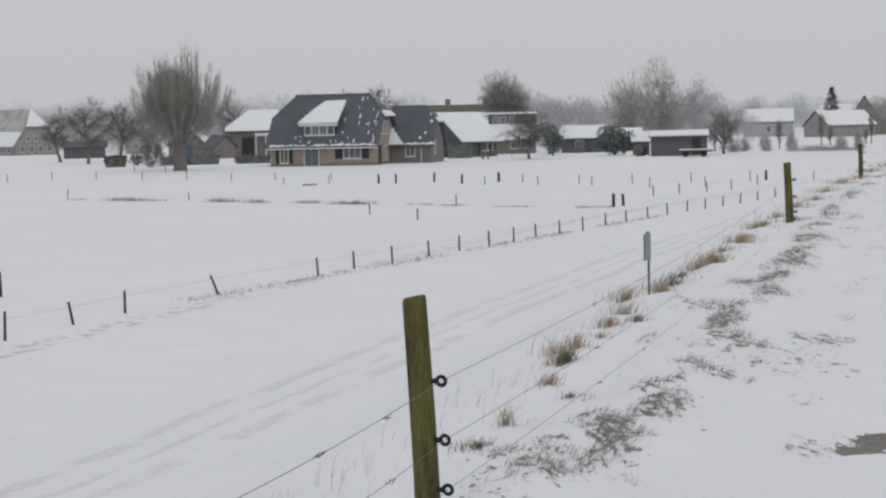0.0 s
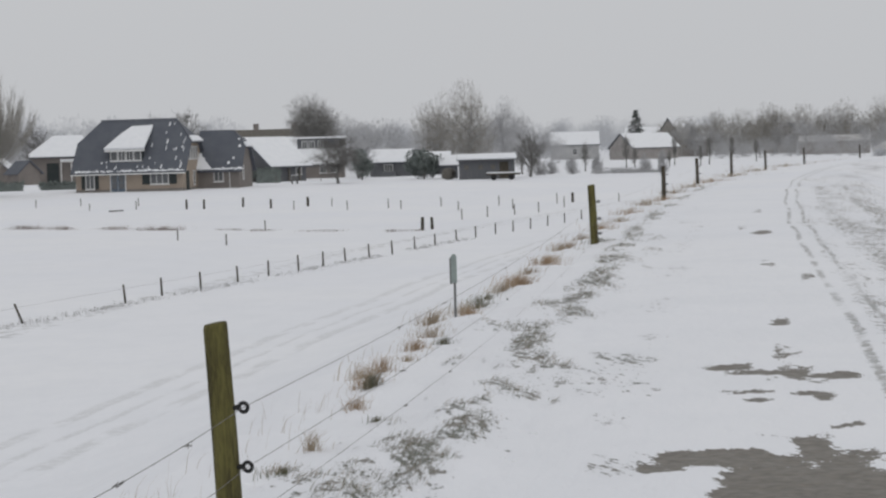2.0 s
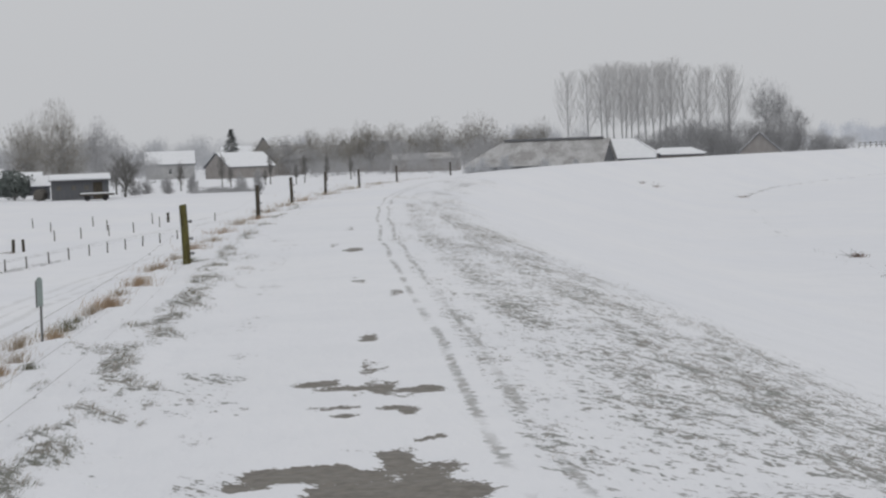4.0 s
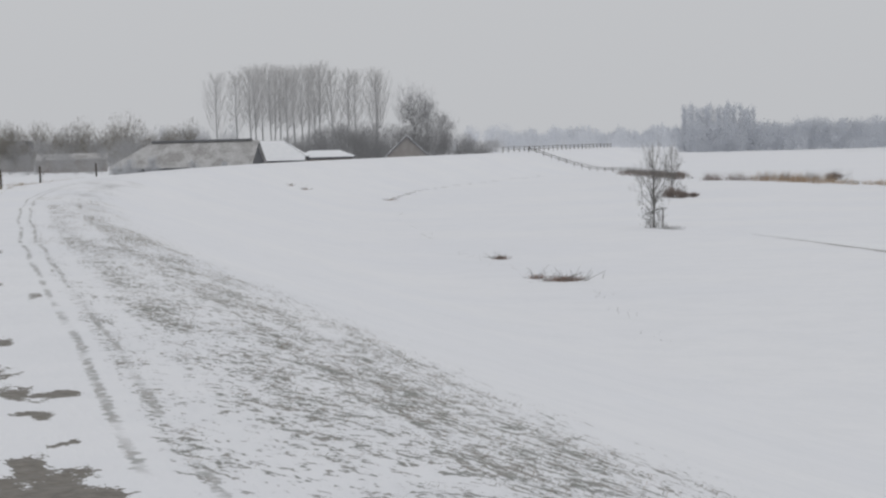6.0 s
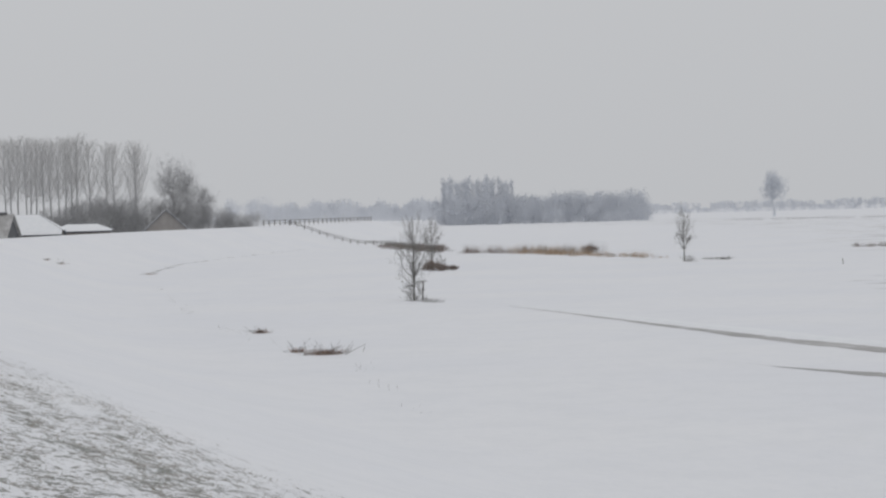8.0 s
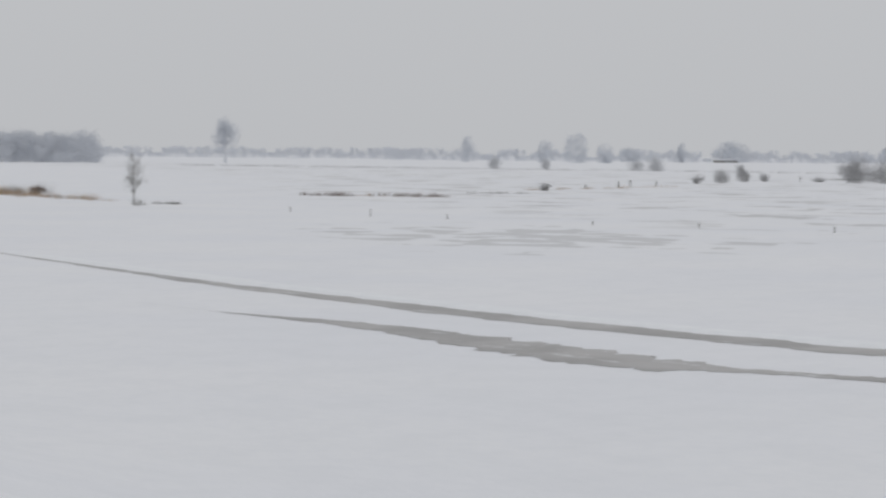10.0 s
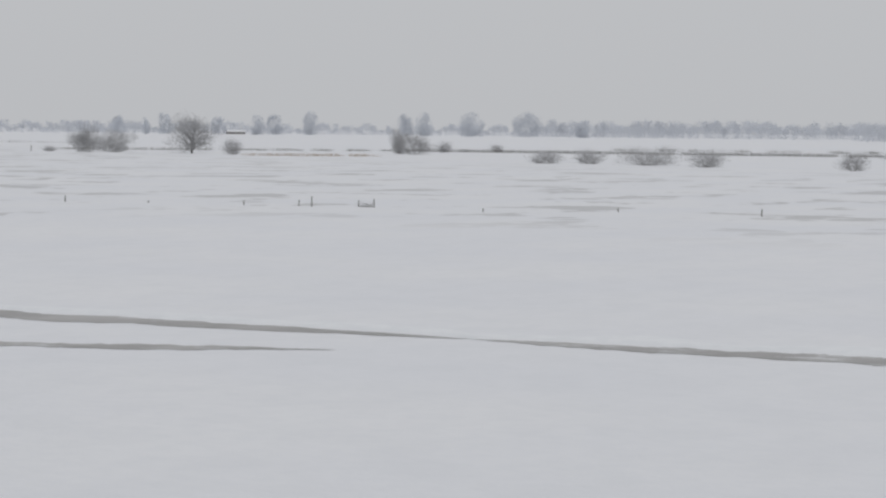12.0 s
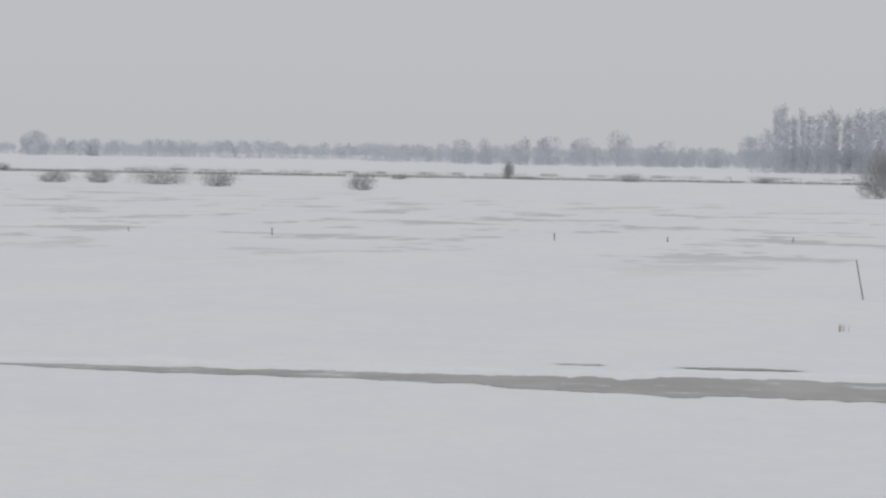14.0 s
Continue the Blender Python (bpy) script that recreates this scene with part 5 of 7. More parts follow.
roof = part("roof", slab([(-0.25, -0.5, 2.1), (6.6, -0.5, 2.1), (6.6, 3.9, 2.62), (-0.25, 3.9, 2.62)], 0.1, 0.02), DARKBOARD, shed)
part("roof_snow", slab([(-0.2, -0.45, 2.1), (6.55, -0.45, 2.1), (6.5, 3.85, 2.6), (-0.2, 3.85, 2.6)], 0.16, 0.125), SNOW, roof)
part("end_gable", hull([(0.02, 3.55, 2.1), (6.28, 3.55, 2.1), (6.28, 0.1, 2.1), (0.02, 0.1, 2.1), (6.28, 3.55, 2.55), (0.02, 3.55, 2.55)]), DARKBOARD, shed)
for x in (0.6, 2.2, 3.6):
    box_part(shed, "shed_window", x, x + 0.5, -0.03, 0.01, 1.1, 1.6, GREYWOOD)
box_part(shed, "shed_door", 4.6, 5.6, -0.04, 0.01, 0, 1.9, OLDWOOD)
tagged(shed, "dark tarred field shed with a snow-covered flat roof", "shed")
cart = empty("flat_cart", at(-6.85, 214), -8)
bed = box_part(cart, "bed", 0, 3.7, 0, 1.8, 0.55, 0.72, OLDWOOD, "", 0.02)
box_part(bed, "bed_snow", 0.05, 3.65, 0.05, 1.75, 0.724, 0.86, SNOW, "", 0.05)
for x in (0.8, 2.7):
    wheel = part("wheel", lathe([(0.3, -0.09), (0.34, -0.05), (0.34, 0.05), (0.3, 0.09)], 14), PLASTIC, cart)
    wheel.matrix_local = pose(x, 0.15, 0.33, 90, 0, 0)
tagged(cart, "low flat cart with snow on its bed, parked by the shed", "cart")
bale = empty("round_bale", at(-5.75, 224), -30)
ob = part("bale", lathe([(0.2, -0.62), (0.6, -0.6), (0.66, -0.5), (0.66, 0.5), (0.6, 0.6), (0.2, 0.62)], 20), GREYWOOD, bale, "", True)
ob.matrix_local = pose(0, 0, 0.64, 90, 0, 0)
tagged(bale, "round grey wrapped hay bale beside the shed", "bale")
h = house("white_farmhouse", "pale rendered farmhouse with snow-covered roof", at(-8.75, 478), -9, 11.8, 9, 3.6, 6.6, PLASTER, SLATE, ((0.0, None), (0.0, None)))
for x in (5.4, 8.0):
    window(h, x, 1.0, 1.0, 1.6, 0, 2)
h = house("brown_barn", "brown barn with snow-covered roof, gable towards the field", at(-11.15, 430), 28, 13.0, 8.2, 2.6, 5.6, BRICKFAR, SLATE, category="barn")
h = house("farm_with_snowy_roof", "farmhouse with a snow-covered roof behind the barn", at(-10.9, 520), -20, 9, 8, 4.2, 7.6, BRICKDARK, SLATE)
h = house("gabled_villa", "grey villa with steep snowy roof among trees", at(-12.6, 470), 35, 9, 9, 4.0, 9.2, BRICKFAR, SLATE)
h = house("village_house", "pale village house with steep gable, among bare trees", at(-13.6, 520), -70, 9, 7.5, 4.0, 8.6, PLASTER, THATCH)
h = house("village_house", "blue-grey roofed village house with snow on its porch", at(-15.0, 500), -10, 7.5, 8, 3.2, 7.6, BRICKFAR, SLATE, snow=False)
h = house("long_stable", "long low stable with snow along its roof", at(-15.95, 440), -20, 15, 7, 2.8, 4.0, BRICKFAR, THATCH, snow=False, category="barn")
# the thatched barn beside the dike, and a lower shed
h = house("thatched_barn", "long thatched barn dusted with snow beside the dike", at(-18.1, 312, -1.9), -36, 22, 9.5, 1.6, 5.2, DARKBOARD, THATCH, ((5.0, 1.6), (0.0, None)), snow=False, over=0.5, category="barn")
part("ridge_cap", hull([(x, y, z) for x in (5.0, 21.4) for y, z in ((4.3, 5.3), (5.2, 5.3), (4.75, 5.6))]), DARKBOARD, h)
h = house("barn_extension", "snow-covered low barn extension behind the dike", at(-22.25, 318, -1.9), -28, 7.5, 8, 2.0, 5.0, BRICKDARK, SLATE, ((0.0, None), (3.6, 2.4)), category="barn")
h = house("low_shed", "low shed with flat snow-covered roof behind the dike", at(-23.4, 335, -1.9), -26, 9.5, 6, 2.2, 3.3, BRICKDARK, SLATE, ((2.5, 2.2), (2.5, 2.2)), category="shed")
part("ridge_cap", hull([(x, y, z) for x in (2.4, 7.2) for y, z in ((2.6, 3.4), (3.4, 3.4), (3.0, 3.65))]), DARKBOARD, h)
h = house("distant_farm", "grey gabled farmhouse with snowy roof edges behind the dike", at(-27.22, 402, -1.9), 63.4, 9, 8.2, 1.9, 5.7, BRICKFAR, SLATE, over=0.45)

for az, d, tall, wide, seed in ((-18.6, 305, 3.4, 3.6, 83), (-19.2, 306, 3.8, 3.2, 84), (-20.4, 306, 2.8, 2.2, 85), (-21.3, 306, 2.6, 1.6, 86), (-18.2, 300, 2.8, 3.0, 87)):
    tree("garden_bush", "bare rimed bush before the thatched barn", at(az, d, -1.9), seed, tall, wide, 0.05, BUSH, HAZERIME1, HAZERIME2, "bushes in the garden")

# garden hedges, boxes and beehive
def hedge(name, label, az, d, rz, length, deep, tall, mat, category="hedge", n=900):
    """A trimmed mass of small leaves on a dark core."""
    root = empty(name, at(az, d), rz)
    part("core", box(0.12, length - 0.12, 0.12, deep - 0.12, 0, tall - 0.15, 0.05), HEDGE, root)
    pts = np.array([(rng.uniform(0, length), rng.uniform(0, deep), tall * rng.random() ** 0.5) for _ in range(n)])
    v, f = [], []
    for p in pts:
        k = len(v)
        s = rng.uniform(0.06, 0.14)
        for _ in range(3):
            v.append(p + np.array([rng.gauss(0, s), rng.gauss(0, s), rng.gauss(0, s)]))
        f.append((k, k + 1, k + 2))
    ob = mesh_from("leaves", v, f, mat)
    ob.parent = root
    return tagged(root, label, category)


hedge("garden_hedge", "dark clipped evergreen hedge in front of the neighbouring farm", 8.25, 232, 8, 7.0, 0.8, 1.05, HEDGE)
hedge("garden_hedge", "dark clipped hedge beside the farmhouse garden", 6.1, 232, 6, 4.3, 0.8, 0.9, HEDGE)
hedge("garden_hedge", "low dark hedge by the cart shed", -0.2, 236, 20, 3.0, 1.4, 1.8, HEDGE)
hedge("red_brown_hedge", "clipped red-brown beech hedge block in the snow", 9.85, 228, 8, 2.5, 1.2, 1.3, REDDISH)
crate = empty("water_trough", at(-1.15, 224), 10)
box_part(crate, "trough", 0, 0.8, 0, 0.7, 0.35, 0.95, STEEL, "", 0.03)
for x in (0.06, 0.66):
    box_part(crate, "leg", x, x + 0.08, 0.1, 0.6, 0, 0.35, OLDWOOD)
box_part(crate, "snow_cap", 0.04, 0.76, 0.04, 0.66, 0.952, 1.02, SNOW, "", 0.03)
tagged(crate, "grey metal water trough on legs, standing in snow", "trough")
log = tagged(sticks("fallen_board", [((0, 0, 0.06), (1.2, 0.15, 0.09), 0.06, 0.05)], OLDWOOD, None, 6), "dark board lying in the snowy field", "board")
log.matrix_world = pose(*at(4.15, 164), 0, 0, 4)


def conifer(name, label, az, d, tall, wide, seed, mat, z=None):
    """A trunk with drooping whorls of needle sprays."""
    r2 = random.Random(seed)
    root = empty(name, at(az, d, z))
    part("trunk", lathe([(tall * 0.02, -0.3), (tall * 0.004, tall * 0.98)], 7), BARK, root)
    segs = []
    for i in range(26):
        t = (i + 0.5) / 26
        z0, reach = tall * (0.1 + 0.9 * t), wide / 2 * (1 - t) ** 0.85 * r2.uniform(0.75, 1.15)
        for j in range(9):
            a = r2.uniform(0, 6.283)
            tip = Vector((math.cos(a) * reach, math.sin(a) * reach, z0 - reach * r2.uniform(0.05, 0.4)))
            base = Vector((0, 0, z0))
            segs.append((base, tip, 0.05, 0.03))
            for _ in range(7):
                q = base.lerp(tip, r2.uniform(0.25, 1))
                segs.append((q, q + Vector((r2.gauss(0, 0.25), r2.gauss(0, 0.25), r2.uniform(-0.35, 0.1))) * (wide / 6), 0.06, 0.02))
    sticks("crown", segs, mat, root, 3)
    return tagged(root, label, "tree")


def shrub(name, label, az, d, tall, wide, seed, mat, n=2600, z=None):
    """An evergreen: short stems inside an uneven mass of small leaves."""
    r2 = random.Random(seed)
    root = empty(name, at(az, d, z))
    stems = [((0, 0, -0.2), (r2.gauss(0, wide * 0.15), r2.gauss(0, wide * 0.15), tall * 0.7), 0.06, 0.02) for _ in range(9)]
    sticks("stems", stems, BARK, root, 5)
    v, f = [], []
    lobes = [(r2.gauss(0, wide * 0.2), r2.gauss(0, wide * 0.2), tall * r2.uniform(0.3, 0.75), r2.uniform(0.22, 0.32) * wide) for _ in range(11)]
    for _ in range(n):
        x, y, z0, r = r2.choice(lobes)
        u = Vector((r2.gauss(0, 1), r2.gauss(0, 1), r2.gauss(0, 1))).normalized() * r * r2.uniform(0.75, 1.05)
        p = Vector((x, y, z0)) + u
        if p.z < 0.05:
            p.z = r2.uniform(0.05, 0.4)
        k = len(v)
        s = 0.03 + 0.018 * wide
        v += [p + Vector((r2.gauss(0, s), r2.gauss(0, s), r2.gauss(0, s))) for _ in range(3)]
        f.append((k, k + 1, k + 2))
    ob = mesh_from("leaves", v, f, mat)
    ob.parent = root
    return tagged(root, label, "shrub")


conifer("spruce", "dark spruce with drooping boughs behind the farm", -11.25, 460, 11.4, 8.5, 3, NEEDLES)
# this one stands farther off: haze is put into its pale tone
conifer("spruce", "small haze-tinted conifer beside the villa", -13.05, 480, 8.2, 3.5, 5, HAZERIME1)
shrub("evergreen_shrub", "broad dark evergreen shrub beside the field shed", -5.02, 232, 3.5, 3.9, 8, HEDGE, 4500)
shrub("evergreen_shrub", "tall dark evergreen behind the fruit tree", -3.2, 240, 3.9, 3.0, 12, HEDGE, 3200)
shrub("evergreen_shrub", "dark evergreen by the cart shed", -0.05, 244, 2.2, 2.4, 9, HEDGE, 1400)
shrub("evergreen_shrub", "round dark shrub in the garden", 8.9, 236, 1.6, 1.9, 10, HEDGE, 900)

# trees of the farms
fan_tree("pollard_willow", "big old willow with upright shoots and a dense twiggy ball", at(7.68, 205), 11, 12.7, 11.0, 0.66, 2.9, 110, 120, (24000, 6.5, 4.0, 3.8), BARK, WILLOWTWIG)
tree("garden_bush", "dense grey-brown bush beside the willow", at(8.45, 222), 12, 4.0, 3.4, 0.05, BUSH, BARK, TWIG, "bushes in the garden")
for az, d, tall, wide, seed in ((10.3, 262, 9.2, 7.5, 21), (9.4, 270, 8.5, 7.0, 22), (11.1, 285, 8.0, 6.0, 23), (8.6, 300, 8.5, 7.0, 24), (6.2, 330, 9.5, 7.5, 25)):
    tree("orchard_tree", "dark bare spreading orchard tree with snow on its limbs", at(az, d), seed, tall, wide, 0.27, WIDE, BARK, BARK, "orchard trees")
tree("fruit_tree", "dark bare fruit tree with wide dense twigs in the field", at(-2.5, 220), 31, 6.4, 7.2, 0.2, dict(WIDE, n=(16, 9, 8, 7)), BARK, BARK)
tree("fruit_tree", "bare fruit tree with pale twigs", at(-3.1, 252), 32, 6.0, 5.6, 0.18, WIDE, BARK, HAZERIME1)
dome_tree("broad_tree", "dark bare tree with a close domed crown behind the barns", at(-1.72, 285), 33, 12.2, 9.4, 0.4, 7500, 0.014, BARK, TWIG, 0.3, -0.15, 0.1)
tree("broad_tree", "rounded bare tree above the farmhouse roof", at(1.85, 262), 34, 10.6, 5.6, 0.3, ROUND, BARK, TWIG)
tree("broad_tree", "pale bare tree behind the farmhouse", at(2.75, 300), 35, 10.6, 4.5, 0.3, ROUND, BARK, HAZERIME1)
dome_tree("tall_tree", "tall many-stemmed bare tree behind the field shed", at(-6.42, 300), 36, 13.6, 10.5, 0.35, 7500, 0.013, HAZERIME1, WILLOWTWIG, 0.06, 0.5)
dome_tree("tall_tree", "broad bare tree beside the tall one", at(-5.35, 305), 37, 10.9, 8.0, 0.3, 4800, 0.013, HAZERIME1, WILLOWTWIG, 0.06, 0.4)
dome_tree("tall_tree", "bare tree with pale twigs at the group's edge", at(-7.3, 312), 38, 11.6, 6.4, 0.25, 3200, 0.013, HAZERIME1, HAZERIME1, 0.1, 0.7)
tree("garden_tree", "dark bare garden tree by the shed", at(-8.15, 228), 39, 5.9, 4.2, 0.16, FAN, BARK, TWIG)
tree("garden_tree", "small bare tree in the garden", at(-7.9, 250), 40, 5.0, 3.2, 0.14, ROUND, BARK, HAZERIME1)
for az, d, tall, wide, seed in ((-9.75, 260, 4.4, 1.5, 41), (-10.95, 290, 5.2, 1.5, 42), (-11.2, 285, 3.4, 1.3, 43), (-12.35, 300, 4.6, 1.1, 44), (-12.2, 290, 2.8, 1.1, 45), (-13.35, 300, 4.6, 1.3, 46), (-13.1, 290, 3.2, 1.0, 47), (-14.0, 320, 4.4, 1.2, 48), (-14.7, 330, 4.0, 1.2, 49)):
    tree("slim_tree", "young slim bare tree in the snowy garden", at(az, d), seed, tall, wide, 0.1, SLIM, BARK, TWIG, "young trees in the garden")
for az, d, tall, wide, seed in ((-8.75, 245, 2.4, 2.2, 51), (-9.35, 240, 2.6, 2.0, 52), (-10.1, 236, 3.0, 1.6, 53), (-11.5, 240, 2.6, 2.0, 54), (-12.0, 232, 3.2, 1.6, 55), (-8.4, 238, 2.2, 2.6, 56)):
    tree("garden_bush", "bare bush with pale twigs in the snowy garden", at(az, d), seed, tall, wide, 0.05, BUSH, BARK, HAZERIME1, "bushes in the garden")
bank = tagged(sticks("brush_pile", [(Vector((rng.uniform(0, 9), rng.gauss(0, 0.5), 0.1)), Vector((rng.uniform(0, 9), rng.gauss(0, 0.6), rng.uniform(0.1, 0.9))), 0.03, 0.015) for _ in range(90)], HAZERIME1, None, 4), "heap of snowy branches along the garden's edge", "branches", kind="stuff")
bank.matrix_world = pose(*at(-9.9, 232), 0, 0, -8)

# poplars behind the barn
T_POP = [poplar_segs(60 + i, 19, 5.6, 0.2) for i in range(3)]
first = []
for i, (az, el) in enumerate(((-21.12, 2.32), (-21.69, 2.35), (-22.1, 2.49), (-22.24, 2.45), (-22.44, 2.56), (-22.71, 2.52), (-22.8, 2.45), (-22.97, 2.49), (-23.15, 2.45), (-23.37, 2.38), (-23.57, 2.52), (-23.76, 2.48), (-23.94, 2.44), (-24.12, 2.62), (-24.53, 2.4), (-24.95, 2.29), (-25.15, 2.33), (-25.71, 2.36), (-25.8, 2.2))):
    d = 424 + 3.5 * (i * 7 % 5)
    p = at(az, d, -2.0)
    k = (d * math.tan(radians(el)) + EYE + 2.0) / 19.4
    if i < 3:
        root = empty("poplar", p, 0)
        sticks("trunk", T_POP[i][0], HAZERIME1, root, 5)
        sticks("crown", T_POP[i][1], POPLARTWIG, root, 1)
        tagged(root, "tall bare poplar in a row behind the thatched barn", "tree", "poplar row")
        root.scale = (1.15, 1.15, k)
        first.append(root)
    else:
        ob = copy_thing(first[i % 3], pose(*p, 0, 0, 47 * i))
        ob.scale = (1.15, 1.15, k)
dome_tree("broad_tree", "broad bare tree at the end of the poplar row", at(-26.83, 425, -2), 71, 18.2, 8.5, 0.35, 1900, 0.014, HAZERIME1, HAZERIME1, 0.36, 0.6)
dome_tree("broad_tree", "slimmer bare tree beside the poplar row", at(-27.2, 432, -2), 70, 16.6, 6.0, 0.28, 1500, 0.012, HAZERIME1, HAZERIME1, 0.36, 0.6)
dome_tree("broad_tree", "smaller bare tree beside the poplar row", at(-27.7, 430, -2), 72, 13.0, 7.5, 0.25, 1500, 0.014, HAZERIME1, HAZERIME1, 0.3)
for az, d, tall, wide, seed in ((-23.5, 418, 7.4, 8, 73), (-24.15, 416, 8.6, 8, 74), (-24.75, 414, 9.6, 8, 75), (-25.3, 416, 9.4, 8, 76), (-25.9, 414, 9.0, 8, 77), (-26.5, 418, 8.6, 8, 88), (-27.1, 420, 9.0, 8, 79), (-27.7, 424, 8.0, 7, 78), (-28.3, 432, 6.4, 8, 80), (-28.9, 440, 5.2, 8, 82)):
    dome_tree("thicket", "dense bare thicket under the poplars", at(az, d, -2), seed, tall, wide, 0.08, 6500, 0.017, HAZERIME1, HAZERIME1, 0.0, 0.7, 0.12, "thicket under the poplars", BUSH, "shrub")
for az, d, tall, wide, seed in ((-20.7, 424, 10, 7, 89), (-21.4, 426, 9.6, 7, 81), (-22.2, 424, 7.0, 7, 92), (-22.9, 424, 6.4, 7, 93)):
    dome_tree("thicket", "thin pale thicket under the poplars", at(az, d, -2), seed, tall, wide, 0.08, 1900, 0.016, HAZERIME1, HAZERIME2, 0.0, 0.7, 0.12, "thicket under the poplars", BUSH, "shrub")

# hazy woods behind the village; the haze is in the twigs' pale colour
FARM_T = [template(90 + i, 12, 9 + i, 0.2, ROUND, 1700, 0.026, 0.12) for i in range(3)] + [template(95 + i, 9, 9, 0.12, BUSH, 1200, 0.024, 0.0) for i in range(2)]
def belt(name, label, az0, az1, d, count, tall, jitter, templates, mat, seed, z=None, dip=None):
    r2 = random.Random(seed)
    spots = []
    for i in range(count):
        az = az0 + (az1 - az0) * (i + r2.uniform(-0.4, 0.4)) / max(count - 1, 1)
        dd = d * r2.uniform(0.95, 1.06)
        p = at(az, dd, z)
        s = tall * r2.uniform(1 - jitter, 1 + jitter)
        spots.append((p, r2.randrange(len(templates)), s * r2.uniform(0.9, 1.3), s, r2.uniform(0, 6.28)))
    return woods(name, label, spots, templates, mat)


belt("village_woods", "bare haze-tinted trees behind the farms", 14.5, 1.0, 520, 60, 1.08, 0.2, FARM_T, HAZERIME2, 1)
belt("village_woods", "bare haze-tinted trees behind the barns", 1.5, -9.0, 560, 46, 0.86, 0.22, FARM_T, HAZERIME2, 2)
belt("village_woods", "bare haze-tinted trees behind the village", -8.5, -20.5, 560, 58, 0.82, 0.25, FARM_T, HAZERIME2, 3)
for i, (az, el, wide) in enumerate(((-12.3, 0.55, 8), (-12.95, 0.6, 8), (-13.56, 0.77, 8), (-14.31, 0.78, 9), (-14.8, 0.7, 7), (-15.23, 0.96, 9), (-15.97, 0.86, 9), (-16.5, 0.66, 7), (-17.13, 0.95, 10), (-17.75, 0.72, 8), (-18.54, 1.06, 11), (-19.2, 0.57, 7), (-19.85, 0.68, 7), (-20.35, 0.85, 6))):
    dome_tree("village_tree", "grey round-headed bare tree among the village houses", at(az, 455 + 9 * (i % 3)), 400 + i, (460 * math.tan(radians(el)) + EYE + 1.95) * 1.1, wide * 1.1, 0.25, 2800, 0.022, HAZERIME1, WILLOWTWIG, 0.08, 0.5, 0.1, "round trees of the village")
belt("village_woods", "bare trees among the village houses", -12.4, -20.0, 470, 20, 0.62, 0.2, FARM_T, HAZERIME1, 4)
belt("village_woods", "bare trees between the farm buildings", 10.8, 3.0, 375, 14, 0.72, 0.2, FARM_T, HAZERIME1, 6)
belt("village_woods", "bare trees between the barns", -1.5, -9.0, 365, 16, 0.75, 0.25, FARM_T, HAZERIME1, 7)
belt("village_woods", "bare scrub in front of the village", -13.2, -20.6, 400, 22, 0.42, 0.3, FARM_T[3:], HAZERIME1, 8)
belt("village_woods", "bare trees before the long stable", -15.7, -18.8, 405, 9, 0.5, 0.3, FARM_T, HAZERIME1, 9)
belt("village_woods", "low bare trees along the dike's foot", -28.0, -33.0, 900, 16, 0.95, 0.25, FARM_T, HAZE3, 5, -2)


# ---- the river meadows ----
MEADOW = -4.95


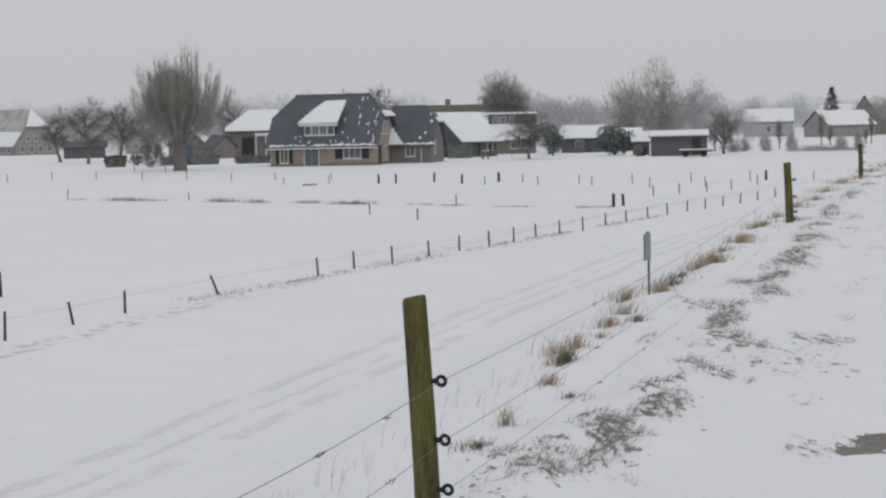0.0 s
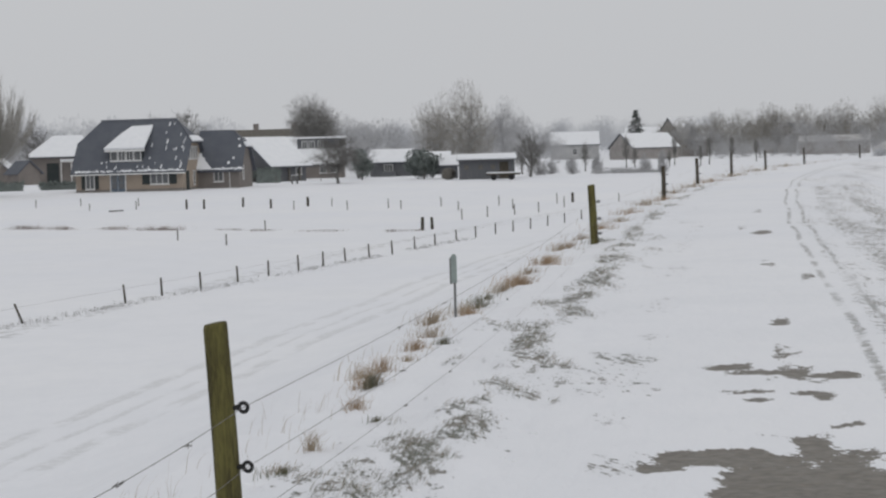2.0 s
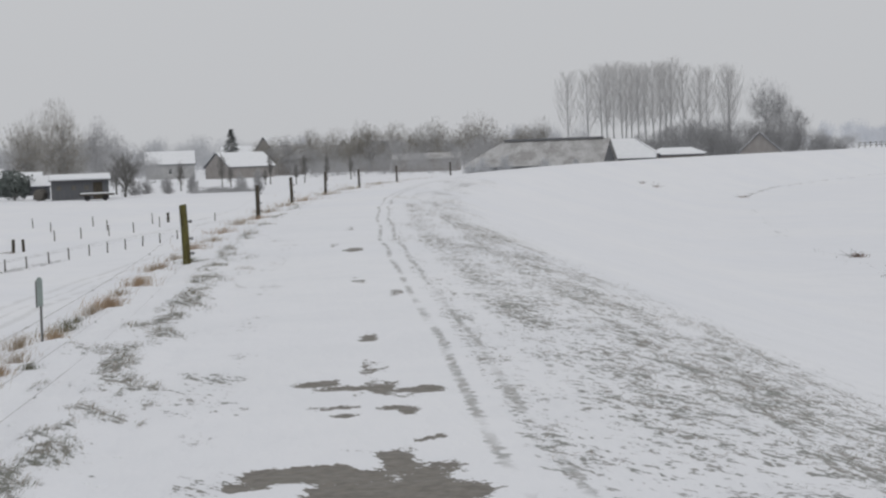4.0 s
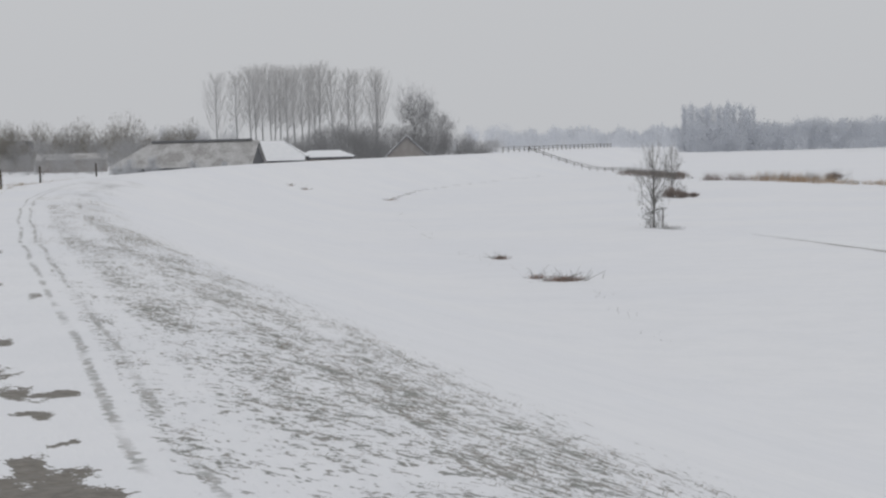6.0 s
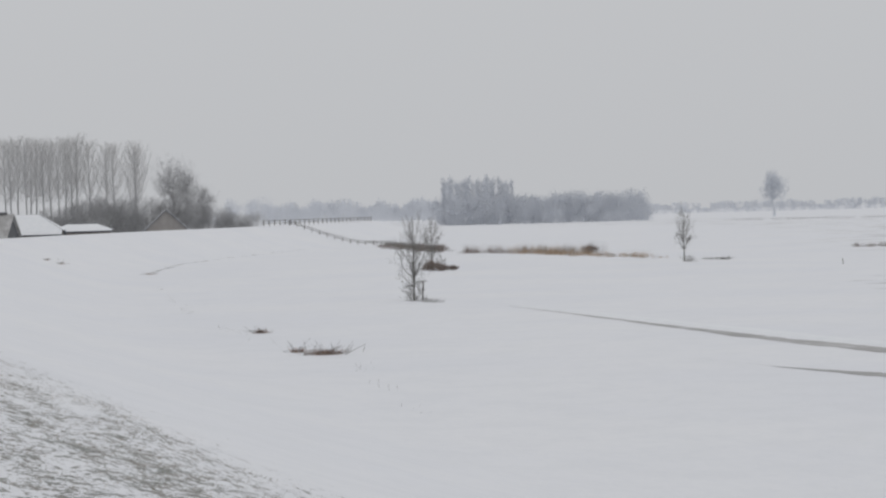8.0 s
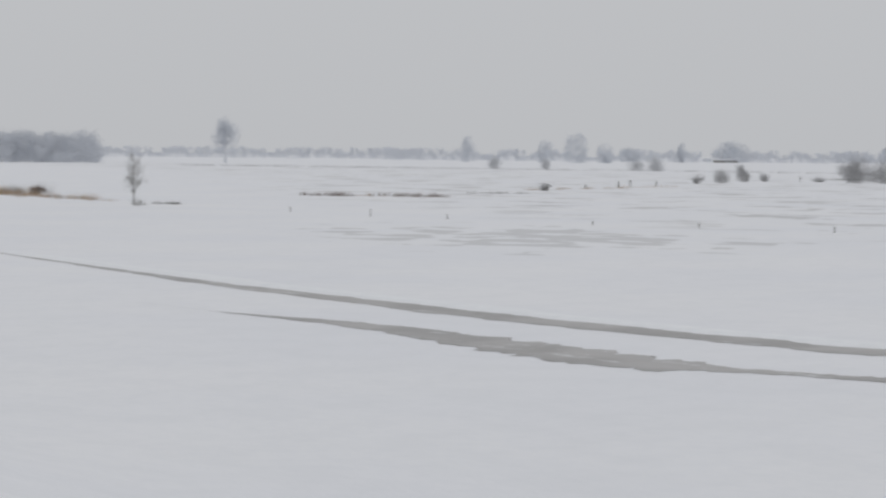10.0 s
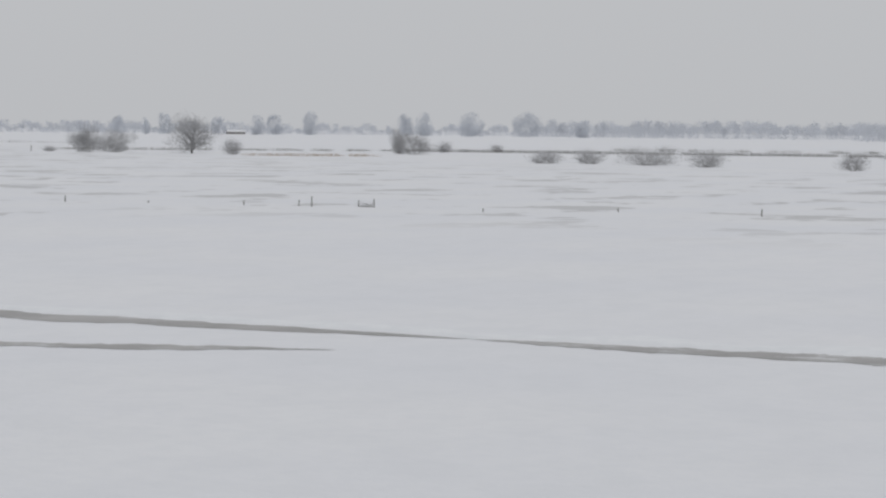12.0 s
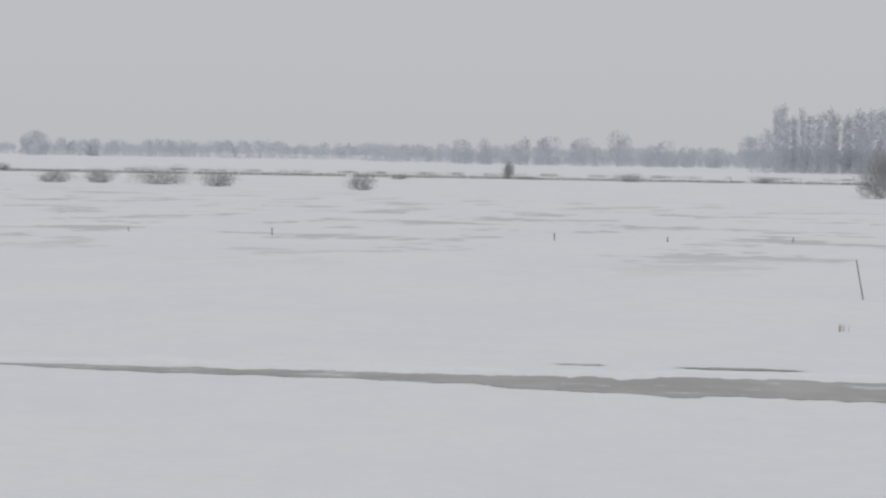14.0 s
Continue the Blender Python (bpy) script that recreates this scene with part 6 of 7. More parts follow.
def ice_strip(name, label, path, widths, seed, bank=0.0):
    """A frozen ditch: a thin sheet of grey ice with ragged snow edges."""
    r2 = random.Random(seed)
    p = np.array(path, float)
    w = np.array(widths, float)
    t = np.linspace(0, len(p) - 1, 900)
    i = np.clip(t.astype(int), 0, len(p) - 2)
    k = (t - i)[:, None]
    c = p[i] * (1 - k) + p[i + 1] * k
    c = np.stack([np.convolve(np.pad(c[:, q], 20, mode="reflect", reflect_type="odd"), np.ones(41) / 41, mode="valid") for q in (0, 1)], 1)
    ww = w[i] * (1 - k[:, 0]) + w[i + 1] * k[:, 0]
    n = np.gradient(c, axis=0)
    n /= np.linalg.norm(n, axis=1)[:, None]
    n = np.stack([np.convolve(np.pad(n[:, q], 40, mode="edge"), np.ones(81) / 81, mode="valid") for q in (0, 1)], 1)
    n /= np.linalg.norm(n, axis=1)[:, None]
    n = np.stack([n[:, 1], -n[:, 0]], 1)
    v, f = [], []
    level = MEADOW + 0.012 + 0.005 * max(0, seed - 9)
    for j in range(len(t)):
        a = ww[j] * (1 + 0.5 * noise.noise(Vector((t[j] * 3.1, seed, 0))) + 0.22 * noise.noise(Vector((t[j] * 9, seed, 5))) + 0.1 * noise.noise(Vector((t[j] * 23, seed, 5)))) - 0.1
        b = ww[j] * (1 + 0.5 * noise.noise(Vector((t[j] * 2.7, seed, 9))) + 0.22 * noise.noise(Vector((t[j] * 8, seed, 15))) + 0.1 * noise.noise(Vector((t[j] * 21, seed, 15)))) - 0.1
        a, b = max(a, 0.005), max(b, 0.005)
        q = len(v)
        v += [(c[j][0] - n[j][0] * a, c[j][1] - n[j][1] * a, level), (c[j][0], c[j][1], level), (c[j][0] + n[j][0] * b, c[j][1] + n[j][1] * b, level)]
        if j:
            f += [(q - 3, q - 2, q + 1, q), (q - 2, q - 1, q + 2, q + 1)]
    if bank:
        v2, f2 = [], []
        for j in range(0, len(t), 3):
            w = bank * (0.8 + 0.5 * noise.noise(Vector((t[j] * 1.3, seed, 31)))) * min(1.0, ww[j] * 2.5 + 0.1)
            for k_, z_ in ((0.15, -0.03), (0.35, 0.05), (0.8, 0.09), (1.4, 0.05), (2.2, -0.03)):
                q = ww[j] * 0.9 + k_ * w
                v2.append((c[j][0] - n[j][0] * q, c[j][1] - n[j][1] * q, MEADOW + z_ + (0.02 * noise.noise(Vector((t[j] * 5, k_ * 3, seed))) if z_ > 0 else 0)))
            if j:
                m = len(v2) - 10
                f2 += [(m + i_, m + i_ + 1, m + i_ + 6, m + i_ + 5) for i_ in range(4)]
        tagged(mesh_from("snow_bank", v2, f2, SNOW, True), "low bank of fresh smooth snow beside the frozen ditch", "snow bank", kind="stuff")
    return tagged(mesh_from(name, v, [g[::-1] for g in f], ICE, False), label, "ditch", kind="structure")


ice_strip("water_far_ditch", "long frozen grey ditch between snowy banks", [(81.4, 110), (77.4, 97.5), (73, 85), (68, 70), (63.8, 54), (62, 46), (60.5, 35), (60, 27.7), (59.4, 20.8), (59, 17), (58.6, 14), (58, 9.5), (57.9, 5.5), (57.4, 2), (56.7, -1), (56.7, -6), (56.2, -11), (55.5, -22)],
          [0.1, 0.22, 0.42, 0.75, 1.1, 1.25, 1.15, 1.0, 0.6, 0.12, 0.65, 0.9, 0.95, 1.2, 1.9, 2.5, 2.2, 1.5], 1, 1.5)
ice_strip("water_near_ditch", "shorter frozen grey ditch beside the first", [(57.5, 64), (56.3, 58), (56.2, 53), (55.6, 48), (54, 43), (53.3, 40), (52.2, 36.5), (51.8, 33.5), (52.2, 31), (52.7, 28), (53.2, 25.5), (54, 23), (54.7, 19.5)],
          [0.02, 0.12, 0.6, 1.1, 1.5, 1.7, 1.9, 1.7, 0.6, 0.6, 0.8, 0.5, 0.05], 2)
for i, (y0, y1, x, w) in enumerate(((-2, -7, 60.3, 0.35), (-4, -9, 61.6, 0.4), (-5, -14, 59.8, 0.5), (0, -3, 62.0, 0.2))):
    ice_strip("water_edge_ice", "thin tongue of grey ice beside the ditch", [(x + 0.2, y0), (x, (y0 * 2 + y1) / 3), (x, (y0 + 2 * y1) / 3), (x - 0.3, y1)], [0.03, w, w, 0.03], 10 + i)

# stakes of a sunken fence across the meadow
for az, d, tall in ((-46.25, 215, 0.6), (-48.6, 202, 0.7), (-50.85, 194, 0.5), (-62.07, 172, 0.55), (-64.44, 170, 0.2), (-67.2, 166, 0.4), (-74.2, 156, 0.3), (-78.15, 159, 0.3), (-82.3, 154, 0.6), (-90.56, 153, 0.55), (-93.86, 154, 0.4), (-97.46, 159, 0.35), (-55.1, 182, 0.4), (-58.2, 178, 0.5)):
    stake(az, d, tall, 0.045, 0, GREYWOOD, "short dark stake of a sunken meadow fence", "stakes across the meadow")
for az, d, tall, lean in ((-68.8, 164.7, 0.55, -14), (-69.18, 163, 0.85, 0), (-70.55, 164, 0.55, 6), (-71.0, 163, 0.7, 0)):
    stake(az, d, tall, 0.045, lean, GREYWOOD, "grey gate stake with brambles in the meadow", "stakes across the meadow")
tree("bramble", "small dry bramble between two gate stakes", at(-70.8, 163.5), 120, 0.75, 2.0, 0.03, dict(BUSH, n=(10, 4, 3, 2)), BARK, HAZERIME1)
pole = tagged(sticks("leaning_pole", [((0, 0, -0.3), (-0.42, 0, 1.9), 0.032, 0.026)], GREYWOOD, None, 7), "grey leaning pole stuck in the snowy meadow", "pole")
pole.matrix_world = pose(*at(-99.5, 95), 0, 0, -99.5)
tagged(blades("weed_stalk", [(at(-98.9, 77) + Vector((rng.gauss(0, 0.1), rng.gauss(0, 0.1), 0)), 0.3, (rng.gauss(0, 0.1), 0), 0.01) for _ in range(14)], rng, STRAW, "small dry weed stalks in the snow", kind="thing"), group="weeds")

# saplings and the fence that runs down from the dike
SAP = dict(SLIM, low=0.16, n=(22, 5, 4, 4), least=0.0006, steep=1.3, up=0.8, limb=0.32, crook=0.3)
sap = tree("sapling", "slim bare young tree with a prop stake on the meadow's edge", at(-33.8, 149.5), 130, 7.2, 3.5, 0.075, SAP, BARK, TWIG, "saplings on the meadow")
cling = mesh_from("clinging_leaves", *cloud(129, 1.9, 2.6, 420, 0.06, 0.25), TWIG)
cling.parent, cling["label"] = sap, "withered brown leaves low on the tree"
tree("sapling", "slim bare young tree beside dry brush", at(-34.35, 236), 131, 6.8, 3.3, 0.075, SAP, BARK, TWIG, "saplings on the meadow")
tree("sapling", "slim upright bare young tree at the reed bed's end", at(-41.72, 239), 132, 7.4, 3.2, 0.08, SAP, BARK, TWIG, "saplings on the meadow")
stake(0, 0, 1.5, 0.05, 0, OLDWOOD, "prop stake beside the sapling", "prop stakes", at(-34.05, 148.8))
for az, d, tall, wide, seed, m in ((-33.8, 149.3, 1.7, 2.0, 133, TWIG), (-34.55, 233, 2.0, 2.6, 134, TWIG), (-41.85, 238, 1.1, 2.2, 135, TWIG), (-42.9, 244, 0.5, 2.6, 136, TWIG)):
    tree("dry_brush", "low dark dry brush round the sapling's foot", at(az, d), seed, tall, wide, 0.03, dict(BUSH, n=(12, 4, 4, 4), least=0.003), BARK, m, "brush on the meadow")
reeds("dry_brush_line", "dark dry weeds along the sapling's bank", -33.9, 149, -35.2, 140, 160, 0.35, 0.3, TWIG)


def fence_run(name, label, a, c, count, tall, r, rails):
    root = empty(name, a)
    for i in range(count):
        p = a.lerp(c, i / (count - 1)) - a
        g = float(height([a.x + p.x], [a.y + p.y])[0])
        post = part("post", lathe([(r, -0.2), (r, tall * rng.uniform(0.9, 1.05))], 6), OLDWOOD, root)
        post.matrix_local = pose(p.x, p.y, g - a.z)
    for h in rails:
        segs = []
        for i in range(count - 1):
            p, q = a.lerp(c, i / (count - 1)) - a, a.lerp(c, (i + 1) / (count - 1)) - a
            gp, gq = (float(height([a.x + v.x], [a.y + v.y])[0]) - a.z for v in (p, q))
            segs.append(((p.x, p.y, gp + h), (q.x, q.y, gq + h), 0.05, 0.05))
        sticks("rail", segs, OLDWOOD, root, 4)
    return tagged(root, label, "fence")


fence_run("dike_top_fence", "dark wooden post-and-rail fence on the distant dike", at(-29.45, 436), at(-32.6, 570), 26, 1.35, 0.09, (0.6, 1.15))
fence_run("slope_fence", "dark wooden fence running down the dike to the meadow", at(-30.2, 440), at(-33.1, 430), 14, 1.0, 0.08, (0.5, 0.9))
for az0, d0, az1, d1, n, tall, mat in ((-32.9, 432, -34.9, 336, 600, 0.6, TWIG), (-33.0, 430, -34.6, 352, 1500, 1.1, TWIG), (-31.0, 442, -33.0, 430, 200, 0.4, TWIG)):
    reeds("hedge_row", "dark low scrub along the fence to the meadow", az0, d0, az1, d1, n, tall, 0.7, mat)
def clumps(name, label, az0, d0, az1, d1, count, per, tall, wide, spread, mat):
    """Separate clumps of reed along a line, each leaning its own way."""
    rows, (a, c) = [], (at(az0, d0), at(az1, d1))
    for _ in range(count):
        m = a.lerp(c, rng.random()) + Vector((rng.gauss(0, spread), rng.gauss(0, spread), 0))
        high, w, lean = tall * rng.uniform(0.35, 1.15), wide * rng.uniform(0.5, 1.4), rng.gauss(0.15, 0.25)
        for _ in range(per):
            h = high * rng.uniform(0.4, 1.0)
            rows.append((m + Vector((rng.gauss(0, w), rng.gauss(0, w), 0)), h, (h * rng.gauss(lean, 0.25), h * rng.gauss(0, 0.25)), 0.004 + 0.00003 * d0))
    blades(name, rows, rng, mat, label)


def brush_heap(az, d, tall, wide, seed, label):
    root = empty("brush_heap", at(az, d))
    s_ = spray(seed, tall, wide, 420, 0.022, 0.0, 7, 0.6, 0.4)
    sticks("brushwood", s_, BRUSH, root, 1)["kind"] = "stuff"
    sticks("stems", [((rng.gauss(0, wide * 0.2), rng.gauss(0, 0.3), -0.1), (rng.gauss(0, wide * 0.3), rng.gauss(0, 0.4), tall * rng.uniform(0.5, 1.0)), 0.03, 0.012) for _ in range(14)], BRUSH, root, 4)
    tagged(root, label, "brushwood", "brush heaps by the meadow")


for az0, d0, az1, d1, n, tall in ((10.96, 149, 10.3, 148, 4, 0.18), (9.69, 146, 8.09, 142.4, 26, 0.34), (6.87, 139, 6.06, 137, 16, 0.4), (5.74, 136, 5.08, 134, 12, 0.3), (4.34, 133, 3.69, 131, 12, 0.32), (3.28, 129.3, 2.04, 126.6, 24, 0.4), (1.05, 125.3, -0.6, 120.7, 16, 0.16), (-1.43, 119, -2.51, 117.7, 12, 0.14), (-3.91, 115, -4.9, 114.7, 12, 0.2)):
    clumps("ditch_grass", "dark tufts of rough grass along a snowed-up field ditch", az0, d0, az1, d1, n, 22, tall, 0.3, 0.12, BRUSH)
for az, d, tall, wide, seed in ((-33.1, 385, 1.2, 5.0, 301), (-33.45, 370, 1.0, 5.0, 302), (-33.9, 346, 1.7, 4.6, 303), (-34.2, 338, 1.2, 4.0, 304), (-34.55, 331, 1.5, 3.6, 305)):
    brush_heap(az, d, tall, wide, seed, "dark brown heap of brushwood on the snowy bank")
for az, d, tall, wide, seed in ((-34.3, 226, 1.5, 1.8, 306), (-34.6, 225, 1.0, 1.8, 307), (-34.95, 227, 0.6, 1.4, 308)):
    brush_heap(az, d, tall, wide, seed, "low brown brushwood at the young tree's foot")
clumps("reed_bed", "dark dry reeds at the bed's edge", -35.3, 322, -37.5, 306, 44, 24, 1.6, 0.5, 1.0, BRUSH)
clumps("reed_bed", "bed of tan reeds in the snowy meadow", -36.9, 309, -38.7, 286, 52, 24, 1.7, 0.5, 1.2, STRAW)
clumps("reed_bed", "brown reeds mixed into the bed", -36.9, 312, -39.2, 300, 40, 24, 1.8, 0.5, 0.9, TWIG)
clumps("reed_bed", "pale sparse reeds towards the young tree", -38.6, 286, -40.9, 258, 50, 20, 1.0, 0.5, 1.3, STRAW)
clumps("reed_bed", "low brown tufts towards the young tree", -38.6, 290, -41.0, 258, 20, 18, 0.6, 0.4, 1.2, TWIG)
brush_heap(-39.04, 300, 1.3, 3.2, 309, "dark brown heap of brushwood beside the reeds")
clumps("reed_clump", "dark clump of dry reeds in the snowy meadow", -46.7, 298, -48.0, 294, 30, 26, 0.85, 0.4, 0.6, BRUSH)
clumps("reed_clump", "long dark clump of dry reeds in the snowy meadow", -48.9, 296, -50.85, 291, 44, 26, 0.8, 0.4, 0.7, BRUSH)
clumps("reed_clump", "few tan reeds between the clumps", -48.1, 295, -48.9, 296, 7, 20, 0.6, 0.3, 0.5, STRAW)
clumps("reed_clump", "sparse dry reeds in the snowy meadow", -51.5, 318, -53.0, 322, 18, 20, 0.6, 0.4, 0.8, TWIG)
clumps("reed_clump", "low dark tufts by the young tree", -42.3, 246, -43.2, 243, 14, 20, 0.5, 0.3, 0.4, TWIG)
reeds("bank_scrub", "dark scrub along a far bank across the meadow", -62.0, 545, -72.5, 560, 3000, 0.8, 0.8, TWIG, -0.15)
reeds("bank_scrub", "dark scrub along a far bank across the meadow", -72.0, 562, -90.0, 540, 9000, 1.0, 1.0, TWIG, -0.5)
reeds("bank_scrub", "dark scrub along a far bank across the meadow", -89.5, 535, -99.5, 540, 5000, 0.9, 1.2, TWIG, -0.4)
reeds("bank_scrub", "broken line of scrub behind the far bank", -78.0, 640, -99.5, 640, 3200, 1.0, 1.2, TWIG, 0.12)
reeds("bank_scrub", "pale reeds along a bank in the meadow", -67.2, 455, -71.0, 455, 1300, 0.7, 0.8, STRAW, -0.2)
reeds("bank_scrub", "dark scrub on a distant bank", -43.0, 900, -55.0, 780, 2200, 1.0, 1.5, HAZERIME1, -0.1)
reeds("bank_scrub", "dark scrub on a distant bank", -55.0, 800, -64.0, 730, 1300, 0.9, 1.5, HAZERIME1, -0.05)
reeds("bank_scrub", "dry grass along a meadow edge", -53.2, 352, -57.5, 405, 600, 0.5, 0.5, STRAW, 0.05)
for az, d, tall in ((-53.78, 349, 1.2), (-54.9, 372, 0.9), (-55.86, 390, 1.3), (-56.2, 395, 1.5), (-56.95, 404, 1.2), (-61.1, 500, 1.5)):
    stake(az, d, tall, 0.09, 0, OLDWOOD, "dark fence post far off in the meadow", "posts far off in the meadow")

# bushes in the meadow
for az, d, tall, wide, seed, m in ((-62.65, 492, 6.6, 6.2, 140, HAZERIME1), (-63.45, 495, 5.6, 7.4, 141, HAZERIME1), (-66.85, 466, 3.9, 3.4, 143, HAZERIME1), (-72.15, 498, 5.4, 7.2, 144, HAZERIME1), (-71.75, 505, 6.4, 4.2, 145, HAZERIME1), (-73.05, 545, 3.2, 3.6, 146, HAZERIME1), (-74.6, 560, 2.3, 3.2, 147, HAZERIME1), (-76.0, 385, 2.6, 6.4, 148, HAZERIME1), (-77.3, 386, 2.9, 5.6, 149, HAZERIME1), (-79.05, 376, 3.7, 8.4, 150, HAZERIME1), (-80.7, 362, 3.2, 6.4, 151, HAZERIME1), (-84.85, 346, 3.2, 4.2, 152, HAZERIME1), (-89.2, 545, 5.2, 2.4, 153, HAZERIME1), (-92.75, 524, 2.4, 7.5, 154, HAZERIME1), (-86.0, 500, 1.6, 4, 155, HAZERIME1), (-96.6, 545, 2.0, 7, 156, HAZERIME1),
                                   (-99.9, 352, 8.6, 6.5, 157, HAZERIME1), (-58.15, 455, 2.2, 2.2, 158, HAZERIME1), (-58.85, 472, 3.4, 3.4, 159, HAZERIME1), (-59.5, 495, 3.2, 3.0, 160, HAZERIME1), (-59.4, 600, 4.0, 2.6, 161, HAZERIME1), (-60.05, 505, 2.2, 2.0, 162, HAZERIME1), (-56.35, 790, 4.6, 5.5, 163, HAZERIME1), (-56.95, 790, 5.6, 6.0, 164, HAZERIME1), (-52.2, 855, 5.5, 4.5, 165, HAZERIME1), (-53.75, 820, 4.6, 4.0, 166, HAZERIME1), (-53.7, 352, 1.5, 1.8, 167, HAZERIME1), (-61.6, 505, 1.4, 3.0, 168, HAZERIME1)):
    # the farthest bushes take a paler twig colour in place of haze
    dome_tree("meadow_bush", "bare grey-brown bush in the snowy meadow" if d < 600 else "bare haze-tinted bush in the snowy meadow", at(az, d), seed, tall * 1.05, wide * 1.45, 0.07, int(600 + 80 * tall * wide), 0.015, BARK if d < 600 else HAZERIME1, m if d < 700 else HAZERIME2, 0.0, 0.6, 0.16, "bushes in the meadow", BUSH, "shrub")
dome_tree("meadow_tree", "round bare tree in the snowy meadow", at(-65.68, 482), 142, 9.8, 13.0, 0.3, 6500, 0.018, BARK, HAZERIME1, 0.04, 0.4, 0.1)

# the brush washed up by high water at the dike's foot
def drift_heap(az, d, wide, n, label, turn):
    """Loose branches on a mat of flattened reed."""
    root = empty("driftwood", at(az, d), turn)
    segs = []
    for _ in range(n):
        a = Vector((rng.gauss(0, wide * 0.34), rng.gauss(0, wide * 0.3), rng.uniform(0.0, 0.1)))
        w = Vector((rng.gauss(0, 0.6), rng.gauss(0, 0.5), abs(rng.gauss(0, 0.4))))
        segs.append((a, a + w * rng.uniform(0.4, 0.9), 0.014, 0.006))
    sticks("branches", segs, TWIG, root, 4)["kind"] = "stuff"
    mat_ = [((rng.gauss(0, wide * 0.26), rng.gauss(0, wide * 0.2), 0.01), rng.uniform(0.05, 0.26), (rng.gauss(0, 0.14), rng.gauss(0, 0.14)), 0.009) for _ in range(n * 9)]
    ob = blades("reed_mat", mat_, rng, FLOTSAM, "red-brown flattened reed")
    ob.parent = root
    del ob["category"]
    tagged(root, label, "driftwood", "driftwood at the dike's foot")


drift_heap(-31.15, 94, 1.7, 60, "heap of brown driftwood and reeds lying on the snow", -30)
drift_heap(-30.35, 96, 0.7, 14, "small heap of dark driftwood and reeds on the snow", -20)
drift_heap(-29.3, 113, 0.9, 22, "few dark branches and reeds on the snow", -60)
drift_heap(-26.1, 238, 1.7, 16, "dark branch with flotsam on the dike's slope", 20)
drift_heap(-23.2, 218, 0.8, 8, "few dark sticks on the dike's slope", 60)
drift_heap(-23.6, 218, 1.0, 12, "few dark sticks and reeds on the dike's slope", 40)
for az0, d0, az1, d1, n in ((-26.1, 240, -27.0, 281, 260), (-27.0, 281, -28.5, 320, 160), (-28.5, 320, -30.6, 380, 120), (-26.17, 209, -26.8, 159, 22), (-26.8, 159, -27.65, 127, 26), (-27.65, 127, -30.1, 99, 30), (-31.6, 93, -34.7, 60, 24)):
    reeds("flood_mark", "thin broken line of flotsam along the dike's foot", az0, d0, az1, d1, n, 0.14, 0.25, TWIG, 0.0)

# woods far across the meadows, their tones paled to stand for haze
FAR_T = [cloud(170 + i, 15, 17, 760, 0.58) for i in range(4)]
MID_T = [cloud(174 + i, 15, 13, 1700, 0.33, 0.06, 10) for i in range(3)] + [cloud(178, 8, 13, 1100, 0.33, 0.0)]
FAR_B = [cloud(180 + i, 8, 15, 420, 0.6, 0.0) for i in range(2)]
FAR_P = [cloud(185 + i, 26, 8.5, 1900, 0.3, 0.02, 12, True) for i in range(3)]
belt("poplar_wood", "block of tall haze-tinted poplars across the meadow", -34.75, -36.6, 1100, 22, 1.0, 0.07, FAR_P, FARWOOD, 11, MEADOW)
belt("poplar_wood", "second rank of haze-tinted poplars", -34.75, -36.8, 1140, 12, 0.95, 0.08, FAR_P, FARWOOD, 12, MEADOW)
belt("alder_wood", "dense haze-tinted wood across the meadow", -34.8, -40.6, 1090, 46, 1.15, 0.15, MID_T[:3], FARWOOD, 13, MEADOW)
belt("alder_wood", "undergrowth of the haze-tinted wood", -34.8, -40.7, 1080, 40, 1.0, 0.2, MID_T[3:], FARWOOD, 14, MEADOW)
dome_tree("lone_tree", "tall lone haze-tinted tree far across the meadow", at(-44.35, 1150, MEADOW), 190, 27, 15.5, 0.7, 2200, 0.06, FARWOOD, HAZEWOOD, 0.3, 0.7, 0.1)
def far_domes(rows, d, mat, seed, label):
    """Round-headed trees on the horizon: (bearing, elevation of the top, breadth), in degrees."""
    g = random.Random(seed)
    for i, (az, el, breadth) in enumerate(rows):
        dd = d * g.uniform(0.97, 1.04)
        tall, wide = dd * math.tan(radians(el)) + EYE - MEADOW, dd * radians(breadth)
        root = empty("far_tree", at(az, dd, MEADOW))
        for k in range(max(1, round(wide / 16))):
            x = (k + 0.5) * 16 - 8 * max(1, round(wide / 16))
            trunk = part("trunk", lathe([(0.5, -0.3), (0.35, tall * 0.5)], 7), mat, root)
            trunk.matrix_local = pose(x * math.cos(radians(az)), x * math.sin(radians(az)), 0)
        ob = mesh_from("crown", *cloud(seed + i, tall, wide, int(300 + 8.0 * tall * wide), 0.5 * dd / 1700, 0.04, 14, False, True), mat)
        ob.parent = root
        tagged(root, label, "tree", "single trees on the horizon")


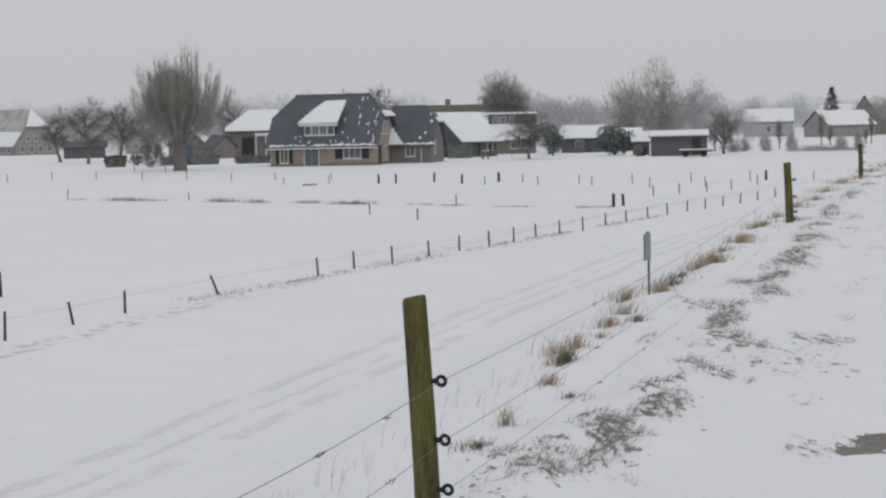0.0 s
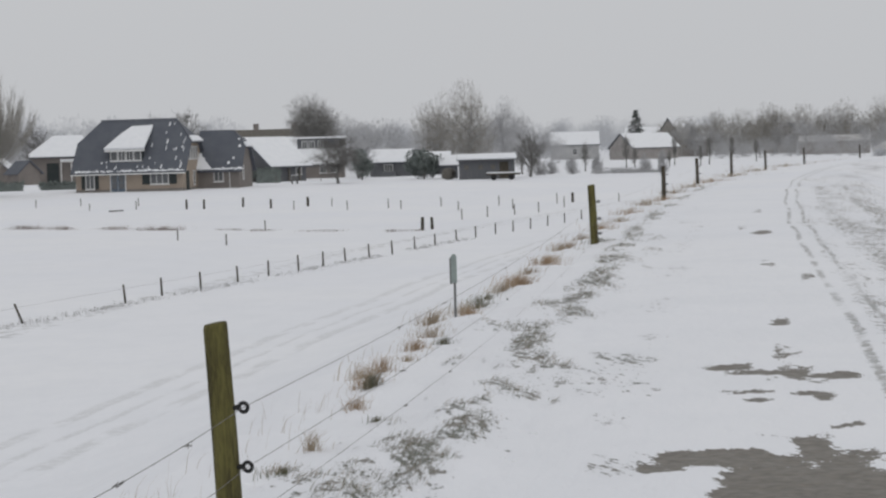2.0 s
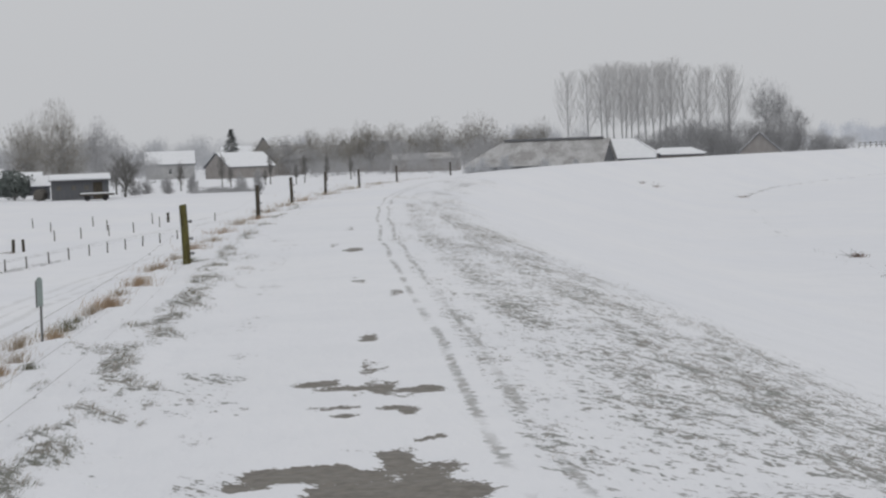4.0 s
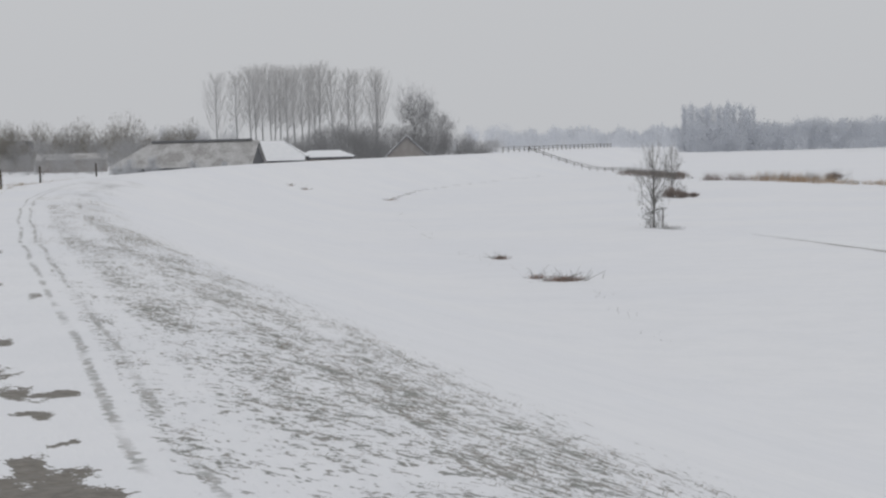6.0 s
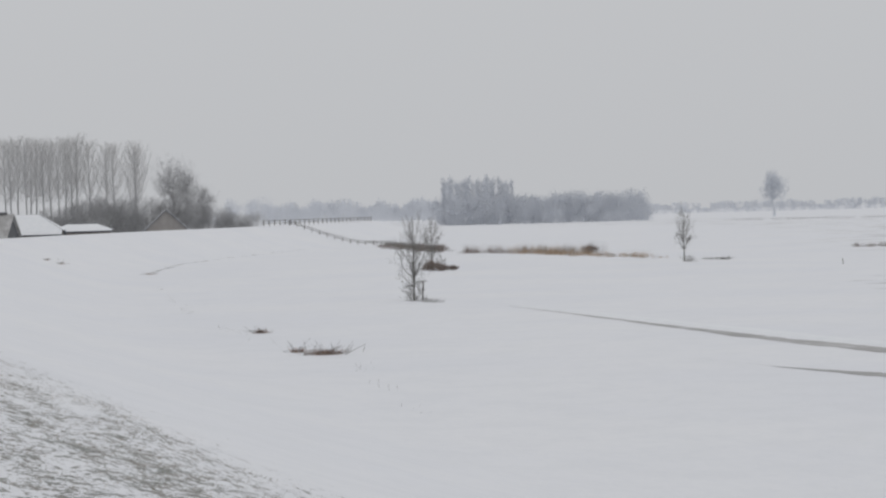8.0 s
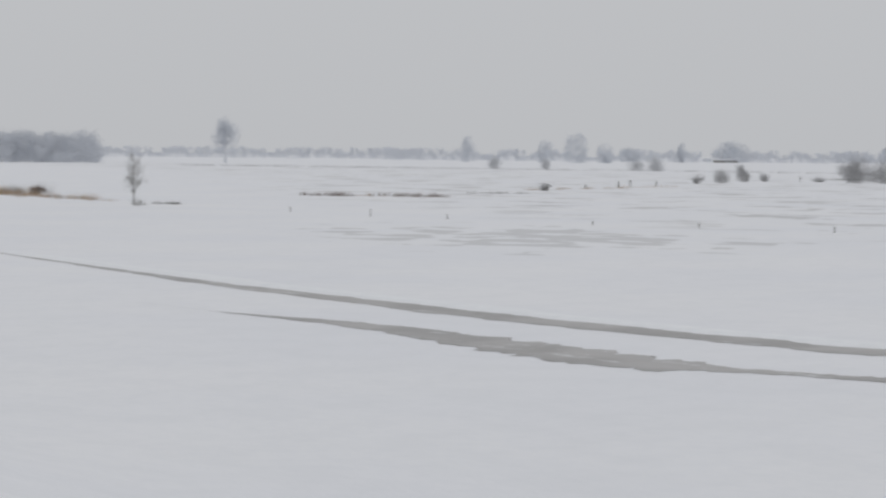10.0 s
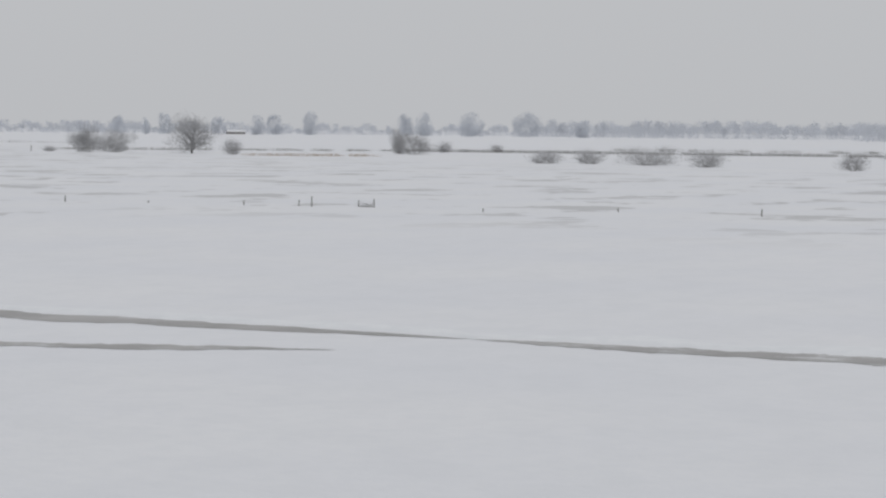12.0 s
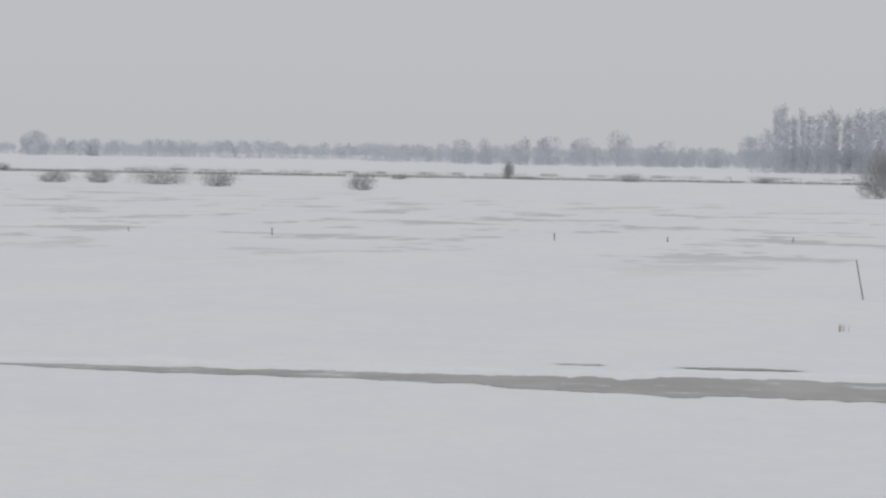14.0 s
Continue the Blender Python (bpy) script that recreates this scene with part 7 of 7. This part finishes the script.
far_domes(((-56.13, 0.19, 0.71), (-57.71, 0.34, 0.3), (-59.16, 0.39, 1.1), (-63.58, 0.3, 0.43), (-64.35, 0.24, 0.28), (-64.85, 0.39, 0.53), (-66.46, 0.29, 0.5), (-67.58, 0.35, 0.5), (-68.1, 0.38, 0.54), (-69.14, 0.45, 0.51), (-71.87, 0.42, 0.53), (-72.44, 0.47, 0.53), (-73.83, 0.48, 0.82), (-75.5, 0.48, 0.97), (-77.1, 0.16, 0.45)), 1700, HAZEWOOD, 191, "round haze-tinted tree far across the meadow")
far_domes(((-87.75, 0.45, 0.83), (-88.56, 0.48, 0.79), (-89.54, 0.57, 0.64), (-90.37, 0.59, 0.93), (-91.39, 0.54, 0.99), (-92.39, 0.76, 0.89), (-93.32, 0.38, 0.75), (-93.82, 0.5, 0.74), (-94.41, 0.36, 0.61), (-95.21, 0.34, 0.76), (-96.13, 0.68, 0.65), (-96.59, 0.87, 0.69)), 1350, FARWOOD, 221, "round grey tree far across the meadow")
far_domes(((-51.45, 0.5, 0.55), (-53.75, 0.4, 0.55), (-54.6, 0.62, 0.75), (-55.5, 0.3, 0.6)), 1450, HAZEWOOD, 241, "round haze-tinted tree far across the meadow")
belt("horizon_woods", "pale haze-tinted woods on the horizon", -29.5, -36.0, 1500, 50, 1.05, 0.25, FAR_T, HAZE3, 20, -3.0)
belt("horizon_woods", "pale haze-tinted woods on the horizon", -33.0, -50.0, 2100, 130, 0.85, 0.12, FAR_T + FAR_B, HAZE3, 21, MEADOW)
belt("horizon_woods", "pale haze-tinted woods on the horizon", -49.0, -64.0, 1850, 130, 0.72, 0.3, FAR_T + FAR_B, HAZE3, 22, MEADOW)
belt("horizon_woods", "pale haze-tinted woods on the horizon", -62.0, -80.0, 1950, 130, 0.72, 0.3, FAR_T + FAR_B, HAZE3, 23, MEADOW)
belt("horizon_woods", "pale haze-tinted woods on the horizon", -76.0, -96.5, 1800, 140, 0.95, 0.3, FAR_T, HAZE3, 24, MEADOW)
belt("horizon_woods", "haze-tinted woods across the meadow", -85.0, -97.0, 1500, 70, 0.85, 0.25, FAR_T + FAR_B, HAZE3, 25, MEADOW)
belt("alder_wood", "low haze-tinted thicket across the meadow", -88.0, -96.0, 1300, 34, 0.5, 0.15, MID_T[:3], FARWOOD, 26, MEADOW)
belt("poplar_wood", "haze-tinted poplar wood across the meadow", -96.9, -104.0, 1000, 60, 1.2, 0.1, FAR_P, FARWOOD, 27, MEADOW)
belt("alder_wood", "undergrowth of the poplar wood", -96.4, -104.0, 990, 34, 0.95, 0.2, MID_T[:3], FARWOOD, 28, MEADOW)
belt("horizon_woods", "pale haze-tinted woods on the horizon", -96.0, -150.0, 1900, 50, 1.0, 0.2, FAR_T, HAZE3, 29, MEADOW)
h = house("far_farm", "far farm with a long snowy roof on the horizon", at(-58.6, 1750, MEADOW), -58, 22, 9, 2.0, 3.6, BRICKFAR, THATCH)
h = house("far_farm", "far farm with a snowy roof on the horizon", at(-66.7, 1750, MEADOW), -60, 16, 9, 2.0, 3.6, BRICKFAR, THATCH)
